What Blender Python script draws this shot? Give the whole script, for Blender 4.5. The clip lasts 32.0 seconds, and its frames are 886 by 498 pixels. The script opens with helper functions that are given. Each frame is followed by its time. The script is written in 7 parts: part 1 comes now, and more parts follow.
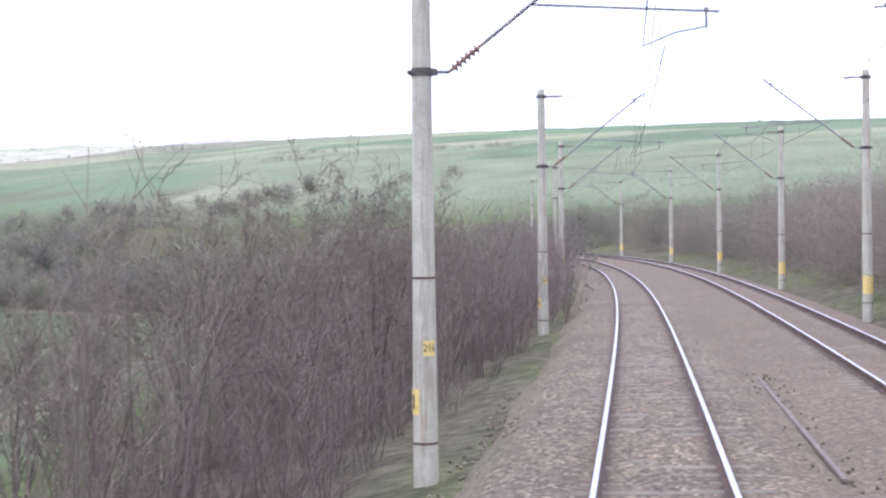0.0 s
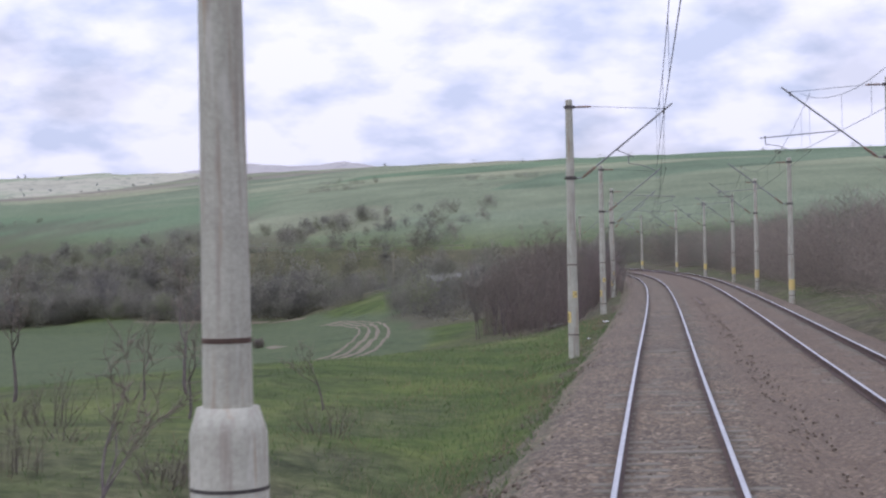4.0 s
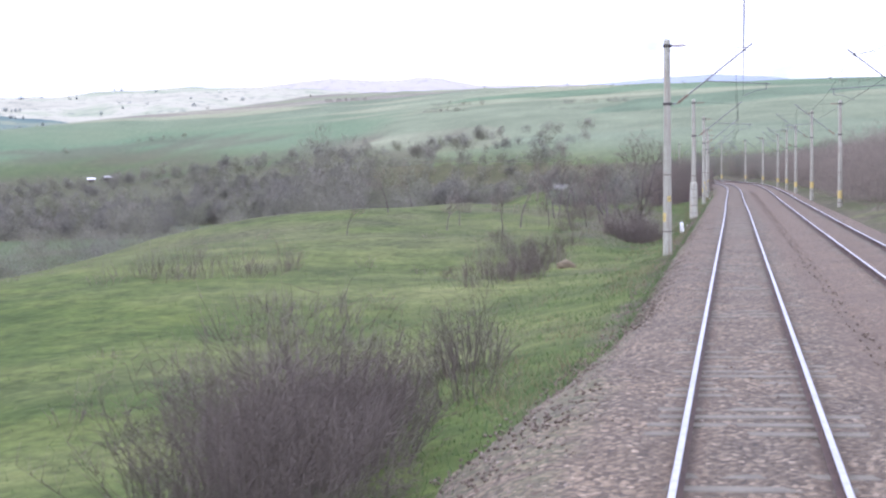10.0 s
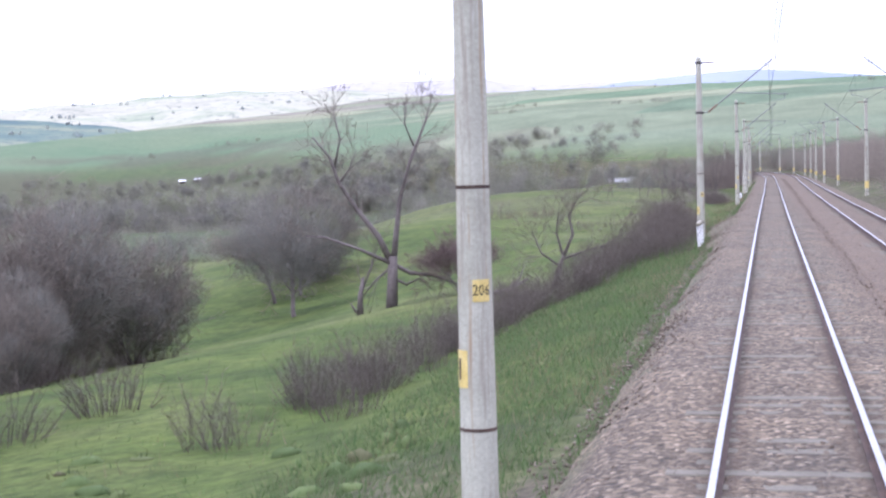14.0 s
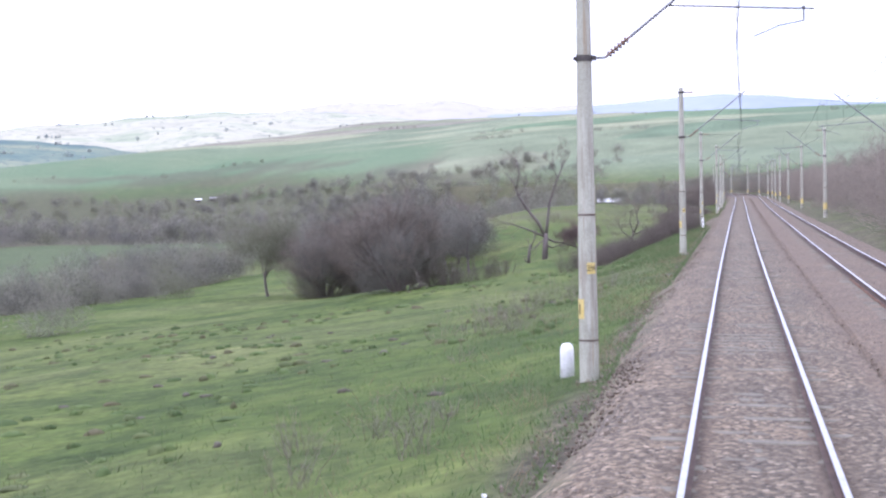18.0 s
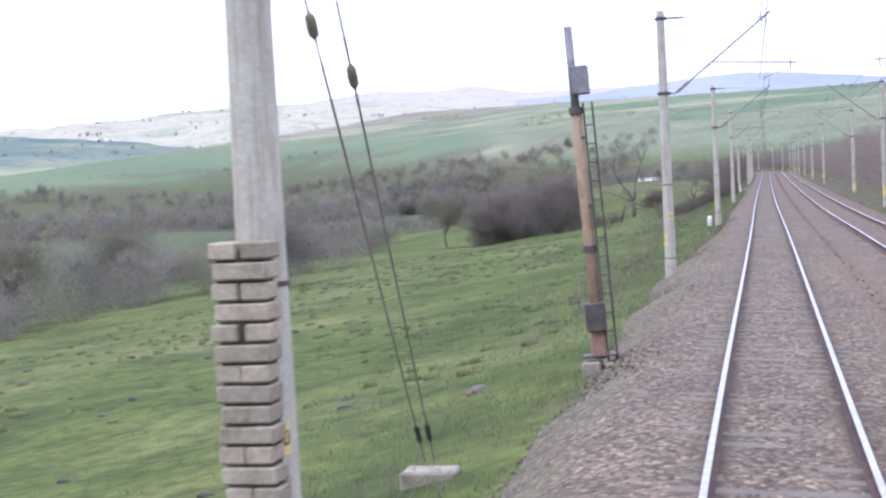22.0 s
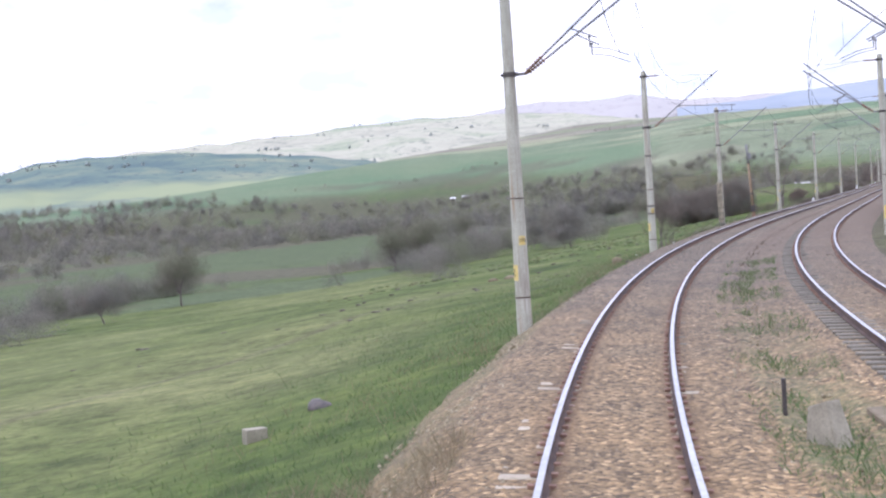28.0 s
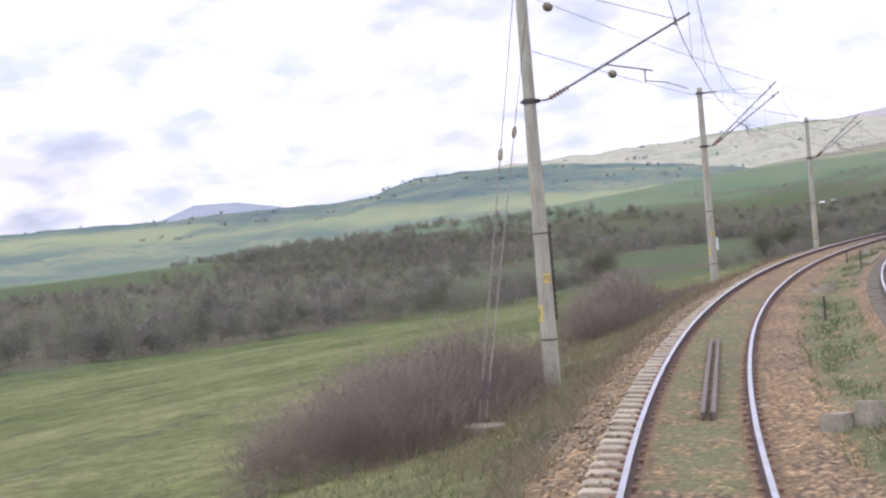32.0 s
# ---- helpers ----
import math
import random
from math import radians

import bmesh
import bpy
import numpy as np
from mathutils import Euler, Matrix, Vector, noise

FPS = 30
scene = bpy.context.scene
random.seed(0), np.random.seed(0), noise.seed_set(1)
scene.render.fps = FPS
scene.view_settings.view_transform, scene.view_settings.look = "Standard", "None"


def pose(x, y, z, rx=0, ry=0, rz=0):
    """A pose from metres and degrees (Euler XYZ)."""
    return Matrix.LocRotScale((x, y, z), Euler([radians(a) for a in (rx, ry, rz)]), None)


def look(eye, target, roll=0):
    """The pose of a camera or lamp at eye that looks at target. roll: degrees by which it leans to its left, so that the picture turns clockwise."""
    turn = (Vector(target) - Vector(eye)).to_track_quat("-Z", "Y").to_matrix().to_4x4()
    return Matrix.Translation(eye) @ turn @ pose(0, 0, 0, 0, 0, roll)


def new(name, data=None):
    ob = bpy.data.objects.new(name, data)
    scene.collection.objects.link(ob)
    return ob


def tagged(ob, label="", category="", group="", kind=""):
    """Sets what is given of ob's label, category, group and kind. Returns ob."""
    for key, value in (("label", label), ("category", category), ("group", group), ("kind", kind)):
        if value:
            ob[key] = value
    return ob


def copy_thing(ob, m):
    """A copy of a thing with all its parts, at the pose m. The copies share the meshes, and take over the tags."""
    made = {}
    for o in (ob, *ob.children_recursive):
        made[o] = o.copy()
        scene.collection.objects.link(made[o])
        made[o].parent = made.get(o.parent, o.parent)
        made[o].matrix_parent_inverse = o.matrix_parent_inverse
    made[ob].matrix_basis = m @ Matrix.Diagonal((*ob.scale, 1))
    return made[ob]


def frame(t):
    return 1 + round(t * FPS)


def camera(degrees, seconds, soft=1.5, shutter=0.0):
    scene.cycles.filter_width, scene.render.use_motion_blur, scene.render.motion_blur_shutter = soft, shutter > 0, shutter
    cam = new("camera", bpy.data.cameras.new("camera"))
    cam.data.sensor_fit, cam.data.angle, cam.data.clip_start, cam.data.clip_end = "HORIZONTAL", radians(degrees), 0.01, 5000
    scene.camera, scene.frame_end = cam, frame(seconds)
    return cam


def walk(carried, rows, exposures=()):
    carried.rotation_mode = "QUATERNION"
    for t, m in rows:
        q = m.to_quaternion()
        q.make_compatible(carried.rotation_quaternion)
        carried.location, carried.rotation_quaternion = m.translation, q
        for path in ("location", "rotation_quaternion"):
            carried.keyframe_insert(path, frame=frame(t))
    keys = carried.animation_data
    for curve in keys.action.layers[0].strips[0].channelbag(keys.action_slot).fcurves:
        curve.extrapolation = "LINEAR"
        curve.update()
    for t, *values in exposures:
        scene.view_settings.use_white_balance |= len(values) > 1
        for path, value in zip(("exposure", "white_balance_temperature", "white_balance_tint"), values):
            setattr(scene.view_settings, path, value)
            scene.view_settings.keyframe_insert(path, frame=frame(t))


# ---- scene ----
# camera: seconds, eye, yaw, pitch, roll in degrees
PATH = [
    (0, (0.729, -17.359, 3.448), 7.233, -0.457, -0.664),
    (0.5, (0.692, -25.445, 3.418), 6.942, 0.661, -0.648),
    (1, (0.651, -33.511, 3.388), 6.484, 1.676, -1.306),
    (1.5, (0.609, -41.567, 3.358), 5.609, 2.300, 1.322),
    (2, (0.574, -49.629, 3.329), 5.132, 2.070, 1.224),
    (2.5, (0.549, -57.707, 3.299), 6.301, 1.593, 0.581),
    (3, (0.533, -65.816, 3.270), 6.617, 1.375, 0.250),
    (3.5, (0.519, -73.966, 3.241), 7.216, 0.896, -0.479),
    (4, (0.502, -82.172, 3.213), 7.775, 0.416, -1.207),
    (4.5, (0.476, -90.436, 3.184), 7.976, 0.198, -1.539),
    (5, (0.441, -98.749, 3.156), 8.250, -0.574, -2.039),
    (5.5, (0.399, -107.101, 3.131), 8.543, -1.251, -0.786),
    (6, (0.355, -115.485, 3.106), 8.889, -1.360, -0.352),
    (6.5, (0.311, -123.891, 3.083), 9.958, -1.295, -0.635),
    (7, (0.268, -132.312, 3.062), 11.304, -2.024, 0.062),
    (7.5, (0.227, -140.738, 3.042), 11.826, -2.114, -0.712),
    (8, (0.187, -149.163, 3.024), 11.951, -2.436, 0.039),
    (8.5, (0.147, -157.596, 3.007), 11.750, -3.408, 0.501),
    (9, (0.108, -166.050, 2.990), 11.742, -3.869, 0.118),
    (9.5, (0.070, -174.521, 2.972), 11.287, -4.041, -0.395),
    (10, (0.035, -183.001, 2.954), 10.528, -2.767, -0.579),
    (10.5, (0.004, -191.484, 2.935), 10.681, -3.108, -1.026),
    (11, (-0.024, -199.965, 2.915), 10.869, -3.064, -1.937),
    (11.5, (-0.051, -208.437, 2.895), 11.135, -2.623, -2.011),
    (12, (-0.077, -216.895, 2.874), 11.408, -2.605, -1.979),
    (12.5, (-0.104, -225.346, 2.852), 11.544, -2.602, -1.543),
    (13, (-0.132, -233.799, 2.833), 11.674, -2.594, -1.528),
    (13.5, (-0.160, -242.251, 2.817), 11.916, -2.480, -1.830),
    (14, (-0.184, -250.697, 2.803), 11.909, -2.800, -1.502),
    (14.5, (-0.204, -259.133, 2.792), 12.532, -3.012, -0.191),
    (15, (-0.218, -267.555, 2.785), 13.852, -3.173, -0.891),
    (15.5, (-0.227, -275.958, 2.780), 14.415, -3.345, 0.524),
    (16, (-0.232, -284.337, 2.778), 14.000, -3.038, 0.422),
    (16.5, (-0.234, -292.696, 2.778), 13.051, -2.363, 0.197),
    (17, (-0.235, -301.037, 2.780), 12.088, -1.688, -0.028),
    (17.5, (-0.235, -309.363, 2.782), 11.640, -1.381, -0.130),
    (18, (-0.239, -317.672, 2.784), 10.819, -2.042, -1.201),
    (18.5, (-0.247, -325.966, 2.786), 10.000, -1.861, -0.219),
    (19, (-0.261, -334.246, 2.788), 9.390, -1.762, -0.294),
    (19.5, (-0.278, -342.511, 2.791), 9.641, -1.864, -0.594),
    (20, (-0.298, -350.763, 2.793), 10.059, -2.013, -1.659),
    (20.5, (-0.318, -359.004, 2.796), 10.838, -2.040, -2.586),
    (21, (-0.330, -367.233, 2.797), 11.073, -2.447, -2.176),
    (21.5, (-0.318, -375.450, 2.795), 11.199, -2.754, -1.406),
    (22, (-0.262, -383.652, 2.790), 11.881, -2.538, -2.849),
    (22.5, (-0.143, -391.837, 2.782), 12.429, -2.464, -2.862),
    (23, (0.058, -400.001, 2.771), 13.284, -2.203, -4.095),
    (23.5, (0.360, -408.141, 2.757), 14.255, -1.730, -3.786),
    (24, (0.789, -416.253, 2.740), 15.958, -1.939, -4.419),
    (24.5, (1.362, -424.323, 2.720), 17.245, -2.960, -3.289),
    (25, (2.094, -432.345, 2.698), 18.484, -2.966, -4.234),
    (25.5, (2.999, -440.324, 2.677), 16.687, -3.619, -5.664),
    (26, (4.082, -448.263, 2.656), 17.159, -3.353, -5.208),
    (26.5, (5.347, -456.168, 2.637), 16.678, -2.768, -4.205),
    (27, (6.805, -464.042, 2.618), 16.241, -2.182, -3.203),
    (27.5, (8.456, -471.888, 2.600), 16.783, -1.916, -2.747),
    (28, (10.294, -479.713, 2.583), 17.839, -1.861, -3.698),
    (28.5, (12.318, -487.510, 2.567), 19.866, -1.639, -4.063),
    (29, (14.521, -495.267, 2.551), 21.247, -2.100, -2.551),
    (29.5, (16.900, -502.977, 2.536), 22.813, -1.675, -3.724),
    (30, (19.462, -510.634, 2.520), 24.484, -2.038, -3.378),
    (30.5, (22.217, -518.225, 2.503), 26.028, -2.230, -3.122),
    (31, (25.165, -525.745, 2.486), 27.739, -1.965, -3.856),
    (31.5, (28.307, -533.185, 2.468), 29.842, -1.040, -3.714),
    (32, (31.637, -540.538, 2.451), 31.508, -0.538, -4.780),
]
cam = camera(32.4, 32.0, soft=2.3, shutter=0.12)
EXPOSURE = [(t, e, 5550 + 300 * (t > 29) + 330 * (1.4 < t < 3) - 140 * (9.5 < t < 26), 27 - 4 * (1.4 < t < 3) + 3 * (9.5 < t < 26)) for t, e in ((0, 0.2), (0.7, -0.04), (1.2, -0.66), (1.6, -1.1), (2.5, -1.1), (4.5, -0.68), (5, -0.56), (6, 0.06), (7, 0.0),
            (8.3, -0.08), (9, -0.06), (10, 0.06), (11, 0.04), (12, 0.08), (13, 0.2), (20, 0.16), (22, 0.06), (25, 0.04), (28, -0.1), (30, 0.0), (31, 0.04), (32, -0.42))]
walk(cam, [(t, Matrix.Translation(e) @ pose(0, 0, 0, 90 + p, 0, y) @ pose(0, 0, 0, 0, 0, r)) for t, e, y, p, r in PATH], EXPOSURE)

# ---------------------------------------------------------------- light
SUN_AZ, SUN_EL = 235.0, 42.0          # degrees, azimuth clockwise from +y
world = bpy.data.worlds.new("world")
scene.world = world
world.use_nodes = True
nt = world.node_tree
nt.nodes.clear()


def link_nodes(tree, a, b):
    tree.links.new(a, b)


w_out = nt.nodes.new("ShaderNodeOutputWorld")
w_bg = nt.nodes.new("ShaderNodeBackground")
w_sky = nt.nodes.new("ShaderNodeTexSky")
w_sky.sky_type, w_sky.sun_disc = "NISHITA", False
w_sky.sun_elevation, w_sky.sun_rotation = radians(SUN_EL), radians(SUN_AZ)
w_sky.air_density, w_sky.dust_density = 1.0, 1.5
# broken cloud: heaps laid out on a flat layer, so that they crowd together towards the horizon
w_co = nt.nodes.new("ShaderNodeTexCoord")
w_sep = nt.nodes.new("ShaderNodeSeparateXYZ")
w_up = nt.nodes.new("ShaderNodeMath")
w_up.operation = "ADD"
w_up.inputs[1].default_value = 0.4
w_abs = nt.nodes.new("ShaderNodeMath")
w_abs.operation = "ABSOLUTE"
w_flat = nt.nodes.new("ShaderNodeCombineXYZ")
w_div = nt.nodes.new("ShaderNodeVectorMath")
w_div.operation = "DIVIDE"
w_n1 = nt.nodes.new("ShaderNodeTexNoise")
w_n1.inputs["Scale"].default_value, w_n1.inputs["Detail"].default_value, w_n1.inputs["Roughness"].default_value = 3.4, 7.0, 0.5
w_r1 = nt.nodes.new("ShaderNodeValToRGB")
w_r1.color_ramp.elements[0].position, w_r1.color_ramp.elements[1].position = 0.36, 0.48
w_r1.color_ramp.elements[0].color, w_r1.color_ramp.elements[1].color = (0.72, 0.72, 0.72, 1), (1, 1, 1, 1)
w_n2 = nt.nodes.new("ShaderNodeTexNoise")
w_n2.inputs["Scale"].default_value, w_n2.inputs["Detail"].default_value = 9.0, 6.0
w_r2 = nt.nodes.new("ShaderNodeValToRGB")
w_r2.color_ramp.elements[0].position, w_r2.color_ramp.elements[1].position = 0.34, 0.56
w_r2.color_ramp.elements[0].color, w_r2.color_ramp.elements[1].color = (12.4, 13.5, 14.4, 1), (18.8, 18.7, 18.2, 1)
w_mix = nt.nodes.new("ShaderNodeMix")
w_mix.data_type = "RGBA"
link_nodes(nt, w_co.outputs["Generated"], w_sep.inputs[0])
link_nodes(nt, w_sep.outputs["Z"], w_abs.inputs[0])
link_nodes(nt, w_abs.outputs[0], w_up.inputs[0])
for k_ in range(3):
    link_nodes(nt, w_up.outputs[0], w_flat.inputs[k_])
link_nodes(nt, w_co.outputs["Generated"], w_div.inputs[0])
link_nodes(nt, w_flat.outputs[0], w_div.inputs[1])
for n_ in (w_n1, w_n2):
    link_nodes(nt, w_div.outputs[0], n_.inputs["Vector"])
link_nodes(nt, w_n1.outputs["Fac"], w_r1.inputs["Fac"])
link_nodes(nt, w_n2.outputs["Fac"], w_r2.inputs["Fac"])
link_nodes(nt, w_r1.outputs["Color"], w_mix.inputs[0])
link_nodes(nt, w_sky.outputs["Color"], w_mix.inputs[6])
link_nodes(nt, w_r2.outputs["Color"], w_mix.inputs[7])
# the cloud layer is thinner to look through overhead, so it shines brighter there than low down
w_grow = nt.nodes.new("ShaderNodeMath")
w_grow.operation = "MULTIPLY_ADD"
w_grow.inputs[1].default_value, w_grow.inputs[2].default_value = 0.72, 0.61
w_tall = nt.nodes.new("ShaderNodeMix")
w_tall.data_type, w_tall.blend_type = "RGBA", "MULTIPLY"
w_tall.inputs[0].default_value = 1.0
link_nodes(nt, w_abs.outputs[0], w_grow.inputs[0])
link_nodes(nt, w_mix.outputs[2], w_tall.inputs[6])
link_nodes(nt, w_grow.outputs[0], w_tall.inputs[7])
link_nodes(nt, w_tall.outputs[2], w_bg.inputs["Color"])
w_bg.inputs["Strength"].default_value = 0.128
link_nodes(nt, w_bg.outputs[0], w_out.inputs["Surface"])

sun_data = bpy.data.lights.new("sun", "SUN")
sun_data.energy, sun_data.angle, sun_data.color = 1.02, radians(12), (1.0, 0.95, 0.87)
sun = new("sun", sun_data)
sd = Vector((math.sin(radians(SUN_AZ)) * math.cos(radians(SUN_EL)), math.cos(radians(SUN_AZ)) * math.cos(radians(SUN_EL)), math.sin(radians(SUN_EL))))
sun.matrix_world = look(sd * 50, (0, 0, 0))

# ---------------------------------------------------------------- the line
# plan of the line: curvature (1/km), gradient (per mille), cant (m) and distance between tracks (m), by chainage
K_S, K_V = np.arange(-320, 700, 34.0), np.array([-3.079, -2.974, -2.857, -2.715, -2.536, -2.298, -1.978, -1.541, -0.941, -0.314, -0.180, 0.197, -0.164, 0.027, 0.004, 0.057, -0.029, 0.082, 0.041, -0.093, 0.019, 1.188, 2.592, 3.073, 2.757, 3.304, 2.593, 2.046, 1.596, 1.192]) / 1000
Z_S, Z_V = np.arange(-320, 700, 68.0), np.array([-4.04, -4.08, -4.16, -4.28, -4.75, -3.76, -3.48, -1.94, -2.57, 0.17, 0.35, -2.77, -1.89, -2.38, -2.36]) / 1000
C_S, C_V = np.arange(-320, 700, 85.0), np.array([-0.007, -0.010, -0.018, -0.033, -0.033, -0.020, -0.024, 0.019, 0.069, 0.112, 0.103, 0.071])
D_S, D_V = np.array([-320, -100, 100, 300, 450, 520, 580, 640, 700]), np.array([4.92, 5.21, 4.37, 4.13, 4.89, 4.89, 4.89, 4.89, 4.89])
STEP = 3.0
TS = np.arange(-330, 690, STEP)
T0 = int(np.argmin(abs(TS - 300)))
T_PHI = np.cumsum(np.interp(TS, K_S, K_V)) * STEP
T_PHI -= T_PHI[T0]
T_X = np.cumsum(np.sin(T_PHI)) * STEP
T_Y = np.cumsum(-np.cos(T_PHI)) * STEP
T_X -= T_X[T0]
T_Y -= T_Y[T0] + 300
T_Z = np.cumsum(np.interp(TS, Z_S, Z_V)) * STEP
T_Z -= T_Z[T0]


def axis_at(s):
    """Place, heading and rail level of the left track at a chainage (arrays too)."""
    s = np.asarray(s, float)
    lo, hi = TS[0], TS[-1]
    c = np.clip(s, lo, hi)
    fade = np.clip(1 - (c - s) / 250, 0, 1) * np.clip(1 - (s - c) / 250, 0, 1)
    x, y, z, p = (np.interp(c, TS, q) for q in (T_X, T_Y, T_Z, T_PHI))
    return x, y + (c - s), z, p * fade


def on(s, d, h=0.0):
    """World place at chainage s, d metres to the left of the left track, h over its rail heads."""
    x, y, z, p = axis_at(s)
    return Vector((float(x - math.cos(p) * d), float(y - math.sin(p) * d), float(z + h)))


def heading(s):
    return float(axis_at(s)[3])


def gap(s):
    return float(np.interp(s, D_S, D_V))


# ---------------------------------------------------------------- materials
def material(name, base, rough=0.8, metal=0.0):
    m = bpy.data.materials.new(name)
    m.use_nodes = True
    b = m.node_tree.nodes["Principled BSDF"]
    b.inputs["Base Color"].default_value = (*base, 1)
    b.inputs["Roughness"].default_value, b.inputs["Metallic"].default_value = rough, metal
    return m


def node(m, kind, **values):
    n = m.node_tree.nodes.new(kind)
    for k, v in values.items():
        n.inputs[k.replace("_", " ")].default_value = v
    return n


def wire_up(m, a, out, b, inp):
    m.node_tree.links.new(a.outputs[out], b.inputs[inp])


def ramp(m, source, out, stops):
    r = m.node_tree.nodes.new("ShaderNodeValToRGB")
    e = r.color_ramp.elements
    e[0].position, e[0].color = stops[0][0], (*stops[0][1], 1)
    e[1].position, e[1].color = stops[-1][0], (*stops[-1][1], 1)
    for p, c in stops[1:-1]:
        x = e.new(p)
        x.color = (*c, 1)
    m.node_tree.links.new(source.outputs[out], r.inputs["Fac"])
    return r


def mix_colour(m, fac, a, b, blend="MIX"):
    """fac, a, b: a number or colour, or (node, output)."""
    n = m.node_tree.nodes.new("ShaderNodeMix")
    n.data_type, n.blend_type = "RGBA", blend
    for i, v in ((0, fac), (6, a), (7, b)):
        if isinstance(v, tuple) and hasattr(v[0], "outputs"):
            m.node_tree.links.new(v[0].outputs[v[1]], n.inputs[i])
        else:
            n.inputs[i].default_value = (*v, 1) if isinstance(v, tuple) else v
    return (n, 2)


def noise_node(m, scale, detail=4.0, rough=0.55, stretch=None):
    n = node(m, "ShaderNodeTexNoise", Scale=scale, Detail=detail, Roughness=rough)
    co = m.node_tree.nodes.new("ShaderNodeNewGeometry")
    if stretch:
        mp = node(m, "ShaderNodeMapping", Scale=stretch)
        wire_up(m, co, "Position", mp, "Vector")
        wire_up(m, mp, "Vector", n, "Vector")
    else:
        wire_up(m, co, "Position", n, "Vector")
    return n


def bump(m, source, out, strength, distance):
    b = node(m, "ShaderNodeBump", Strength=strength, Distance=distance)
    m.node_tree.links.new(source.outputs[out], b.inputs["Height"])
    m.node_tree.links.new(b.outputs["Normal"], m.node_tree.nodes["Principled BSDF"].inputs["Normal"])
    return b


def set_colour(m, src):
    m.node_tree.links.new(src[0].outputs[src[1]], m.node_tree.nodes["Principled BSDF"].inputs["Base Color"])


def thin(m, src, share=0.45):
    """Twigs and blades: light falls through to the far side."""
    t = m.node_tree
    tr, mx = t.nodes.new("ShaderNodeBsdfTranslucent"), t.nodes.new("ShaderNodeMixShader")
    mx.inputs[0].default_value = share
    t.links.new(src[0].outputs[src[1]], tr.inputs["Color"])
    t.links.new(t.nodes["Principled BSDF"].outputs[0], mx.inputs[1])
    t.links.new(tr.outputs[0], mx.inputs[2])
    t.links.new(mx.outputs[0], t.nodes["Material Output"].inputs["Surface"])


def grainy(name, c1, c2, scale, rough=0.85, metal=0.0, dist=0.01, fine=6.0, c3=None, object_random=0.0):
    """A surface of two (three) tones: large stains, fine grain and relief."""
    m = material(name, c1, rough, metal)
    a, b = noise_node(m, scale), noise_node(m, scale * fine, 5.0, 0.65)
    r = ramp(m, a, "Fac", [(0.32, c1), (0.68, c2)])
    src = (r, "Color")
    g = ramp(m, b, "Fac", [(0.25, (0.72, 0.72, 0.72)), (0.75, (1.25, 1.25, 1.25))])
    src = mix_colour(m, 1.0, src, (g, "Color"), "MULTIPLY")
    if c3:
        st = ramp(m, noise_node(m, scale * 0.45, 6.0, 0.7), "Fac", [(0.58, (0, 0, 0)), (0.7, (1, 1, 1))])
        src = mix_colour(m, (st, "Color"), src, c3)
    if object_random:
        oi = m.node_tree.nodes.new("ShaderNodeObjectInfo")
        v = ramp(m, oi, "Random", [(0.0, (1 - object_random,) * 3), (1.0, (1 + object_random,) * 3)])
        src = mix_colour(m, 1.0, src, (v, "Color"), "MULTIPLY")
    set_colour(m, src)
    bump(m, b, "Fac", 0.6, dist)
    return m


def islands(name, tones, rough=0.9, share=0.0):
    """A joined mass of small pieces, each piece with a tone of its own."""
    m = material(name, tones[0], rough)
    g = m.node_tree.nodes.new("ShaderNodeNewGeometry")
    stops = [(i / (len(tones) - 1), c) for i, c in enumerate(tones)]
    src = (ramp(m, g, "Random Per Island", stops), "Color")
    set_colour(m, src)
    if share:
        thin(m, src, share)
    m.node_tree.nodes["Principled BSDF"].inputs["Specular IOR Level"].default_value = 0.15
    return m




def mast_concrete():
    """Spun concrete with rain streaks and rust stains running down it."""
    m = material("mast_concrete", (0.4, 0.39, 0.37), 0.88)
    tone = ramp(m, noise_node(m, 2.2, 5.0), "Fac", [(0.3, (0.335, 0.33, 0.265)), (0.7, (0.445, 0.44, 0.36))])
    grain = noise_node(m, 26.0, 5.0, 0.65)
    gr = ramp(m, grain, "Fac", [(0.25, (0.78,) * 3), (0.75, (1.18,) * 3)])
    src = mix_colour(m, 1.0, (tone, "Color"), (gr, "Color"), "MULTIPLY")
    streak = ramp(m, noise_node(m, 1.0, 5.0, 0.65, (16, 16, 0.8)), "Fac", [(0.5, (0, 0, 0)), (0.66, (0.75,) * 3)])
    src = mix_colour(m, (streak, "Color"), src, (0.25, 0.215, 0.175))
    rust = ramp(m, noise_node(m, 1.0, 4.0, 0.6, (13, 13, 0.55)), "Fac", [(0.59, (0, 0, 0)), (0.7, (0.75,) * 3)])
    src = mix_colour(m, (rust, "Color"), src, (0.29, 0.19, 0.105))
    pale = ramp(m, noise_node(m, 1.0, 4.0, 0.6, (9, 9, 1.1)), "Fac", [(0.6, (0, 0, 0)), (0.7, (0.6,) * 3)])
    src = mix_colour(m, (pale, "Color"), src, (0.52, 0.51, 0.44))
    set_colour(m, src)
    bump(m, grain, "Fac", 0.5, 0.006)
    return m


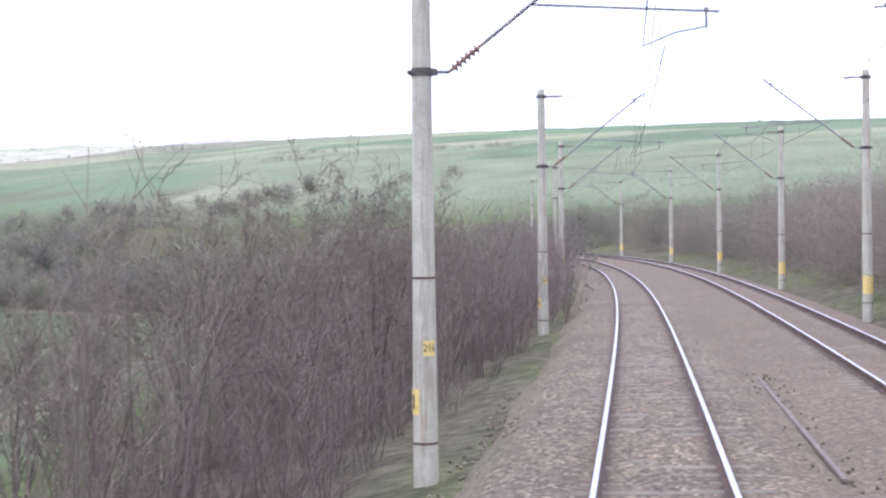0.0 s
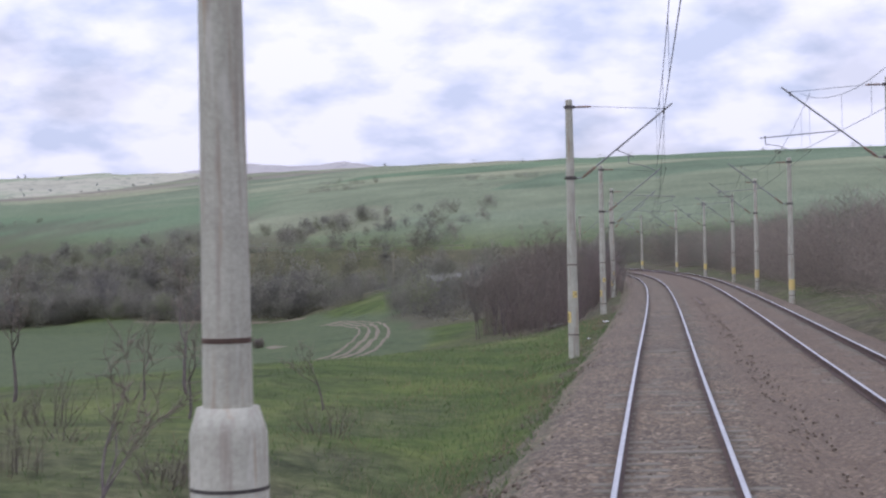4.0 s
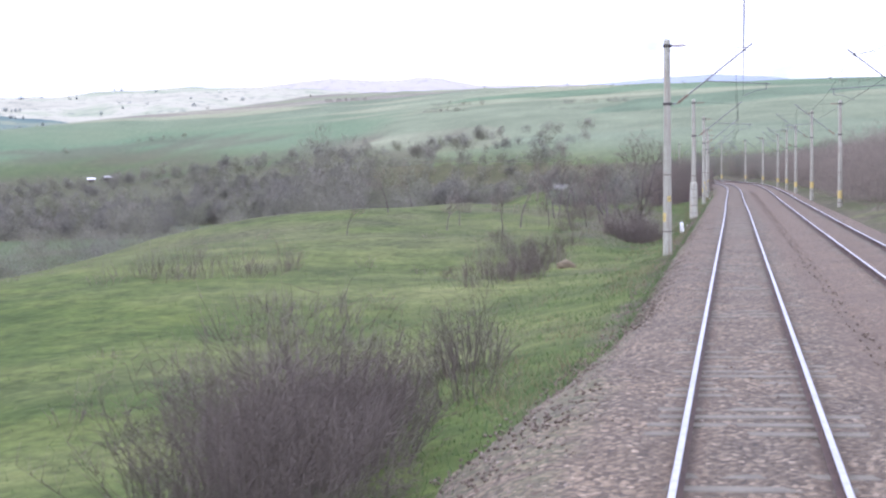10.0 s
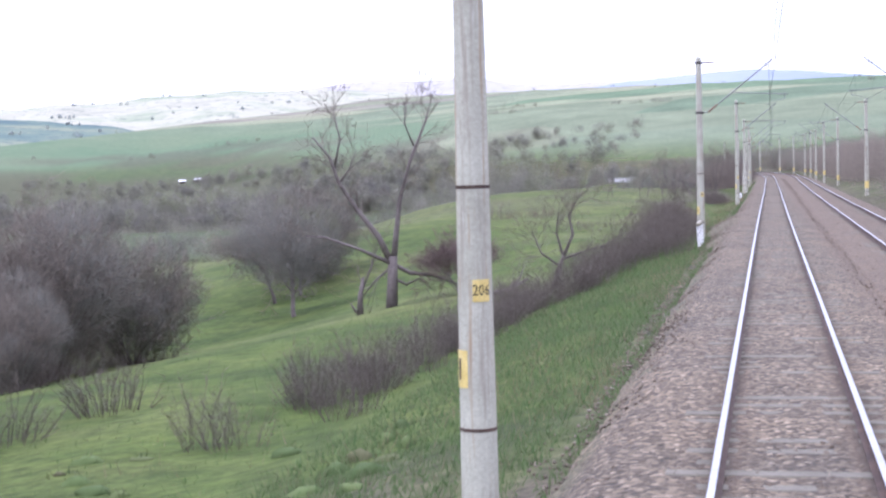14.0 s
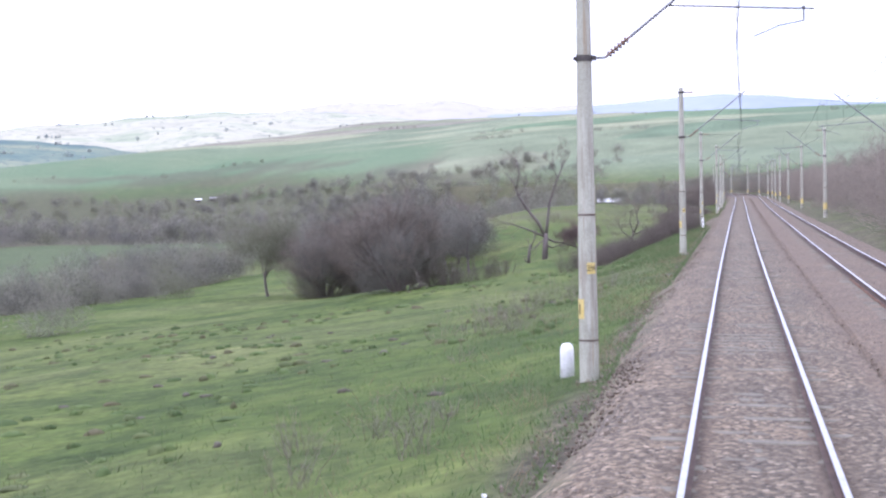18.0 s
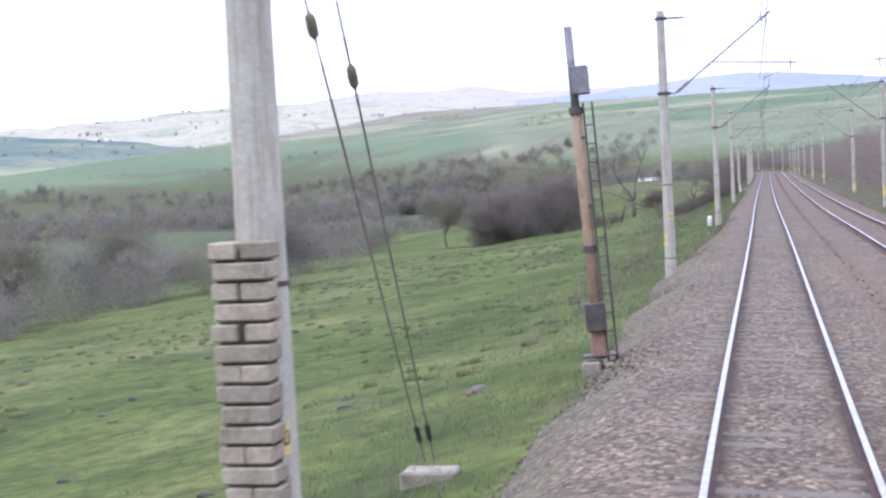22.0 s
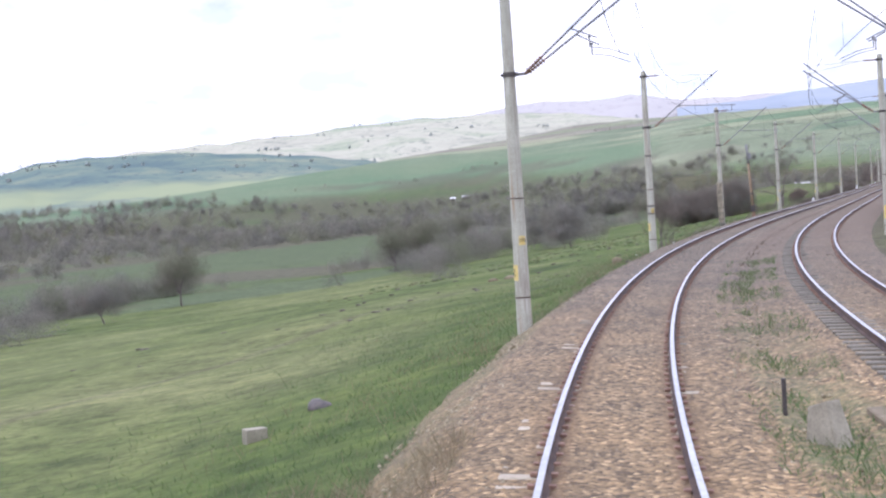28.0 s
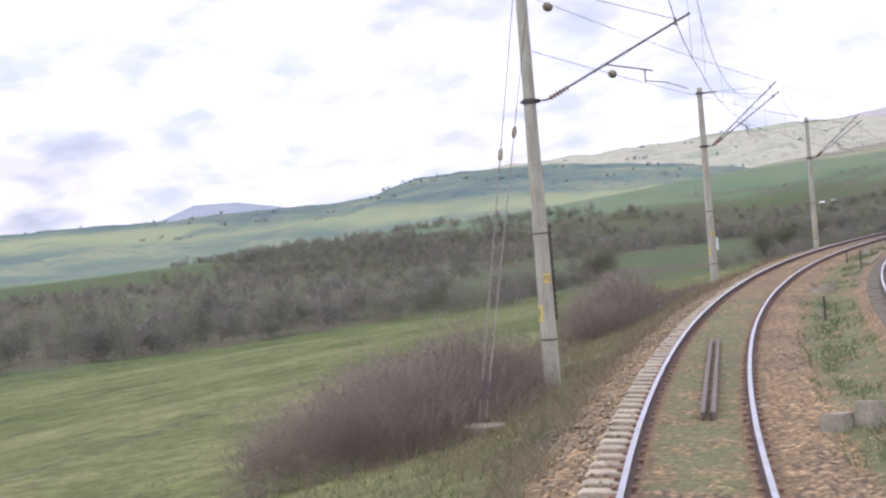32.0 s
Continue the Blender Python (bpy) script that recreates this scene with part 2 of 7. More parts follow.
M_CONCRETE = mast_concrete()
M_BLOCK = grainy("block_concrete", (0.204, 0.187, 0.134), (0.295, 0.271, 0.202), 3.0, 0.9, dist=0.01, fine=10, c3=(0.151, 0.138, 0.101))
M_SLEEPER = grainy("sleeper_concrete", (0.102, 0.0902, 0.068), (0.144, 0.131, 0.1), 2.5, 0.92, dist=0.01, fine=12, c3=(0.0721, 0.0559, 0.0382), object_random=0.18)
M_SLEEPER_PALE = grainy("dusty_sleeper_concrete", (0.289, 0.249, 0.179), (0.398, 0.348, 0.256), 2.5, 0.92, dist=0.01, fine=12, c3=(0.181, 0.144, 0.102), object_random=0.15)
M_STEEL = grainy("dark_steel", (0.055, 0.05, 0.048), (0.11, 0.095, 0.085), 6.0, 0.6, 0.4, 0.003)
M_GALV = grainy("galvanised_steel", (0.15, 0.15, 0.155), (0.23, 0.23, 0.23), 5.0, 0.5, 0.5, 0.002)
M_RUST = grainy("rusty_steel", (0.18, 0.105, 0.075), (0.29, 0.18, 0.125), 3.5, 0.85, 0.1, 0.006, c3=(0.33, 0.27, 0.22))
M_RAILSIDE = grainy("rail_side_rust", (0.05, 0.032, 0.026), (0.10, 0.062, 0.045), 2.0, 0.85, 0.1, 0.004)
M_RAILTOP = grainy("rail_running_face", (0.43, 0.439, 0.464), (0.516, 0.525, 0.542), 1.2, 0.32, 1.0, 0.001)
M_PORCELAIN = grainy("insulator_porcelain", (0.16, 0.09, 0.06), (0.22, 0.13, 0.09), 8.0, 0.25)
M_YELLOW = grainy("yellow_paint", (0.56, 0.43, 0.13), (0.66, 0.53, 0.2), 9.0, 0.7, dist=0.002, c3=(0.42, 0.36, 0.22))
M_BLACK = material("black_paint", (0.02, 0.02, 0.02), 0.7)
M_WHITE = grainy("white_paint", (0.70, 0.70, 0.69), (0.82, 0.82, 0.81), 5.0, 0.75, dist=0.003, c3=(0.45, 0.43, 0.38))
M_BRICK = grainy("casing_brick", (0.238, 0.205, 0.145), (0.346, 0.31, 0.228), 4.0, 0.9, dist=0.008, c3=(0.173, 0.144, 0.102), object_random=0.2)
M_WIRE = material("overhead_wire", (0.06, 0.065, 0.06), 0.55, 0.6)
M_STAYROD = grainy("stay_rod_rust", (0.205, 0.169, 0.144), (0.267, 0.238, 0.208), 6.0, 0.8, 0.1, 0.002)
M_BARK = grainy("bark", (0.104, 0.0863, 0.0794), (0.172, 0.146, 0.133), 6.0, 0.95, dist=0.02, fine=8)
M_TWIG = islands("twigs_grey_brown", [(0.181, 0.153, 0.13), (0.245, 0.213, 0.178), (0.31, 0.268, 0.218), (0.214, 0.186, 0.15)], share=0.4)
M_TWIG_PURPLE = islands("twigs_purple_brown", [(0.173, 0.139, 0.128), (0.247, 0.197, 0.178), (0.311, 0.249, 0.214), (0.196, 0.165, 0.152)], share=0.4)
M_TWIG_DARK = islands("twigs_dark_grey", [(0.136, 0.116, 0.0994), (0.182, 0.156, 0.132), (0.225, 0.191, 0.157), (0.148, 0.13, 0.107)], share=0.4)
M_TWIG_RED = islands("twigs_reddish", [(0.208, 0.151, 0.14), (0.265, 0.192, 0.177), (0.182, 0.146, 0.135)], share=0.4)
M_TWIG_DRY = islands("twigs_dry_straw", [(0.293, 0.25, 0.197), (0.241, 0.196, 0.172), (0.361, 0.312, 0.242), (0.198, 0.163, 0.149)], share=0.4)
M_WOODS = islands("far_woods", [(0.168, 0.156, 0.143), (0.218, 0.198, 0.178), (0.188, 0.192, 0.133), (0.257, 0.234, 0.198), (0.202, 0.218, 0.133), (0.178, 0.161, 0.158)], share=0.4)


def crown_material(name, tones, rough=0.95):
    """Bare crowns: one tone for each tree, slight change from twig to twig."""
    m = material(name, tones[0], rough)
    m.node_tree.nodes["Principled BSDF"].inputs["Specular IOR Level"].default_value = 0.05
    at = m.node_tree.nodes.new("ShaderNodeAttribute")
    at.attribute_name = "tone"
    g = m.node_tree.nodes.new("ShaderNodeNewGeometry")
    body = ramp(m, at, "Fac", [(i / (len(tones) - 1), c) for i, c in enumerate(tones)])
    vary = ramp(m, g, "Random Per Island", [(0, (0.88, 0.87, 0.87)), (1, (1.12, 1.11, 1.1))])
    src = mix_colour(m, 1.0, (body, "Color"), (vary, "Color"), "MULTIPLY")
    set_colour(m, src)
    thin(m, src)
    return m


M_CROWN = crown_material("bare_crowns", [(0.168, 0.167, 0.141), (0.219, 0.212, 0.184), (0.202, 0.207, 0.141), (0.261, 0.247, 0.214), (0.235, 0.251, 0.158), (0.182, 0.176, 0.162), (0.286, 0.278, 0.227), (0.207, 0.207, 0.158)])
M_SIGNAL = grainy("faded_rust_paint", (0.205, 0.142, 0.0851), (0.295, 0.215, 0.133), 3.5, 0.85, 0.0, 0.006, c3=(0.328, 0.292, 0.207))
M_RUT = grainy("cart_rut", (0.11, 0.0918, 0.0531), (0.174, 0.139, 0.0874), 0.5)
M_GRASS = islands("grass_blades", [(0.0821, 0.14, 0.0478), (0.108, 0.167, 0.0644), (0.143, 0.182, 0.0828), (0.0734, 0.124, 0.046), (0.19, 0.182, 0.11)], share=0.4)
M_DRYGRASS = islands("dry_grass", [(0.24, 0.2, 0.12), (0.192, 0.152, 0.096), (0.288, 0.248, 0.16), (0.136, 0.12, 0.064)], share=0.4)
M_STONES = islands("ballast_stones", [(0.121, 0.098, 0.0747), (0.163, 0.133, 0.103), (0.198, 0.167, 0.13), (0.142, 0.112, 0.0832), (0.11, 0.0897, 0.0696), (0.177, 0.147, 0.115), (0.255, 0.22, 0.176)])
M_SANDSTONE = islands("sandy_ballast_stones", [(0.205, 0.175, 0.111), (0.279, 0.239, 0.156), (0.335, 0.29, 0.193), (0.242, 0.198, 0.123), (0.177, 0.147, 0.0943), (0.391, 0.345, 0.238)])
M_WILLOW = islands("budding_twigs", [(0.216, 0.216, 0.088), (0.184, 0.18, 0.096), (0.256, 0.248, 0.104)], share=0.4)
M_STUMP = grainy("weathered_brown", (0.134, 0.105, 0.0639), (0.208, 0.173, 0.111), 4.0, 0.95, dist=0.02, c3=(0.0874, 0.0722, 0.0472))
M_OLDRAIL = grainy("old_rail_steel", (0.112, 0.0864, 0.0738), (0.168, 0.132, 0.115), 3.0, 0.85, 0.1, 0.004)
M_CLOD = grainy("dark_earth", (0.06, 0.056, 0.04), (0.104, 0.092, 0.064), 4.0, 0.95, dist=0.02)


def ballast_material():
    m = material("ballast", (0.26, 0.21, 0.18), 0.92)
    v = node(m, "ShaderNodeTexVoronoi", Scale=14.5)
    co = m.node_tree.nodes.new("ShaderNodeNewGeometry")
    wire_up(m, co, "Position", v, "Vector")
    tone = ramp(m, v, "Color", [(0.12, (0.0445, 0.0363, 0.0266)), (0.45, (0.102, 0.0833, 0.0608)), (0.75, (0.17, 0.14, 0.106)), (0.9, (0.286, 0.245, 0.199))])
    gaps = ramp(m, v, "Distance", [(0.0, (1.12,) * 3), (0.55, (0.95,) * 3), (0.85, (0.32,) * 3)])
    src = mix_colour(m, 1.0, (tone, "Color"), (gaps, "Color"), "MULTIPLY")
    stain = ramp(m, noise_node(m, 0.35, 5.0), "Fac", [(0.35, (0.76, 0.76, 0.74)), (0.65, (1.1, 1.05, 0.96))])
    src = mix_colour(m, 1.0, src, (stain, "Color"), "MULTIPLY")
    at = m.node_tree.nodes.new("ShaderNodeAttribute")
    at.attribute_name = "cover"
    sp = m.node_tree.nodes.new("ShaderNodeSeparateColor")
    wire_up(m, at, "Color", sp, "Color")
    # r: rust-brown dust, darkest in a narrow band along the rails, g: green growth, b: warm sandy stone
    dust = ramp(m, sp, "Red", [(0.5, (0.108, 0.078, 0.056)), (0.9, (0.04, 0.031, 0.025))])
    src = mix_colour(m, (sp, "Red"), src, (dust, "Color"))
    warm = mix_colour(m, 1.0, src, (1.85, 1.55, 1.0), "MULTIPLY")
    src = mix_colour(m, (sp, "Blue"), src, warm)
    gm = ramp(m, noise_node(m, 1.6, 6.0, 0.7), "Fac", [(0.38, (0, 0, 0)), (0.56, (1, 1, 1))])
    gfac = mix_colour(m, 1.0, (gm, "Color"), (sp, "Green"), "MULTIPLY")
    green = ramp(m, noise_node(m, 7.0), "Fac", [(0.3, (0.06, 0.092, 0.024)), (0.7, (0.128, 0.136, 0.056))])
    src = mix_colour(m, gfac, src, (green, "Color"))
    set_colour(m, src)
    bump(m, v, "Distance", 1.0, -0.035)
    return m


def ground_material():
    m = material("ground", (0.12, 0.16, 0.06), 0.95)
    m.node_tree.nodes["Principled BSDF"].inputs["Specular IOR Level"].default_value = 0.1
    at = m.node_tree.nodes.new("ShaderNodeAttribute")
    at.attribute_name = "cover"
    sp = m.node_tree.nodes.new("ShaderNodeSeparateColor")
    wire_up(m, at, "Color", sp, "Color")
    fine = noise_node(m, 2.6, 6.0, 0.7)
    mid = noise_node(m, 0.22, 6.0, 0.6)
    big = noise_node(m, 0.045, 4.0, 0.55)
    lush = ramp(m, mid, "Fac", [(0.3, (0.0361, 0.0567, 0.0174)), (0.5, (0.065, 0.0938, 0.0248)), (0.7, (0.0979, 0.123, 0.0347))])
    dry = ramp(m, mid, "Fac", [(0.3, (0.115, 0.126, 0.0526)), (0.55, (0.166, 0.175, 0.0759)), (0.75, (0.222, 0.223, 0.105))])
    dm = ramp(m, big, "Fac", [(0.5, (0, 0, 0)), (0.68, (0.5, 0.5, 0.5))])
    meadow = mix_colour(m, (dm, "Color"), (lush, "Color"), (dry, "Color"))
    meadow = mix_colour(m, (at, "Alpha"), meadow, (dry, "Color"))
    dirt = ramp(m, fine, "Fac", [(0.3, (0.0595, 0.051, 0.0391)), (0.7, (0.128, 0.109, 0.085))])
    patch = ramp(m, noise_node(m, 0.75, 6.0, 0.72), "Fac", [(0.66, (0, 0, 0)), (0.74, (0.8, 0.8, 0.8))])
    meadow = mix_colour(m, (patch, "Color"), meadow, (dirt, "Color"))
    # fields on the hill: long strips, each of one crop
    co = m.node_tree.nodes.new("ShaderNodeNewGeometry")
    mp = node(m, "ShaderNodeMapping", Scale=(0.0024, 0.0105, 0.0), Rotation=(0, 0, radians(9)))
    wire_up(m, co, "Position", mp, "Vector")
    warp = noise_node(m, 0.004, 3.0)
    off = mix_colour(m, 0.35, (mp, "Vector"), (warp, "Color"), "ADD")
    vo = node(m, "ShaderNodeTexVoronoi", Scale=1.0)
    m.node_tree.links.new(off[0].outputs[2], vo.inputs["Vector"])
    cr = m.node_tree.nodes.new("ShaderNodeSeparateColor")
    wire_up(m, vo, "Color", cr, "Color")
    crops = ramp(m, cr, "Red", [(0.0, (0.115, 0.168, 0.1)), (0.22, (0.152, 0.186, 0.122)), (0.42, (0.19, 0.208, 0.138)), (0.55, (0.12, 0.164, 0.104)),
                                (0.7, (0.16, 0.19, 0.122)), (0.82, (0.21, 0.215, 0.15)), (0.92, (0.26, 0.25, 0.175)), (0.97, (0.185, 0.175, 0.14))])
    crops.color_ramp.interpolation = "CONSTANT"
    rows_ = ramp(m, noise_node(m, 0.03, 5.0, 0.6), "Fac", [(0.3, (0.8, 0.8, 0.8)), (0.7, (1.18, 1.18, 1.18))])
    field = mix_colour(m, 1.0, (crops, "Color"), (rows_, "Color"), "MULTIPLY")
    # one wide field of young corn on the long flank, pale stubble strips towards the crest
    xyz = m.node_tree.nodes.new("ShaderNodeSeparateXYZ")
    wire_up(m, co, "Position", xyz, "Vector")
    flank = node(m, "ShaderNodeMapRange", **{"From Min": -170.0, "From Max": -185.0})
    wire_up(m, xyz, "X", flank, "Value")
    high = node(m, "ShaderNodeMapRange", **{"From Min": 30.0, "From Max": 42.0})
    wire_up(m, xyz, "Z", high, "Value")
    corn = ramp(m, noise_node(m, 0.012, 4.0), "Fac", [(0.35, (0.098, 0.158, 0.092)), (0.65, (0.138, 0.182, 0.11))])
    below = mix_colour(m, (high, "Result"), (flank, "Result"), (0, 0, 0))
    field = mix_colour(m, below, field, (corn, "Color"))
    mp2 = node(m, "ShaderNodeMapping", Scale=(0.006, 0.02, 0.0), Rotation=(0, 0, radians(36)))
    wire_up(m, co, "Position", mp2, "Vector")
    stripe = node(m, "ShaderNodeTexNoise", Scale=1.0, Detail=2.0)
    wire_up(m, mp2, "Vector", stripe, "Vector")
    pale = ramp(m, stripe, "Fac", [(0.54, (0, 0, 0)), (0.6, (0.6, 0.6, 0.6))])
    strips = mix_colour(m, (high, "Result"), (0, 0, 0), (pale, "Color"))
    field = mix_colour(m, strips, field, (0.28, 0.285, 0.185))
    src = mix_colour(m, (sp, "Green"), meadow, field)
    # r: bare earth and cess, b: dark crop of the valley floor
    crop = ramp(m, mid, "Fac", [(0.3, (0.0648, 0.0882, 0.0447)), (0.7, (0.0886, 0.113, 0.055))])
    src = mix_colour(m, (sp, "Blue"), src, (crop, "Color"))
    src = mix_colour(m, (sp, "Red"), src, (dirt, "Color"))
    g = ramp(m, fine, "Fac", [(0.28, (0.55, 0.55, 0.56)), (0.72, (1.38, 1.36, 1.3))])
    src = mix_colour(m, 1.0, src, (g, "Color"), "MULTIPLY")
    tuft = ramp(m, noise_node(m, 0.8, 7.0, 0.68), "Fac", [(0.36, (0.62, 0.64, 0.64)), (0.5, (1.0, 1.0, 1.0)), (0.66, (1.2, 1.17, 1.1))])
    src = mix_colour(m, 0.85, src, (tuft, "Color"), "MULTIPLY")
    set_colour(m, src)
    bump(m, fine, "Fac", 0.55, 0.11)
    return m


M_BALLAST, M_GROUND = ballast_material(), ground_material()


# ---------------------------------------------------------------- mesh tools
class Geo:
    """Collects vertices and faces of one mesh."""

    def __init__(self):
        self.v, self.f, self.m = [], [], []

    def add(self, verts, faces, mat=0):
        n = len(self.v)
        self.v.extend([tuple(p) for p in verts])
        self.f.extend([tuple(i + n for i in f) for f in faces])
        self.m.extend([mat] * len(faces))
        return self

    def tube(self, pts, radii, n=8, cap=True, mat=0):
        pts = [Vector(p) for p in pts]
        if not hasattr(radii, "__len__"):
            radii = [radii] * len(pts)
        verts, faces = [], []
        for i, p in enumerate(pts):
            t = (pts[min(i + 1, len(pts) - 1)] - pts[max(i - 1, 0)]).normalized()
            a = t.orthogonal().normalized() if abs(t.z) < 0.95 else t.cross(Vector((0, 1, 0))).normalized()
            if abs(t.z) < 0.95:
                a = t.cross(Vector((0, 0, 1))).normalized()
            b = t.cross(a)
            for k in range(n):
                w = 2 * math.pi * k / n
                verts.append(p + (a * math.cos(w) + b * math.sin(w)) * radii[i])
        for i in range(len(pts) - 1):
            for k in range(n):
                faces.append((i * n + k, i * n + (k + 1) % n, (i + 1) * n + (k + 1) % n, (i + 1) * n + k))
        if cap:
            faces += [tuple(range(n))[::-1], tuple(range((len(pts) - 1) * n, len(pts) * n))]
        return self.add(verts, faces, mat)

    def box(self, c, size, rot=None, mat=0, ch=0.0):
        """A box with chamfered edges."""
        h = [v / 2 for v in size]
        ch = min(ch, min(h) * 0.9)
        verts, faces = [], []
        rot = rot or Matrix.Identity(3)
        if ch <= 0:
            pts = [(x, y, z) for x in (-1, 1) for y in (-1, 1) for z in (-1, 1)]
            verts = [rot @ Vector((p[0] * h[0], p[1] * h[1], p[2] * h[2])) + Vector(c) for p in pts]
            faces = [(0, 1, 3, 2), (4, 6, 7, 5), (0, 4, 5, 1), (2, 3, 7, 6), (0, 2, 6, 4), (1, 5, 7, 3)]
            return self.add(verts, faces, mat)
        idx = {}
        for x in (-1, 1):
            for y in (-1, 1):
                for z in (-1, 1):
                    for ax in range(3):
                        q = [x * (h[0] - ch), y * (h[1] - ch), z * (h[2] - ch)]
                        q[ax] = (x, y, z)[ax] * h[ax]
                        idx[x, y, z, ax] = len(verts)
                        verts.append(rot @ Vector(q) + Vector(c))
        for ax in range(3):
            o = [a for a in range(3) if a != ax]
            for sgn in (-1, 1):
                quad = []
                for a, b in ((-1, -1), (1, -1), (1, 1), (-1, 1)):
                    k = [0, 0, 0]
                    k[ax], k[o[0]], k[o[1]] = sgn, a, b
                    quad.append(idx[k[0], k[1], k[2], ax])
                faces.append(tuple(quad))
            for a in (-1, 1):
                for b in (-1, 1):
                    k1, k2 = [0, 0, 0], [0, 0, 0]
                    k1[o[0]] = k2[o[0]] = a
                    k1[o[1]] = k2[o[1]] = b
                    k1[ax], k2[ax] = -1, 1
                    faces.append((idx[(*k1, o[0])], idx[(*k2, o[0])], idx[(*k2, o[1])], idx[(*k1, o[1])]))
        for x in (-1, 1):
            for y in (-1, 1):
                for z in (-1, 1):
                    faces.append((idx[x, y, z, 0], idx[x, y, z, 1], idx[x, y, z, 2]))
        return self.add(verts, faces, mat)

    def lathe(self, prof, n=16, at=(0, 0, 0), axis=None, mat=0):
        """prof: (radius, height) pairs turned round the z axis, or round the given axis."""
        q = Vector((0, 0, 1)).rotation_difference(Vector(axis).normalized()) if axis else None
        verts, faces = [], []
        for r, z in prof:
            for k in range(n):
                w = 2 * math.pi * k / n
                p = Vector((r * math.cos(w), r * math.sin(w), z))
                verts.append((q @ p if q else p) + Vector(at))
        for i in range(len(prof) - 1):
            for k in range(n):
                faces.append((i * n + k, i * n + (k + 1) % n, (i + 1) * n + (k + 1) % n, (i + 1) * n + k))
        faces += [tuple(range(n))[::-1], tuple(range((len(prof) - 1) * n, len(prof) * n))]
        return self.add(verts, faces, mat)

    def mesh(self, name, mats, smooth=False):
        me = bpy.data.meshes.new(name)
        me.from_pydata(self.v, [], self.f)
        for mt in mats:
            me.materials.append(mt)
        if len(mats) > 1:
            me.polygons.foreach_set("material_index", self.m)
        if smooth:
            me.polygons.foreach_set("use_smooth", [True] * len(self.f))
        me.update()
        return me

    def ob(self, name, mats, parent=None, label="", smooth=False):
        mats = mats if isinstance(mats, (list, tuple)) else [mats]
        o = new(name, self.mesh(name, mats, smooth))
        if parent:
            o.parent = parent
        if label:
            o["label"] = label
        return o


def fresh_normals(me):
    bm = bmesh.new()
    bm.from_mesh(me)
    bmesh.ops.recalc_face_normals(bm, faces=bm.faces)
    bm.to_mesh(me)
    bm.free()


def part(name, g, mat, parent, label="", smooth=False):
    o = g.ob(name, mat, parent, label, smooth)
    fresh_normals(o.data)
    return o


def thing(name, label, category, group="", kind=""):
    return tagged(new(name), label, category, group, kind)


def grid_mesh(name, X, Y, Z, mats, cover=None, smooth=True):
    r, c = X.shape
    me = bpy.data.meshes.new(name)
    verts = np.stack([X, Y, Z], -1).reshape(-1, 3)
    i = np.arange(r * c).reshape(r, c)
    quads = np.stack([i[:-1, :-1], i[:-1, 1:], i[1:, 1:], i[1:, :-1]], -1).reshape(-1, 4)
    me.from_pydata(verts.tolist(), [], quads.tolist())
    for mt in mats:
        me.materials.append(mt)
    if cover is not None:
        a = me.color_attributes.new("cover", "FLOAT_COLOR", "POINT")
        a.data.foreach_set("color", np.concatenate([cover.reshape(r * c, -1), np.ones((r * c, 1))], 1)[:, :4].astype(np.float32).ravel())
    if smooth:
        me.polygons.foreach_set("use_smooth", np.ones(len(quads), bool))
    me.update()
    return me


def raw_mesh(name, verts, faces, mat, smooth=False):
    """From arrays: verts (n, 3), faces (m, 3 or 4)."""
    me = bpy.data.meshes.new(name)
    k = faces.shape[1]
    me.vertices.add(len(verts))
    me.vertices.foreach_set("co", verts.astype(np.float32).ravel())
    me.loops.add(faces.size)
    me.loops.foreach_set("vertex_index", faces.astype(np.int32).ravel())
    me.polygons.add(len(faces))
    me.polygons.foreach_set("loop_start", (np.arange(len(faces)) * k).astype(np.int32))
    me.polygons.foreach_set("loop_total", np.full(len(faces), k, np.int32))
    me.materials.append(mat)
    if smooth:
        me.polygons.foreach_set("use_smooth", np.ones(len(faces), bool))
    me.update(calc_edges=True)
    return me


def value_noise(x, y, seed=0, octaves=4):
    """Smooth value noise in about -1..1 for arrays."""
    out, amp, tot = 0.0, 1.0, 0.0
    for o in range(octaves):
        xi, yi = np.floor(x).astype(np.int64), np.floor(y).astype(np.int64)
        fx, fy = x - xi, y - yi
        fx, fy = fx * fx * (3 - 2 * fx), fy * fy * (3 - 2 * fy)

        def h(a, b):
            k = (a * 374761393 + b * 668265263 + (seed + o) * 1442695041) & 0xFFFFFFFF
            k = ((k ^ (k >> 13)) * 1274126177) & 0xFFFFFFFF
            return ((k ^ (k >> 16)) & 0xFFFF) / 32767.5 - 1
        out = out + amp * ((h(xi, yi) * (1 - fx) + h(xi + 1, yi) * fx) * (1 - fy) + (h(xi, yi + 1) * (1 - fx) + h(xi + 1, yi + 1) * fx) * fy)
        tot += amp
        x, y, amp = x * 2.03 + 7.1, y * 2.03 - 3.7, amp * 0.5
    return out / tot


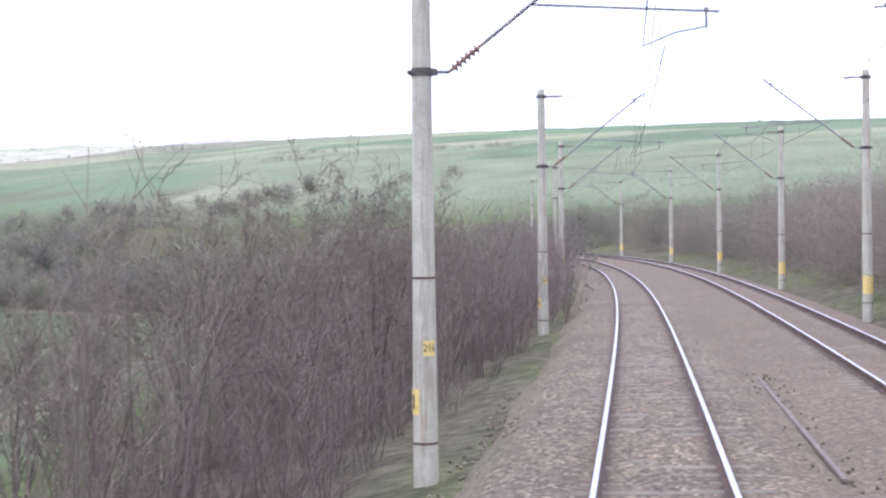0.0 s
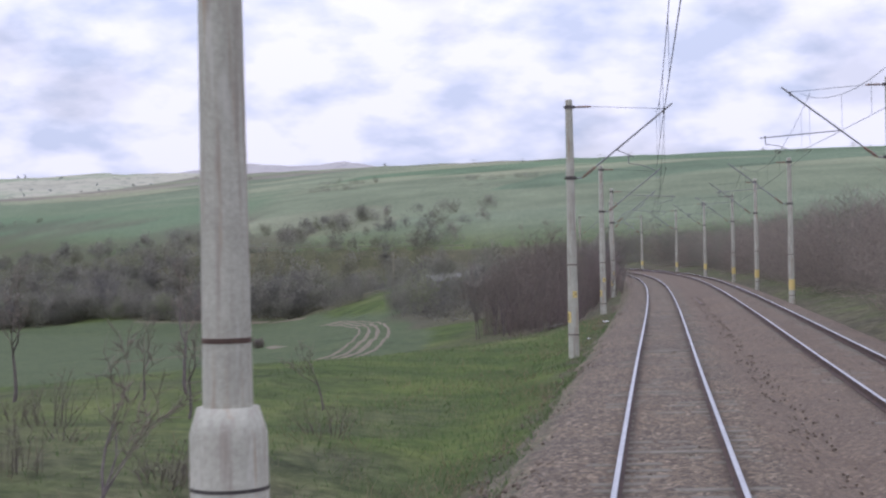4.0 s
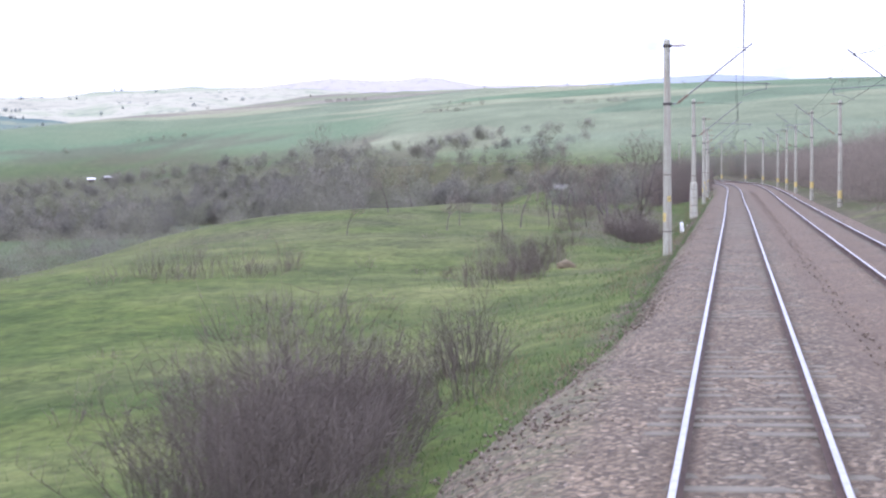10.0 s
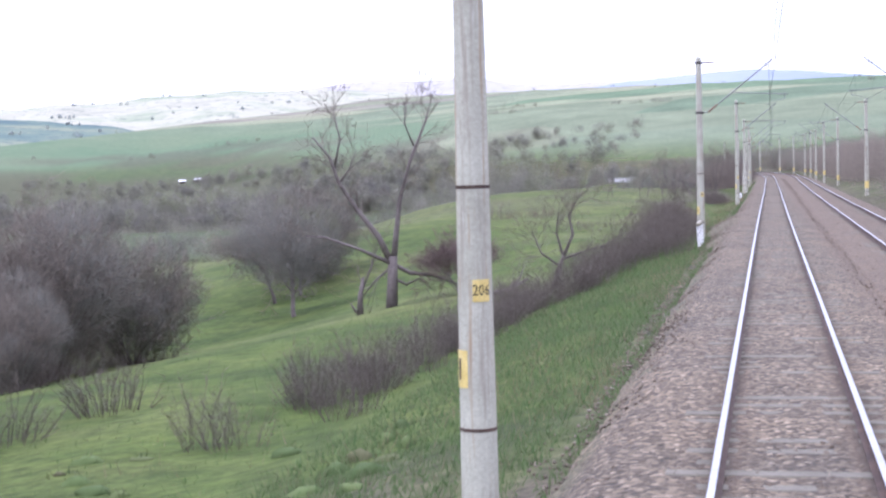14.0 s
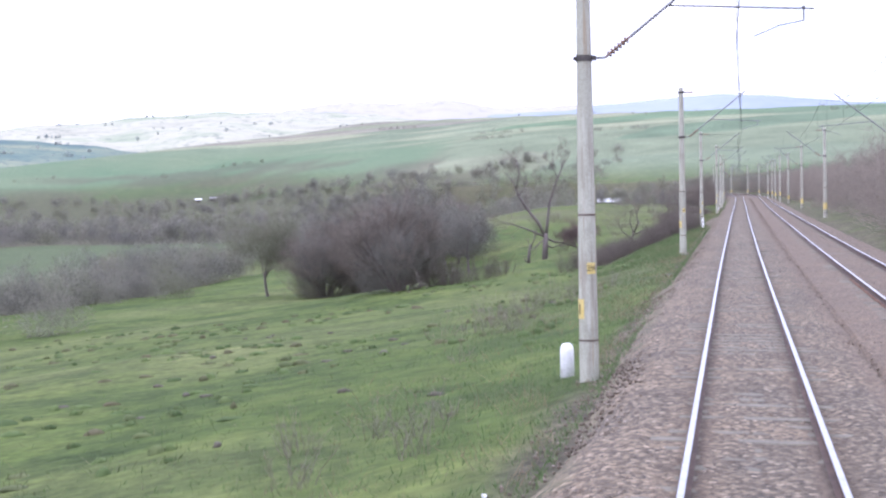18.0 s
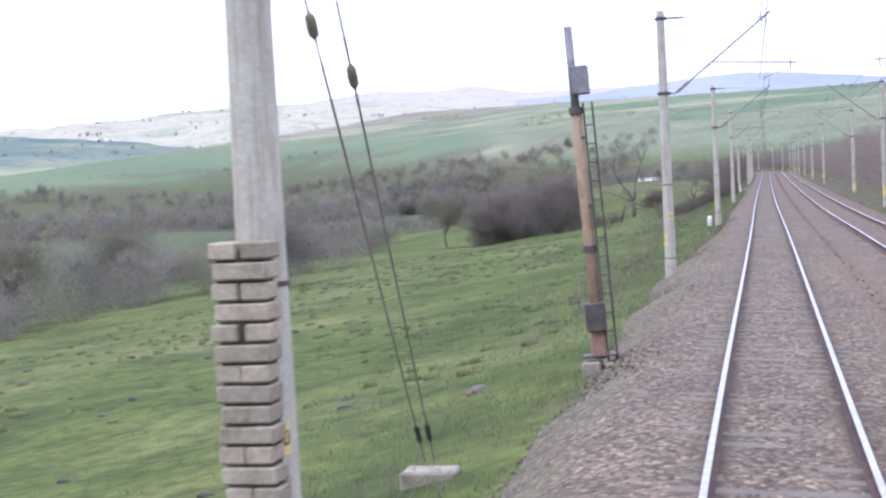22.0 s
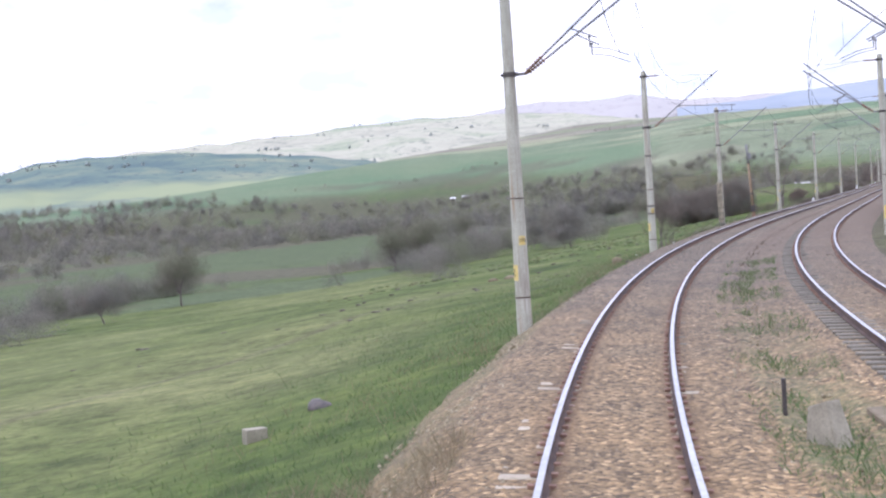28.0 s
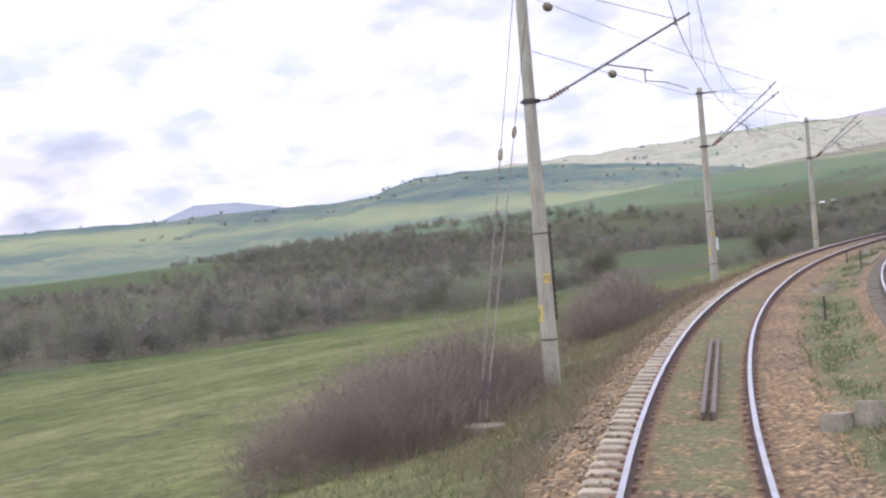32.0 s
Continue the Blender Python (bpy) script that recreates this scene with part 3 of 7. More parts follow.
# ---------------------------------------------------------------- lie of the land
LEFT_D = [0, 2.4, 3.1, 4.2, 6.2, 10, 15, 25, 40, 77, 95, 133, 220, 500]
LEFT_Z = [-0.6, -0.62, -0.72, -0.95, -1.4, -2.05, -2.75, -3.7, -5.7, -8.8, -10.3, -11.3, -12, -12.5]
RIGHT_D = [0, 2.0, 3.4, 5, 8, 14, 30, 120, 500]
RIGHT_Z = [-0.6, -0.55, -0.2, 0.1, 0.5, 1.3, 3.0, 6.0, 10.0]
CREST_X = [-2200, -1300, -950, -800, -678, -576, -474, -420, -359, -310, -150, 30, 300, 900, 2500]
CREST_Z = [-13, -13, -12, -7, 6, 20, 34, 45, 55, 66, 61, 55.5, 56, 60, 66]
CREST_Y = [300, 340, 400, 460, 557, 660, 740, 850, 918, 955, 825, 705, 690, 680, 650]


def smooth01(v):
    v = np.clip(v, 0, 1)
    return v * v * (3 - 2 * v)


BROW_S = [0, 40, 60, 80, 105, 125, 145, 165, 185]
BROW_D = [4.5, 7, 11, 15, 22, 30, 38, 50, 66]
BROW_H = np.array([[0] * 9, [0, 0.6, 1.5, 1.9, 2.0, 1.6, 1.2, 0.5, 0], [0, 1.1, 2.1, 2.8, 3.6, 4.0, 3.4, 1.6, 0], [0, 1.0, 2.0, 2.9, 3.9, 4.4, 4.0, 1.9, 0],
                   [0, 0.8, 1.5, 2.1, 2.8, 3.3, 3.0, 1.6, 0], [0, 0.4, 0.8, 1.4, 2.2, 2.8, 2.4, 1.0, 0], [0, 0.1, 0.5, 1.0, 1.6, 2.1, 1.5, 0.4, 0],
                   [0, 0, 0.2, 0.4, 0.7, 0.7, 0.3, 0, 0], [0] * 9])


def brow(s, d):
    """Rise of the brow over the even slope."""
    i = np.clip(np.searchsorted(BROW_S, s) - 1, 0, len(BROW_S) - 2)
    lo = np.asarray(BROW_S, float)
    u = smooth01((s - lo[i]) / (lo[i + 1] - lo[i]))
    rows = np.stack([np.interp(d, BROW_D, row) for row in BROW_H])
    a, b = (np.take_along_axis(rows, k[None], 0)[0] for k in (i, i + 1))
    return a * (1 - u) + b * u


def lie(s, d, x, y):
    """Ground level at chainage s, d to the left, which is the world place x, y."""
    rail = axis_at(s)[2]
    left = np.interp(d, LEFT_D, LEFT_Z)
    dr = -d - np.interp(s, D_S, D_V) - 2.0
    right = np.interp(dr + 2.0, RIGHT_D, RIGHT_Z)
    # station side of the second curve lies level
    right = np.where(s > 380, right * np.clip(1 - (s - 380) / 50, 0.15, 1) - 0.3 * np.clip((s - 380) / 50, 0, 1), right)
    near = np.where(d >= 0, left, np.where(dr > -2.0, right, -0.6))
    # a broad brow beside the first straight, with a gully between it and the line
    near = near + brow(s, d)
    near = near - 0.9 * np.exp(-((s - 84) / 16) ** 2) * np.exp(-((d - 5.6) / 1.6) ** 2)
    near = near - 2.0 * np.exp(-((s - 172) / 30) ** 2) * np.exp(-((d - 29) / 10) ** 2)
    near = near - 0.5 * np.exp(-((s - 190) / 40) ** 2) * np.exp(-((d - 9.0) / 2.2) ** 2)
    # small unevenness, none under the line
    away = smooth01((np.abs(d + 2.4) - 6.5) / 8)
    near = near + away * (0.09 * value_noise(x / 3.1, y / 3.1, 3, 3) + 0.35 * value_noise(x / 17.0, y / 17.0, 5, 2))
    z = rail * np.exp(-np.abs(d) / 200) + near
    # the long hill across the valley
    cz, cy = np.interp(x, CREST_X, CREST_Z), np.interp(x, CREST_X, CREST_Y)
    foot = cy - 560
    clear = np.maximum(smooth01((np.abs(d) - 14) / 60), smooth01((-s - 215) / 90))
    z = z + (-12.5 - z) * smooth01((y - foot + 190) / 220) * clear
    u = np.clip((y - foot) / 560, 0, 1)
    up = smooth01(u) * 0.25 + 0.75 * u
    back = np.clip((y - cy) / 900, 0, 1)
    hill = (cz + 12.5) * up * (1 - 0.75 * smooth01(back))
    hill = hill * (1 + 0.09 * value_noise(x / 190, y / 190, 9, 3) * smooth01((y - foot) / 250) * (1 - smooth01((y - cy + 160) / 160)))
    z = z + hill * clear
    # low road bank at the hill's foot
    bank = 7.1 - np.abs(y - 345) / 2.4 - np.clip(np.abs(x + 82) - 46, 0, 99) / 3
    z = np.maximum(z, np.where((y > 300) & (y < 390), bank, -99))
    return z + np.where(d > 250, 2.0 * value_noise(x / 160, y / 160, 21, 2), 0)


def warp_xy(s, d):
    """World place of grid lines: square to the line near it, straight across farther out."""
    x, y, _, p = axis_at(s)
    n = np.clip(d, -30, 30)
    return x - np.cos(p) * n - (d - n), y - np.sin(p) * n


def ground_at(s, d):
    x, y = warp_xy(np.array([float(s)]), np.array([float(d)]))
    return Vector((float(x[0]), float(y[0]), float(lie(np.array([float(s)]), np.array([float(d)]), x, y)[0])))


def ground_many(s, d):
    x, y = warp_xy(s, d)
    return x, y, lie(s, d, x, y)


FRONT_S = [120, 165, 190, 226, 260, 300, 340, 390, 450, 560]
FRONT_D = [66, 62, 70, 106, 114, 102, 103, 112, 135, 168]


TRACK_S = [-310, -222, -190, -138, -86, -60, -44, -33, -15, -6, 12]
TRACK_D = [58, 43, 40.5, 36, 31, 26.5, 24.8, 21.4, 19.2, 18.3, 17.5]


def first_field(s, d):
    """The open field inside the first curve, true or false."""
    return (s < 14) & (d > np.interp(s, TRACK_S, TRACK_D) - 4.5) & (d < 120) & (s > -222 - np.clip(d - 41, 0, 20) * 4.3)


def crop_field(s, d, x, y):
    """The open crop land on the valley floor, true or false."""
    edge = 9 * value_noise(x / 60, y / 60, 17, 2)
    return (x > -228 + edge) & (x < -122 + edge) & (y > -120 + edge) & (y < 142 + edge) | (s > 226) & (s < 300) & (d > 62 + edge * 0.4) & (d < np.interp(s, FRONT_S, FRONT_D) - 1)


def wooded(s, d, x, y):
    """Where scrub and wood cover the valley, 0 to 1."""
    front = np.interp(s, FRONT_S, FRONT_D)
    hollow = (s > 120) * (s < 620) * (d > front) * (d < front + 80)
    side = (x > -560) * (x < -130) * (y > -330) * (y < 130)
    far = (x > -560) * (x < 20) * (y > 40) * (y < 345) * (np.abs(d) > 25)
    slope = (x > -720) * (x < -120) * (y > 250) * (y < np.interp(x, CREST_X, CREST_Y) - 290)
    far = np.maximum(far, slope * 0.75)
    near = (s > -300) * (s < -40) * (d > 14) * (d < 110)
    patch = smooth01((value_noise(x / 45, y / 45, 83, 2) + 0.3) / 0.15) * 0.8
    return np.maximum(np.maximum(hollow, side), np.maximum(far, near)) * patch * ~first_field(s, d) * ~crop_field(s, d, x, y)


gs = np.concatenate([np.arange(-4800, -1500, 150), np.arange(-1500, -390, 26), np.arange(-390, -110, 6), np.arange(-110, 570, 1.4), np.arange(570, 800, 20), np.arange(800, 4001, 200)])
gd = np.concatenate([np.arange(-3000, -300, 200), np.arange(-300, -40, 20), np.arange(-40, -12, 2), np.arange(-12, 24, 0.55), np.arange(24, 90, 2.4), np.arange(90, 320, 10), np.arange(320, 1300, 35), np.arange(1300, 4401, 220)])
GS, GD = np.meshgrid(gs, gd, indexing="ij")
GX, GY, GZ = ground_many(GS, GD)
cov = np.zeros((*GS.shape, 4))
n1 = value_noise(GX / 2.4, GY / 2.4, 31, 3)
dr_ = -GD - np.interp(GS, D_S, D_V)
cov[..., 0] = (np.clip(0.95 - np.abs(GD - 2.5) / 0.75 + 1.2 * n1, 0, 0.9) * (GD > 0) + np.clip(1 - (dr_ - 2.5) / 5 + 0.6 * n1, 0, 1) * 0.8 * (GD < 0)) * smooth01((GS + 235) / 25)
hillside = smooth01((GY - (np.interp(GX, CREST_X, CREST_Y) - 430)) / 120)
cov[..., 1] = hillside * (GD > -400)
valley = smooth01((GD - 95) / 25) * (1 - hillside)
cov[..., 2] = valley * 0.85 + smooth01((GD - 17) / 4) * smooth01((-GS + 8) / 10) * smooth01((GS + 170) / 30) * (1 - valley)
cov[..., 0] = np.maximum(cov[..., 0], np.clip(1.25 - (GD - 4.4) / 1.6 + 0.7 * n1, 0, 1) * (GD > 0) * smooth01((GS - 455) / 20) * 0.25)
cov[..., 0] = np.maximum(cov[..., 0], wooded(GS, GD, GX, GY) * 0.85)
cov[..., 0] = np.maximum(cov[..., 0], np.clip(1.5 * np.exp(-((GS - 80) / 26) ** 2 - ((GD - 7.0) / 3.2) ** 2) + 0.7 * n1 - 0.15, 0, 1) * (GD > 3.8) * (GS > 40) * (GS < 130) * 0.85)
cov[..., 0] = np.maximum(cov[..., 0], np.clip(1.35 - np.abs(GD - 6.0) / 5.5 + 0.5 * n1, 0, 1) * (GD > 1.8) * smooth01((8 - GS) / 8) * smooth01((GS + 110) / 15) * 0.85)
cov[..., 0] = np.maximum(cov[..., 0], ((GY > 312) & (GY < 352) & (GX > -150) & (GX < -20)) * 0.6)
cov[..., 0] *= 1 - first_field(GS, GD) * 0.75
cov[..., 2] = np.maximum(cov[..., 2], np.maximum(first_field(GS, GD), crop_field(GS, GD, GX, GY)) * 1.0)
cov[..., 0] = np.maximum(cov[..., 0], np.clip(0.22 + 0.5 * value_noise(GX / 5.0, GY / 5.0, 71, 3), 0, 0.5) * smooth01((GS - 25) / 20) * smooth01((125 - GS) / 30) * smooth01((GD - 7) / 3) * smooth01((60 - GD) / 15))
cov[..., 0] = np.maximum(cov[..., 0], np.clip(0.35 + 0.9 * value_noise(GX / 2.5, GY / 6.0, 77, 3), 0, 0.7) * smooth01((GS - 222) / 12) * smooth01((262 - GS) / 15) * smooth01((GD - 2.6) / 1) * smooth01((9.5 - GD) / 3))
# pale footpath over the pasture of the second curve
fp = np.abs(GD - (16 + (GS - 430) * 0.11 + 3 * np.sin(GS / 30)))
cov[..., 0] = np.maximum(cov[..., 0], np.clip(1.0 - fp / 0.55, 0, 1) * (GS > 395) * (GS < 540) * 0.55)
# alpha: faded, straw-coloured pasture
faded = smooth01((GS - 365) / 50) * smooth01((GD - 6.5) / 5) * 0.65 + smooth01((GS - 35) / 25) * smooth01((135 - GS) / 30) * smooth01((GD - 8) / 4) * 0.36
faded = np.maximum(faded, smooth01((GS - 455) / 30) * smooth01((GD - 6) / 4))
faded = np.maximum(faded, smooth01((GS - 462) / 15) * smooth01((GD - 1.8) / 0.8) * 0.8)
faded = np.maximum(faded, smooth01((GS - 225) / 30) * smooth01((GD - 12) / 20) * 0.2) * smooth01((130 - GD) / 30)
cov[..., 3] = np.clip(faded * (0.85 + 0.9 * value_noise(GX / 9, GY / 14, 23, 3)), 0, 1)
# bare litter under the scrub of the far side
cov[..., 0] = np.maximum(cov[..., 0], smooth01((dr_ - 3) / 2) * smooth01((60 - dr_) / 25) * smooth01((410 - GS) / 30) * smooth01((GS + 230) / 40) * (0.7 + 0.4 * n1) * (GD < 0))
cov[..., 0] = np.clip(cov[..., 0], 0, 1)
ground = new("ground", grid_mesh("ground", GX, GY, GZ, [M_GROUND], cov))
tagged(ground, "spring pasture and ploughed fields sloping to a wide valley", "ground", kind="structure")

# ---------------------------------------------------------------- ballast bed
bs = np.arange(-210, 600, 0.7)
LEFT_W = [2.95, 2.55, 2.2, 1.95, 1.6, 1.35, 1.2, 0.95, 0.85, 0.75, 0.62, 0.5, 0.25, 0, -0.25, -0.5, -0.62, -0.75, -0.85, -0.95, -1.2, -1.35, -1.55, -1.85]
LEFT_H = [-0.86, -0.56, -0.32, -0.225, -0.19, -0.184, -0.19, -0.196, -0.2, -0.2, -0.192, -0.188, -0.186, -0.188, -0.186, -0.188, -0.192, -0.2, -0.2, -0.196, -0.19, -0.184, -0.2, -0.22]
mid_n = 9
rows_x, rows_y, rows_z, rows_c = [], [], [], []
# how far the shoulder reaches from the track's axis
TOE_S, TOE_D = [-200, 110, 150, 165, 178, 200, 216, 250, 272, 300, 330, 345, 405, 415, 460, 480, 525], [2.7, 2.6, 2.35, 3.3, 3.0, 2.4, 2.6, 2.35, 2.8, 2.4, 3.2, 3.1, 2.6, 2.7, 2.9, 2.4, 2.2]
RIGHT_W = [1.85, 1.5, 1.2, 0.95, 0.75, 0.5, 0.25, 0, -0.25, -0.5, -0.75, -0.95, -1.25, -1.6, -2.0, -2.5, -3.1]
RIGHT_H = [-0.22, -0.19, -0.18, -0.185, -0.19, -0.18, -0.17, -0.168, -0.17, -0.18, -0.19, -0.185, -0.18, -0.2, -0.25, -0.42, -0.8]
for s_ in bs:
    x, y, z, p = (float(v) for v in axis_at(s_))
    g_ = gap(s_)
    c_ = float(np.interp(s_, C_S, C_V))
    toe = (float(np.interp(s_, TOE_S, TOE_D)) - 1.4) / 1.3 - 1
    edge = np.array(LEFT_W) + np.clip(np.array(LEFT_W) - 1.4, 0, 2) * (toe - 0.14 * float(value_noise(np.array([s_ / 2.2]), np.array([3.0]), 45, 3)[0]))
    ds = np.concatenate([edge, np.linspace(-2.0, -g_ + 2.0, mid_n), -g_ + np.array(RIGHT_W)])
    hs = np.concatenate([np.array(LEFT_H) + c_ * np.clip(np.array(LEFT_W) / 1.5, -0.7, 0.7), np.full(mid_n, -0.25) - 0.06 * np.sin(np.linspace(0, math.pi, mid_n)), RIGHT_H])
    # the sleepers of the second curve lie buried, but for their outer ends towards the end
    wide = np.array(LEFT_W)
    hs[:len(edge)] += (0.013 * ((np.abs(wide) > 0.8) & (np.abs(wide) < 1.7)) + 0.005 * (np.abs(wide) < 0.64)) * (1 - smooth01((s_ - 425) / 15))
    hs[:len(edge)] += 0.03 * smooth01((s_ - 425) / 15) * (((np.abs(wide) < 0.64) | (wide < -0.8)) & (wide > -1.5)) + 0.028 * smooth01((s_ - 425) / 15) * (1 - smooth01((s_ - 472) / 8)) * ((wide > 0.8) & (wide < 1.7))
    hs[:len(edge)] -= 0.028 * smooth01((s_ - 474) / 8) * ((wide > 0.8) & (wide < 2.0))
    rows_x.append(x - math.cos(p) * ds)
    rows_y.append(y - math.sin(p) * ds)
    rows_z.append(z + hs)
    rust = np.maximum(np.clip(1 - np.abs(np.abs(ds) - 0.75) / 0.3, 0, 1), np.clip(1 - np.abs(np.abs(ds + g_) - 0.75) / 0.3, 0, 1)) * 0.55
    # near-black band close to both sides of each rail
    for c_ in (0.0, -g_):
        rust = np.maximum(rust, np.clip(1.5 - np.abs(np.abs(ds - c_) - 0.72) / 0.12, 0, 0.92))
    rust = np.maximum(rust, 0.5 * (ds < -1.7) * (1 - smooth01((s_ - 400) / 40)))
    early = 1 - float(smooth01((s_ - 130) / 70))
    rust = np.maximum(rust, early * (0.1 + 0.38 * (ds < -1.4)))
    between = ((ds < -1.9) & (ds > -g_ + 1.7)) * 1.0
    far_end = smooth01((s_ - 440) / 40)
    green = between * far_end * 0.95 + (np.abs(ds) < 0.55) * smooth01((s_ - 484) / 20) * 0.75 + (ds > 2.1) * 0.35
    warm = np.full(len(ds), 0.15 + 0.75 * smooth01((s_ - 425) / 45))
    rows_c.append(np.stack([rust, green, warm], -1))
BX, BY, BZ = np.array(rows_x), np.array(rows_y), np.array(rows_z)
BZ = BZ + 0.012 + 0.026 * value_noise(BX / 0.35, BY / 0.35, 41, 2) + 0.008 * value_noise(BX / 2.5, BY / 2.5, 43, 2) + 0.01 * value_noise(BX / 0.9, BY / 0.9, 47, 2)
ballast = new("ballast_bed", grid_mesh("ballast_bed", BX, BY, BZ, [M_BALLAST], np.array(rows_c)))
tagged(ballast, "grey-brown crushed stone ballast bed under two tracks", "ballast", kind="structure")


def bed_height(s, d):
    """Top of the ballast over rail level."""
    g_ = np.interp(s, D_S, D_V)
    c_ = np.interp(s, C_S, C_V)
    left = np.interp(d, LEFT_W[::-1], LEFT_H[::-1]) + c_ * np.clip(d / 1.5, -0.7, 0.7)
    right = np.interp(d + g_, RIGHT_W[::-1], RIGHT_H[::-1])
    return np.where(d > -2, left, np.where(d < -g_ + 1.85, right, -0.27))


def bed_level(s, d):
    """The same, with the shoulder's varying reach."""
    k = (np.interp(s, TOE_S, TOE_D) - 1.4) / 1.3
    return np.maximum(bed_height(s, np.where(d > 1.4, 1.4 + (d - 1.4) / k, d)), np.where(d > 0, np.interp(d, LEFT_D, LEFT_Z), -9))


# ---------------------------------------------------------------- rails and sleepers
RAIL = [(-0.07, -0.165), (0.07, -0.165), (0.07, -0.15), (0.012, -0.135), (0.012, -0.045), (0.036, -0.036), (0.036, -0.008), (0.026, 0.0),
        (-0.026, 0.0), (-0.036, -0.008), (-0.036, -0.036), (-0.012, -0.045), (-0.012, -0.135), (-0.07, -0.15)]


def sweep(profile, ss, off, lift, top_from=None):
    """A section swept along the line; off, lift: functions of chainage."""
    n = len(profile)
    verts, faces, mats = [], [], []
    for s_ in ss:
        p = heading(s_)
        base = on(s_, off(s_), lift(s_))
        for a, b in profile:
            verts.append((base.x + math.cos(p) * a, base.y + math.sin(p) * a, base.z + b))
    for i in range(len(ss) - 1):
        for k in range(n):
            faces.append((i * n + k, (i + 1) * n + k, (i + 1) * n + (k + 1) % n, i * n + (k + 1) % n))
            mats.append(1 if top_from is not None and top_from[0] <= k <= top_from[1] else 0)
    g = Geo()
    g.v, g.f, g.m = verts, faces, mats
    return g


def cant(s):
    return float(np.interp(s, C_S, C_V))


rs = np.arange(-225, 640, 2.5)
tracks = []
for label_, centre, tilt in (("running track with worn rails on concrete sleepers", lambda s: 0.0, 1.0), ("second track with rust-sided rails beside the first", lambda s: -gap(s), 0.4)):
    tr = thing("railway_track", label_, "railway track", "two tracks of the line")
    tr.location = on(0, centre(0), -0.2)
    tracks.append((tr, centre, tilt))
    for side in (1, -1):
        g = sweep(RAIL, rs, lambda s: centre(s) + 0.75 * side, lambda s: tilt * cant(s) * 0.5 * side, (6, 8))
        o = g.ob("rail", [M_RAILSIDE, M_RAILTOP])
        fresh_normals(o.data)
        o.parent = tr
        o.matrix_parent_inverse = Matrix.Translation(tr.location).inverted()
        o["label"] = "steel rail with a bright running face and rusty web"


def sleeper_mesh():
    g = Geo()
    # twin-sloped concrete beam, 2.5 m long, with shoulders and clips at the rail seats
    xs = [-1.25, -1.2, -0.95, -0.5, -0.25, 0.25, 0.5, 0.95, 1.2, 1.25]
    tp = [-0.20, -0.165, -0.165, -0.17, -0.18, -0.18, -0.17, -0.165, -0.165, -0.20]
    for i, (x, t) in enumerate(zip(xs, tp)):
        w = 0.13 if 0 < i < 9 else 0.12
        g.v += [(x, -w - 0.02, -0.36), (x, -w, t - 0.012), (x, -w + 0.02, t), (x, w - 0.02, t), (x, w, t - 0.012), (x, w + 0.02, -0.36)]
    for i in range(9):
        for k in range(5):
            g.f.append((i * 6 + k, i * 6 + k + 1, (i + 1) * 6 + k + 1, (i + 1) * 6 + k))
    g.f += [(0, 1, 2, 3, 4, 5), (54, 55, 56, 57, 58, 59)]
    g.m = [0] * len(g.f)
    for x in (-0.75, 0.75):
        for dx in (-0.105, 0.105):
            g.box((x + dx, 0, -0.14), (0.075, 0.09, 0.045), mat=1, ch=0.008)
    me = g.mesh("sleeper", [M_SLEEPER, M_RUST])
    fresh_normals(me)
    return me


# ---------------------------------------------------------------- catenary masts
def curved_plate(r, z0, z1, a0, a1, thick=0.004, n=6):
    g = Geo()
    verts, faces = [], []
    for i in range(n + 1):
        a = a0 + (a1 - a0) * i / n
        for rr, z in ((r, z0), (r + thick, z0), (r + thick, z1), (r, z1)):
            verts.append((rr * math.cos(a), rr * math.sin(a), z))
    for i in range(n):
        for k in range(4):
            faces.append((i * 4 + k, i * 4 + (k + 1) % 4, (i + 1) * 4 + (k + 1) % 4, (i + 1) * 4 + k))
    faces += [(0, 1, 2, 3), (n * 4 + 3, n * 4 + 2, n * 4 + 1, n * 4)]
    return g.add(verts, faces)


def pole_radius(z):
    return 0.185 - 0.0074 * (z + 0.5)


RAIL_Z = 0.5      # rail level over a mast's foot


def insulator(g, a, b, r=0.055, n=7):
    """A rod of sheds from a to b."""
    a, b = Vector(a), Vector(b)
    L = (b - a).length
    prof = [(0.022, 0)]
    for i in range(n):
        z = L * (0.12 + 0.76 * i / n)
        w = L * 0.76 / n
        prof += [(0.024, z), (r, z + w * 0.25), (r * 0.9, z + w * 0.5), (0.024, z + w * 0.7)]
    prof += [(0.024, L * 0.9), (0.02, L)]
    g.lathe(prof, 10, a, b - a)


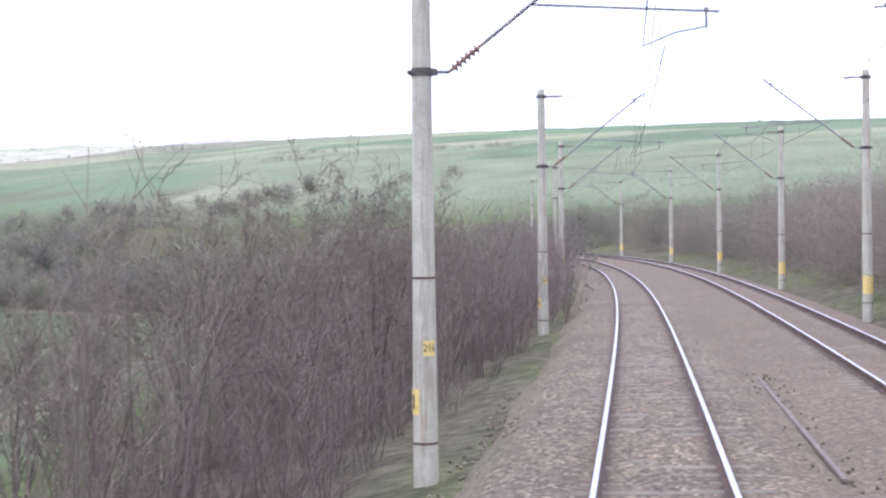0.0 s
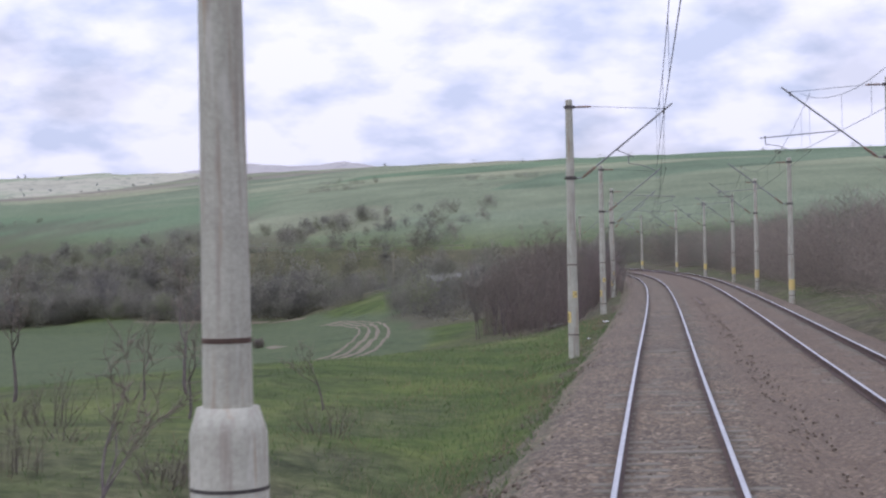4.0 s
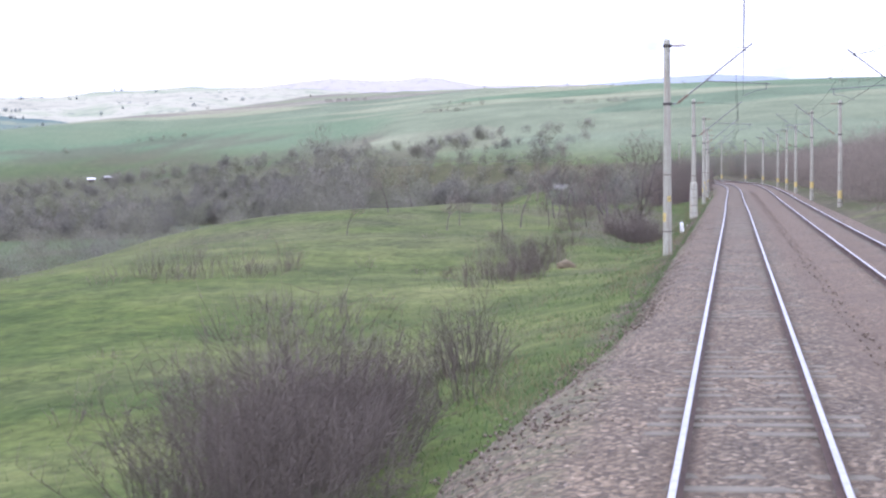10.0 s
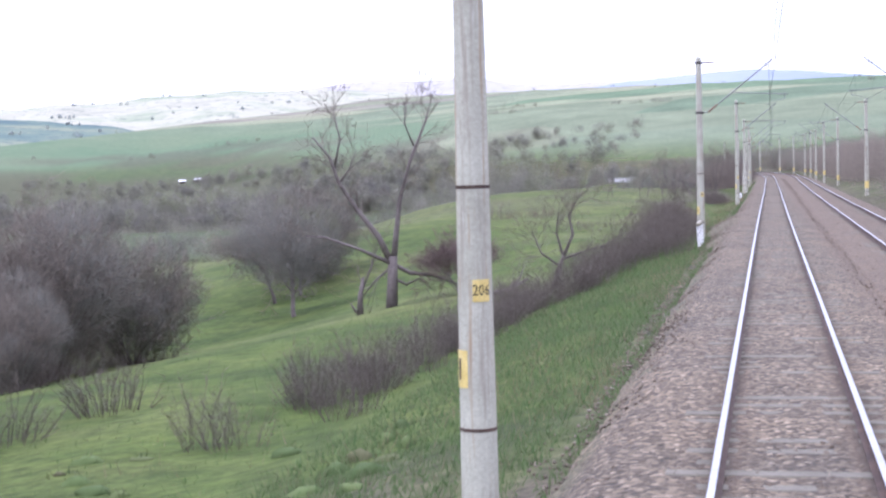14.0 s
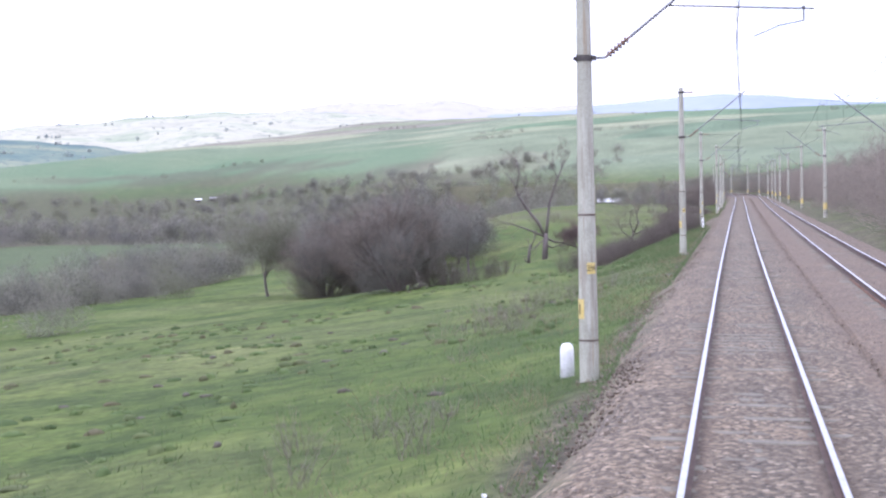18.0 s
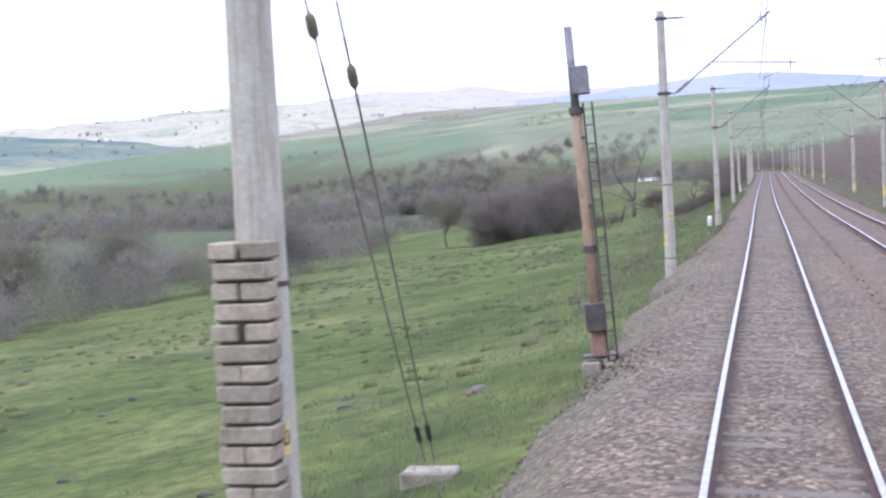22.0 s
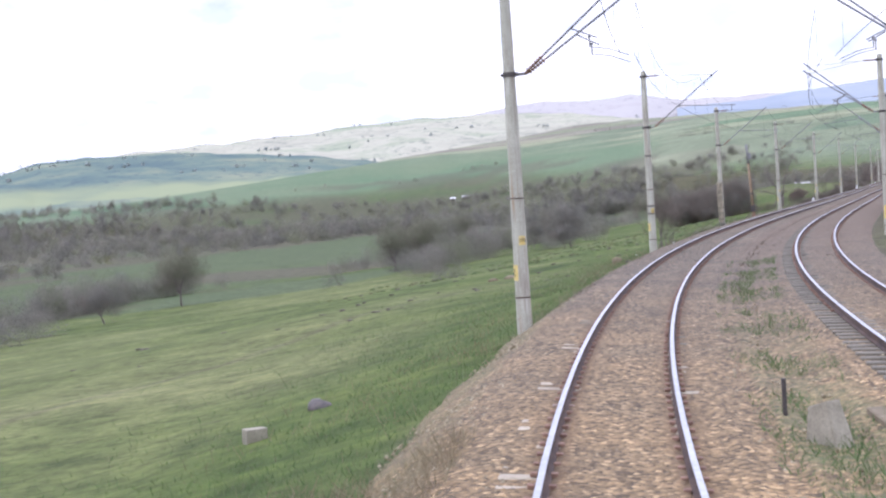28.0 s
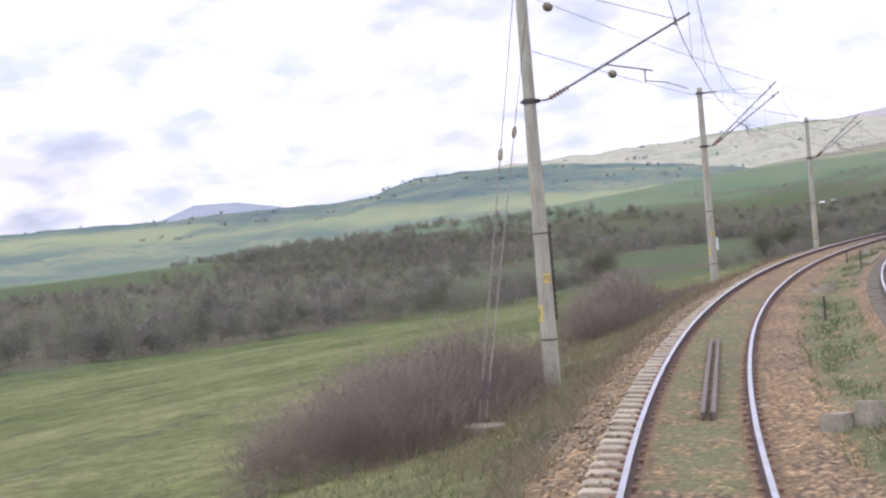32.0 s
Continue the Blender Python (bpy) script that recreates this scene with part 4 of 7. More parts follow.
def mast(label, double=False, reach=3.05, short=False, rise=7.55, hang=6.04, back=0.95):
    m = thing("catenary_mast", label, "railway mast", "masts along the line")
    g = Geo()
    zs = [-0.9, 0.0, 1.2, 2.4, 3.6, 4.8, 6.0, 7.2, 8.3, 8.47, 8.5]
    g.tube([(0, 0, z) for z in zs], [pole_radius(z) * (0.9 if z > 8.48 else 1) for z in zs], 20)
    part("pole", g, M_CONCRETE, m, smooth=True)
    for z in (RAIL_Z + 5.41, RAIL_Z + 7.75):
        g = Geo()
        r = pole_radius(z)
        g.tube([(0, 0, z - 0.055), (0, 0, z + 0.055)], r + 0.014, 20)
        g.box((r + 0.04, 0, z), (0.09, 0.12, 0.09), ch=0.01)
        g.box((-r - 0.03, 0, z), (0.05, 0.16, 0.06), ch=0.01)
        part("clamp", g, M_STEEL, m, "dark steel clamp band")
    for z in (3.05, 0.75):
        g = Geo()
        g.tube([(0, 0, z - 0.016), (0, 0, z + 0.016)], pole_radius(z) + 0.005, 20)
        part("band", g, M_RAILSIDE, m, "thin rusty binding band")
    arms = ((0.0, 0.0),) if not double else ((-0.16, 0.12), (0.16, -0.25))
    for dy, dz in arms:
        r = pole_radius(5.9)
        root = Vector((r + 0.09, dy, RAIL_Z + 5.41))
        bend = root + Vector((0.16, 0, 0.0))
        tip = Vector((reach + 0.05, dy * 2.2, RAIL_Z + rise + dz))
        way = (tip - bend).normalized()
        g = Geo()
        insulator(g, bend, bend + way * 0.62, 0.07, 6)
        part("insulator", g, M_PORCELAIN, m, "brown ribbed porcelain insulator")
        g = Geo()
        g.tube([root - Vector((0.05, 0, 0)), bend], 0.022, 8)
        g.tube([bend + way * 0.60, tip + way * 0.35], 0.028, 8)
        g.box(tip, (0.06, 0.05, 0.16), ch=0.01)
        part("bracket_tube", g, M_GALV, m, "galvanised inclined bracket tube")
        k = bend + way * 1.45
        end = Vector((reach - back if short else reach + 1.05, dy * 2.0, RAIL_Z + (hang if short else 6.14) + dz * 0.3))
        g = Geo()
        g.tube([k, end], 0.018, 7)
        g.tube([end + Vector((-0.18, 0, 0.02)), end + Vector((-0.18, 0, -0.22))], 0.016, 6)
        g.box(end + Vector((-0.18, 0, 0.03)), (0.06, 0.05, 0.06), ch=0.008)
        part("register_tube", g, M_GALV, m)
        g = Geo()
        k = -1 if short else 1
        g.tube([end + Vector((-0.18, 0, -0.2)), end + Vector((-0.18 - 0.42 * k, 0, -0.27)), end + Vector((-0.18 - 0.87 * k, 0, -0.45))], 0.012, 6)
        part("steady_arm", g, M_GALV, m)
        top = Vector((pole_radius(8.2), dy * 0.5, RAIL_Z + 7.75))
        g = Geo()
        g.tube([top + Vector((0.62, 0, 0)), tip + Vector((0, 0, 0.05))], 0.008, 5)
        part("stay_rod", g, M_WIRE, m)
        g = Geo()
        insulator(g, top + Vector((0.08, 0, 0)), top + Vector((0.62, 0, 0)), 0.045, 5)
        part("stay_insulator", g, M_PORCELAIN, m)
    return m


def numbered(m, text):
    """Yellow plates with the mast's number, wrapped round the pole."""
    z = RAIL_Z + 1.47
    r = pole_radius(z) + 0.002
    a0, a1 = radians(-88), radians(-30)
    pl = part("number_plate", curved_plate(r, z, z + 0.21, a0, a1), M_YELLOW, m, "yellow painted number plate")
    cu = bpy.data.curves.new("digits", "FONT")
    cu.body, cu.size, cu.align_x, cu.align_y, cu.resolution_u = text, 0.15, "CENTER", "CENTER", 2
    tmp = bpy.data.objects.new("digits", cu)
    me = bpy.data.meshes.new_from_object(tmp)
    bpy.data.objects.remove(tmp)
    mid = (a0 + a1) / 2
    for v in me.vertices:
        a = mid + v.co.x * 0.78 / r
        v.co = ((r + 0.0065) * math.cos(a), (r + 0.0065) * math.sin(a), z + 0.105 + v.co.y)
    me.materials.append(M_BLACK)
    o = new("digits", me)
    o.parent = pl
    z -= 0.72
    r = pole_radius(z) + 0.002
    p2 = part("number_plate", curved_plate(r, z - 0.1, z + 0.26, radians(-175), radians(-110)), M_YELLOW, m, "worn yellow plate with a black mark")
    g = curved_plate(r + 0.004, z - 0.02, z + 0.18, radians(-150), radians(-138), 0.003, 3)
    part("mark", g, M_BLACK, p2)


def place(o, s, d, h, turn=0.0, lean=0.0):
    o.matrix_world = Matrix.Translation(on(s, d, h)) @ Matrix.Rotation(heading(s) + turn, 4, "Z") @ Matrix.Rotation(lean, 4, "X")
    return o


mast_left = mast("spun concrete catenary mast with one bracket, beside grass")
mast_double = mast("concrete catenary mast with two brackets over the curve", True, short=True)
mast_short = mast("spun concrete catenary mast with a short register arm", short=True)
mast_flat = mast("weathered concrete catenary mast with a low flat bracket and stays", short=True, reach=3.2, rise=6.78, hang=5.8, back=0.5)
MASTS = [(-67.4, 3.31, 7.59, "220", 0), (-33.9, 3.22, 7.48, "218", 0), (-3.7, 3.21, 7.58, "216", 0), (31.8, 2.98, 7.80, "214", 0), (72.6, 2.98, 7.71, "212", 0),
         (120.5, 2.86, 8.02, "210", 0), (177.9, 3.36, 7.78, "208", 0), (236.5, 2.97, 8.08, "206", 0), (289.7, 2.89, 7.81, "204", 0), (335.2, 3.12, 7.77, "202", 0),
         (374.4, 3.3, 7.63, "200", 0), (409.7, 2.69, 7.89, "198", 0), (445.3, 2.74, 8.06, "196", 1), (477.3, 3.17, 8.13, "194", 1), (512.3, 3.53, 8.01, "192", 0),
         (-100, 3.2, 7.7, "222", 0), (-132, 3.2, 7.7, "224", 0)]
RMASTS = [(-34.6, 7.53, 7.96), (-61.1, 7.84, 7.8), (-87.8, 7.62, 7.92), (-5.4, 7.29, 7.81), (31.7, 7.28, 8.2), (63.2, 7.8, 7.84), (118.1, 7.75, 7.86), (174.6, 7.66, 7.97),
          (239.7, 7.97, 7.59), (282.2, 7.5, 8.0), (332, 7.6, 7.9), (372, 7.7, 7.9), (408, 7.8, 7.9), (440, 7.9, 8.0), (-115, 7.6, 7.9), (-145, 7.6, 7.9)]
first, first2 = True, True
for s_, d_, top_, num, dbl in MASTS:
    if dbl:
        o = mast_double if first2 else copy_thing(mast_double, Matrix.Identity(4))
        first2 = False
    elif num == "192":
        o = mast_flat
    elif num == "214":
        o = mast_short
    else:
        o = mast_left if first else copy_thing(mast_left, Matrix.Identity(4))
        first = False
    place(o, s_, d_, top_ - 8.0 - RAIL_Z)
    o["plate_text"] = num
mast_list = [o for o in bpy.data.objects if "plate_text" in o.keys()]
for o in mast_list:
    numbered(o, o["plate_text"])
    del o["plate_text"]
for i, (s_, d_, top_) in enumerate(RMASTS):
    o = copy_thing(mast_left if i < 12 else mast_double, Matrix.Identity(4))
    place(o, s_, -d_, top_ - 8.0 - RAIL_Z, math.pi)
    o["label"] = "concrete catenary mast beside the scrub of the second track"
    for c in list(o.children_recursive):
        if c.name.startswith(("number_plate", "digits", "mark")):
            bpy.data.objects.remove(c)
    g = Geo()
    z = RAIL_Z + 0.9
    part("yellow_band", curved_plate(pole_radius(z) + 0.003, z - 0.35, z + 0.25, radians(20), radians(170)), M_YELLOW, o, "worn yellow warning paint")

# ---------------------------------------------------------------- overhead wires
def overhead(centre, posts, name_label):
    posts = sorted(posts)
    for (s0_, t0_), (s1_, t1_) in zip(posts[:-1], posts[1:]):
        w = thing("overhead_wire", name_label, "overhead wire", "overhead line spans")
        n = 12
        cat, con = [], []
        for i in range(n + 1):
            u = i / n
            s_ = s0_ + (s1_ - s0_) * u
            k = 0.15 * (1 - 2 * u) * (1 if int(s0_) % 2 else -1)
            lift = t0_ + (t1_ - t0_) * u - 8.0
            cat.append(on(s_, centre(s_) + k, 7.55 + lift - 1.1 * 4 * u * (1 - u)))
            con.append(on(s_, centre(s_) + k, 5.7 + lift - 0.05 * 4 * u * (1 - u)))
        w.location = con[0]
        inv = Matrix.Translation(w.location).inverted()
        for nm, pts in (("messenger_wire", cat), ("contact_wire", con)):
            o = Geo().tube(pts, 0.0075, 5).ob(nm, M_WIRE, w)
            o.matrix_parent_inverse = inv
        for i in (1, 4, 6, 8, 11):
            o = Geo().tube([cat[i], con[i]], 0.004, 4).ob("dropper", M_WIRE, w)
            o.matrix_parent_inverse = inv


overhead(lambda s: 0.0, [(m_[0], m_[2]) for m_ in MASTS] + [(550, 8.0)], "thin copper contact and messenger wires over the track")
overhead(lambda s: -gap(s), [(m_[0], m_[2]) for m_ in RMASTS] + [(476, 8.0), (510, 8.0)], "thin copper wires over the second track")

# ---------------------------------------------------------------- far hills beyond the main one
def far_hill(name, label, centre, R, depth, crest, mat, wob, foot=-20.0, seed=0):
    """A ridge seen from afar: crest is (degrees left of +y, degrees up) round the centre."""
    az = np.radians(np.linspace(crest[0][0], crest[-1][0], 220))
    el = np.interp(-np.degrees(az), [-c[0] for c in crest], [c[1] for c in crest])
    us = np.concatenate([np.linspace(-1, 0, 16), np.linspace(0.1, 0.6, 4)])
    A, U = np.meshgrid(az, us, indexing="ij")
    top = np.repeat((np.tan(np.radians(el)) * R + 2.7)[:, None], len(us), 1)
    RR = R + U * depth
    X, Y = centre[0] - np.sin(A) * RR, centre[1] + np.cos(A) * RR
    rise = np.where(U < 0, smooth01(U + 1) * 0.5 + 0.5 * (U + 1), 1 - U * 0.5)
    Z = foot + (top - foot) * rise
    Z = Z + wob * value_noise(X / 140, Y / 140, 60 + seed, 4) * (1 - np.abs(rise - 0.5) * 1.6) + 0.12 * wob * value_noise(X / 40, Y / 40, 70 + seed, 3)
    o = new(name, grid_mesh(name, X, Y, Z, [mat]))
    return tagged(o, label, "hill", kind="structure")


def hill_material(name, c1, c2, c3, scale, c4=None):
    m = material(name, c1, 1.0)
    m.node_tree.nodes["Principled BSDF"].inputs["Specular IOR Level"].default_value = 0.0
    a = ramp(m, noise_node(m, scale, 5.0, 0.6, (1, 1, 4)), "Fac", [(0.36, c1), (0.5, c2), (0.66, c3)])
    src = (a, "Color")
    if c4:
        k = ramp(m, noise_node(m, scale * 9, 5.0, 0.7), "Fac", [(0.56, (0, 0, 0)), (0.62, (0.8, 0.8, 0.8))])
        src = mix_colour(m, (k, "Color"), src, c4)
    set_colour(m, src)
    return m


# brown greyed and lightened by haze in the colour
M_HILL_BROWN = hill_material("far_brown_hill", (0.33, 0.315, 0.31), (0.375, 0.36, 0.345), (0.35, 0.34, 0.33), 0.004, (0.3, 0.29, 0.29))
# distance haze is mixed into these blue-grey tones
M_HILL_HAZE_BLUE = hill_material("haze_blue_hill", (0.24, 0.275, 0.315), (0.265, 0.3, 0.34), (0.29, 0.32, 0.345), 0.004)
# the paleness is haze and sunlight put into the base colour
M_HILL_PALE = hill_material("hazy_pale_hill", (0.304, 0.302, 0.239), (0.372, 0.365, 0.287), (0.259, 0.29, 0.206), 0.006, (0.198, 0.213, 0.176))
# green darkened towards blue: the hill's shade is in its colour
M_HILL_GREEN = hill_material("shaded_green_hill", (0.1, 0.14, 0.14), (0.136, 0.18, 0.152), (0.208, 0.232, 0.168), 0.006, (0.088, 0.116, 0.128))
# tree tones lightened towards blue to hold the haze of distance
M_HAZY_TREES = hill_material("hazy_trees", (0.248, 0.281, 0.281), (0.296, 0.321, 0.304), (0.346, 0.362, 0.329), 0.01)
geo_ = M_HILL_GREEN.node_tree.nodes.new("ShaderNodeNewGeometry")
sep_ = M_HILL_GREEN.node_tree.nodes.new("ShaderNodeSeparateXYZ")
wire_up(M_HILL_GREEN, geo_, "Position", sep_, "Vector")
div_ = node(M_HILL_GREEN, "ShaderNodeMath")
div_.operation = "DIVIDE"
wire_up(M_HILL_GREEN, sep_, "Z", div_, 0)
div_.inputs[1].default_value = 100.0
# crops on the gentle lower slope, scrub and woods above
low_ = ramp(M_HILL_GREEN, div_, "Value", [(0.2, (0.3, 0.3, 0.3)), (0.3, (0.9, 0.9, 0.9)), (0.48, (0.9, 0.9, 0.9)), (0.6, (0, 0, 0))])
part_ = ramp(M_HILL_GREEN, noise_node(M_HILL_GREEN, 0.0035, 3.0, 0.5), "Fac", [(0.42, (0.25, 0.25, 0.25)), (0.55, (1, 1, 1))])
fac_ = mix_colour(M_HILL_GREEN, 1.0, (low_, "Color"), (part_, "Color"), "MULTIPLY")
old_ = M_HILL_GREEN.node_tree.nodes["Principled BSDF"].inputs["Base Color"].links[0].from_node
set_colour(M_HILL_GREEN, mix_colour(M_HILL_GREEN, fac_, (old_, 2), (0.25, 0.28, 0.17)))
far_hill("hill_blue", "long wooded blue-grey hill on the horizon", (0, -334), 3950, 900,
         [(9, 2.9), (6, 3.05), (4.8, 3.2), (3.1, 3.29), (1.87, 3.42), (0.2, 3.52), (-1.2, 3.37), (-3, 3.2), (-4.5, 3.05), (-8, 2.95), (-16, 2.8)], M_HILL_HAZE_BLUE, 20, seed=1)
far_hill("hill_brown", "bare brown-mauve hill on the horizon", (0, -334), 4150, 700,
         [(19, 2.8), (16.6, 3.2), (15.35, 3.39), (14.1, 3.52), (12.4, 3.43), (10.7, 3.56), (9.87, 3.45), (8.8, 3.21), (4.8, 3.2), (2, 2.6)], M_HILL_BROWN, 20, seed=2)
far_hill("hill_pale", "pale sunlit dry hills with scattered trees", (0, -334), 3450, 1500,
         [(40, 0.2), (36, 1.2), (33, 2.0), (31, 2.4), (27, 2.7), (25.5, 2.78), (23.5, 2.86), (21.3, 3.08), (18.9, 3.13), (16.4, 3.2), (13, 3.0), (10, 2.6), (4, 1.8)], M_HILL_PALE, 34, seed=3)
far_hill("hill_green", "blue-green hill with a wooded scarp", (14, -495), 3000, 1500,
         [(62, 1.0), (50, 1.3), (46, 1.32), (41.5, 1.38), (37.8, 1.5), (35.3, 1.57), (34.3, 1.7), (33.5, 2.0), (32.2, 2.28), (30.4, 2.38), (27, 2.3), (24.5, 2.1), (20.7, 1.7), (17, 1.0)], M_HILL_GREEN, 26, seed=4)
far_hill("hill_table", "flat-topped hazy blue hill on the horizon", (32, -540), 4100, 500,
         [(46, 0.8), (41.8, 1.4), (40.6, 1.85), (39, 1.84), (37.8, 1.62), (35, 1.1)], M_HILL_HAZE_BLUE, 6, seed=5)

# ---------------------------------------------------------------- twigs, bushes, trees
def prisms(p0, p1, r0, r1, sides=3):
    """One open prism for each pair of points; arrays."""
    n = len(p0)
    t = p1 - p0
    t = t / (np.linalg.norm(t, axis=1, keepdims=True) + 1e-9)
    ref = np.where(np.abs(t[:, 2:3]) < 0.9, np.array([[0, 0, 1.0]]), np.array([[1.0, 0, 0]]))
    a = np.cross(t, ref)
    a /= np.linalg.norm(a, axis=1, keepdims=True) + 1e-9
    b = np.cross(t, a)
    rings = []
    for p, r in ((p0, r0), (p1, r1)):
        for k in range(sides):
            w = 2 * math.pi * k / sides
            rings.append(p + (a * math.cos(w) + b * math.sin(w)) * r[:, None])
    verts = np.stack(rings, 1).reshape(-1, 3)
    base = np.arange(n)[:, None] * 2 * sides
    faces = np.concatenate([base + np.array([[k, (k + 1) % sides, sides + (k + 1) % sides, k, sides + (k + 1) % sides, sides + k]]) for k in range(sides)], 1).reshape(-1, 3)
    return verts, faces


def spikes(p0, p1, r0):
    """One slim three-sided point for each pair of points; arrays."""
    n = len(p0)
    t = p1 - p0
    t = t / (np.linalg.norm(t, axis=1, keepdims=True) + 1e-9)
    ref = np.where(np.abs(t[:, 2:3]) < 0.9, np.array([[0, 0, 1.0]]), np.array([[1.0, 0, 0]]))
    a = np.cross(t, ref)
    a /= np.linalg.norm(a, axis=1, keepdims=True) + 1e-9
    b = np.cross(t, a)
    ring = [p0 + (a * math.cos(w) + b * math.sin(w)) * r0[:, None] for w in (0, 2.09, 4.19)]
    verts = np.stack(ring + [p1], 1).reshape(-1, 3)
    base = np.arange(n)[:, None] * 4
    return verts, np.concatenate([base + np.array([[k, (k + 1) % 3, 3]]) for k in range(3)], 1).reshape(-1, 3)


def bush_arrays(rng, stems, height, width, twigs=5, r0=0.014, upright=0.5, segs=2):
    """Many bent stems from a patch of ground, each with side twigs."""
    P0, P1, R0, R1 = [], [], [], []
    foot = 0.55 if upright < 0.9 else 1.25
    a = rng.uniform(0, 2 * math.pi, stems)
    rad = np.sqrt(rng.uniform(0, 1, stems)) * width * 0.5
    p = np.stack([np.cos(a) * rad * foot, np.sin(a) * rad * foot, np.full(stems, -0.15)], 1)
    h = height * rng.uniform(0.55, 1.0, stems) * (1.05 - 0.45 * (rad / (width * 0.5 + 1e-6)) ** 2)
    out = np.stack([np.cos(a), np.sin(a), np.zeros(stems)], 1) * (rad * (1 - upright) / height)[:, None]
    d = out + np.array([0, 0, 1.0]) + rng.normal(0, 0.13, (stems, 3))
    rr = r0 * rng.uniform(0.6, 1.3, stems)
    pts = [p]
    for i in range(segs):
        d = d + rng.normal(0, 0.16, (stems, 3)) + out * 0.25
        d[:, 2] = np.maximum(d[:, 2], 0.15)
        dn = d / np.linalg.norm(d, axis=1, keepdims=True)
        q = p + dn * (h / segs)[:, None]
        P0.append(p), P1.append(q), R0.append(rr * (1 - i / segs * 0.75)), R1.append(rr * (1 - (i + 1) / segs * 0.75))
        p = q
        pts.append(q)
    pts = np.stack(pts, 1)
    m = stems * twigs
    which = rng.integers(0, stems, m)
    u = rng.uniform(0.7 if upright < 0.9 else 0.25, segs, m)
    k = np.minimum(u.astype(int), segs - 1)
    f = (u - k)[:, None]
    b = pts[which, k] * (1 - f) + pts[which, k + 1] * f
    w = rng.normal(0, 1, (m, 3))
    w[:, 2] = np.abs(w[:, 2]) * 0.8 + 0.35
    w /= np.linalg.norm(w, axis=1, keepdims=True)
    L = height * rng.uniform(0.10, 0.26, m)
    v1, f1 = prisms(np.concatenate(P0), np.concatenate(P1), np.concatenate(R0), np.concatenate(R1))
    v2, f2 = spikes(b, b + w * L[:, None], np.full(m, r0 * 0.45))
    return np.concatenate([v1, v2]), np.concatenate([f1, f2 + len(v1)])


def scatter_bushes(name, label, category, places, mat, seed, stems, twigs, r0=0.014, upright=0.5, group="", kind="stuff"):
    """places: (s, d, height, width) rows; one joined mass."""
    rng = np.random.default_rng(seed)
    V, F, n = [], [], 0
    for s_, d_, h_, w_ in places:
        v, f = bush_arrays(rng, int(stems * max(0.5, min(2.2, w_ * h_ / 4))), h_, w_, twigs, r0, upright)
        v = v + np.array(ground_at(s_, d_))
        V.append(v), F.append(f + n)
        n += len(v)
    o = new(name, raw_mesh(name, np.concatenate(V), np.concatenate(F), mat))
    return tagged(o, label, category, group, kind)


def grow(rng, p, way, length, radius, level, levels, out, spread, kids, droop):
    """Segments of one bare tree into out: (p0, p1, r0, r1, level)."""
    n = 3 if level < 2 else 2
    r = radius
    nodes = []
    for i in range(n):
        way = (way + Vector(rng.normal(0, 0.12 + 0.05 * level, 3)) + Vector((0, 0, 0.10 - droop * level))).normalized()
        q = p + way * (length / n)
        r2 = max(radius * (1 - (i + 1) / n * 0.45), 0.003)
        out.append((p, q, r, r2, level))
        nodes.append((q, way, r2))
        p, r = q, r2
    if level >= levels:
        return
    for c in range(kids[min(level, len(kids) - 1)]):
        q, w, rr = nodes[-1] if c == 0 else nodes[int(rng.integers(0 if level else 1, n))]
        side = Vector(rng.normal(0, 1, 3))
        side = (side - w * side.dot(w)).normalized()
        a = spread * float(rng.uniform(0.45, 1.1)) * (0.5 if c == 0 else 1)
        grow(rng, q, (w * math.cos(a) + side * math.sin(a)).normalized(), length * float(rng.uniform(0.58, 0.82)), rr * (0.78 if c == 0 else 0.6), level + 1, levels, out, spread, kids, droop)


def tree(label, seed, height, radius=0.12, stems=1, spread=0.75, levels=5, kids=(4, 3, 3, 3, 2), twig=None, lean=0.15, droop=0.02, group="bare trees by the line", fuzz=1.5):
    rng = np.random.default_rng(seed)
    out = []
    for k in range(stems):
        a = 2 * math.pi * k / max(stems, 1) + float(rng.uniform(0, 1))
        w = Vector((math.cos(a) * lean * (stems > 1) * 1.6 + float(rng.normal(0, lean * 0.4)), math.sin(a) * lean * (stems > 1) * 1.6, 1)).normalized()
        grow(rng, Vector((math.cos(a) * 0.12 * (stems > 1), math.sin(a) * 0.12 * (stems > 1), -0.2)), w, height * 0.36, radius * float(rng.uniform(0.75, 1)), 0, levels, out, spread, kids, droop)
    t = thing("tree", label, "tree", group)
    for nm, pick, sides, mat in (("trunk", lambda l: l <= 1, 7, M_BARK), ("crown", lambda l: l > 1, 3, twig or M_TWIG)):
        seg = [o for o in out if pick(o[4])]
        A = [np.array([tuple(o[i]) for o in seg]) for i in (0, 1)]
        B = [np.array([o[i] for o in seg]) for i in (2, 3)]
        v, f = prisms(A[0], A[1], np.maximum(B[0], 0.006), np.maximum(B[1], 0.004), sides)
        if nm == "crown":
            # fine twigs along the outer branches
            m_ = int(len(seg) * fuzz)
            i = rng.integers(0, len(seg), m_)
            u = rng.uniform(0, 1, (m_, 1))
            b0 = A[0][i] * (1 - u) + A[1][i] * u
            w = rng.normal(0, 0.8, (m_, 3)) + (A[1][i] - A[0][i]) / (np.linalg.norm(A[1][i] - A[0][i], axis=1, keepdims=True) + 1e-9)
            w /= np.linalg.norm(w, axis=1, keepdims=True)
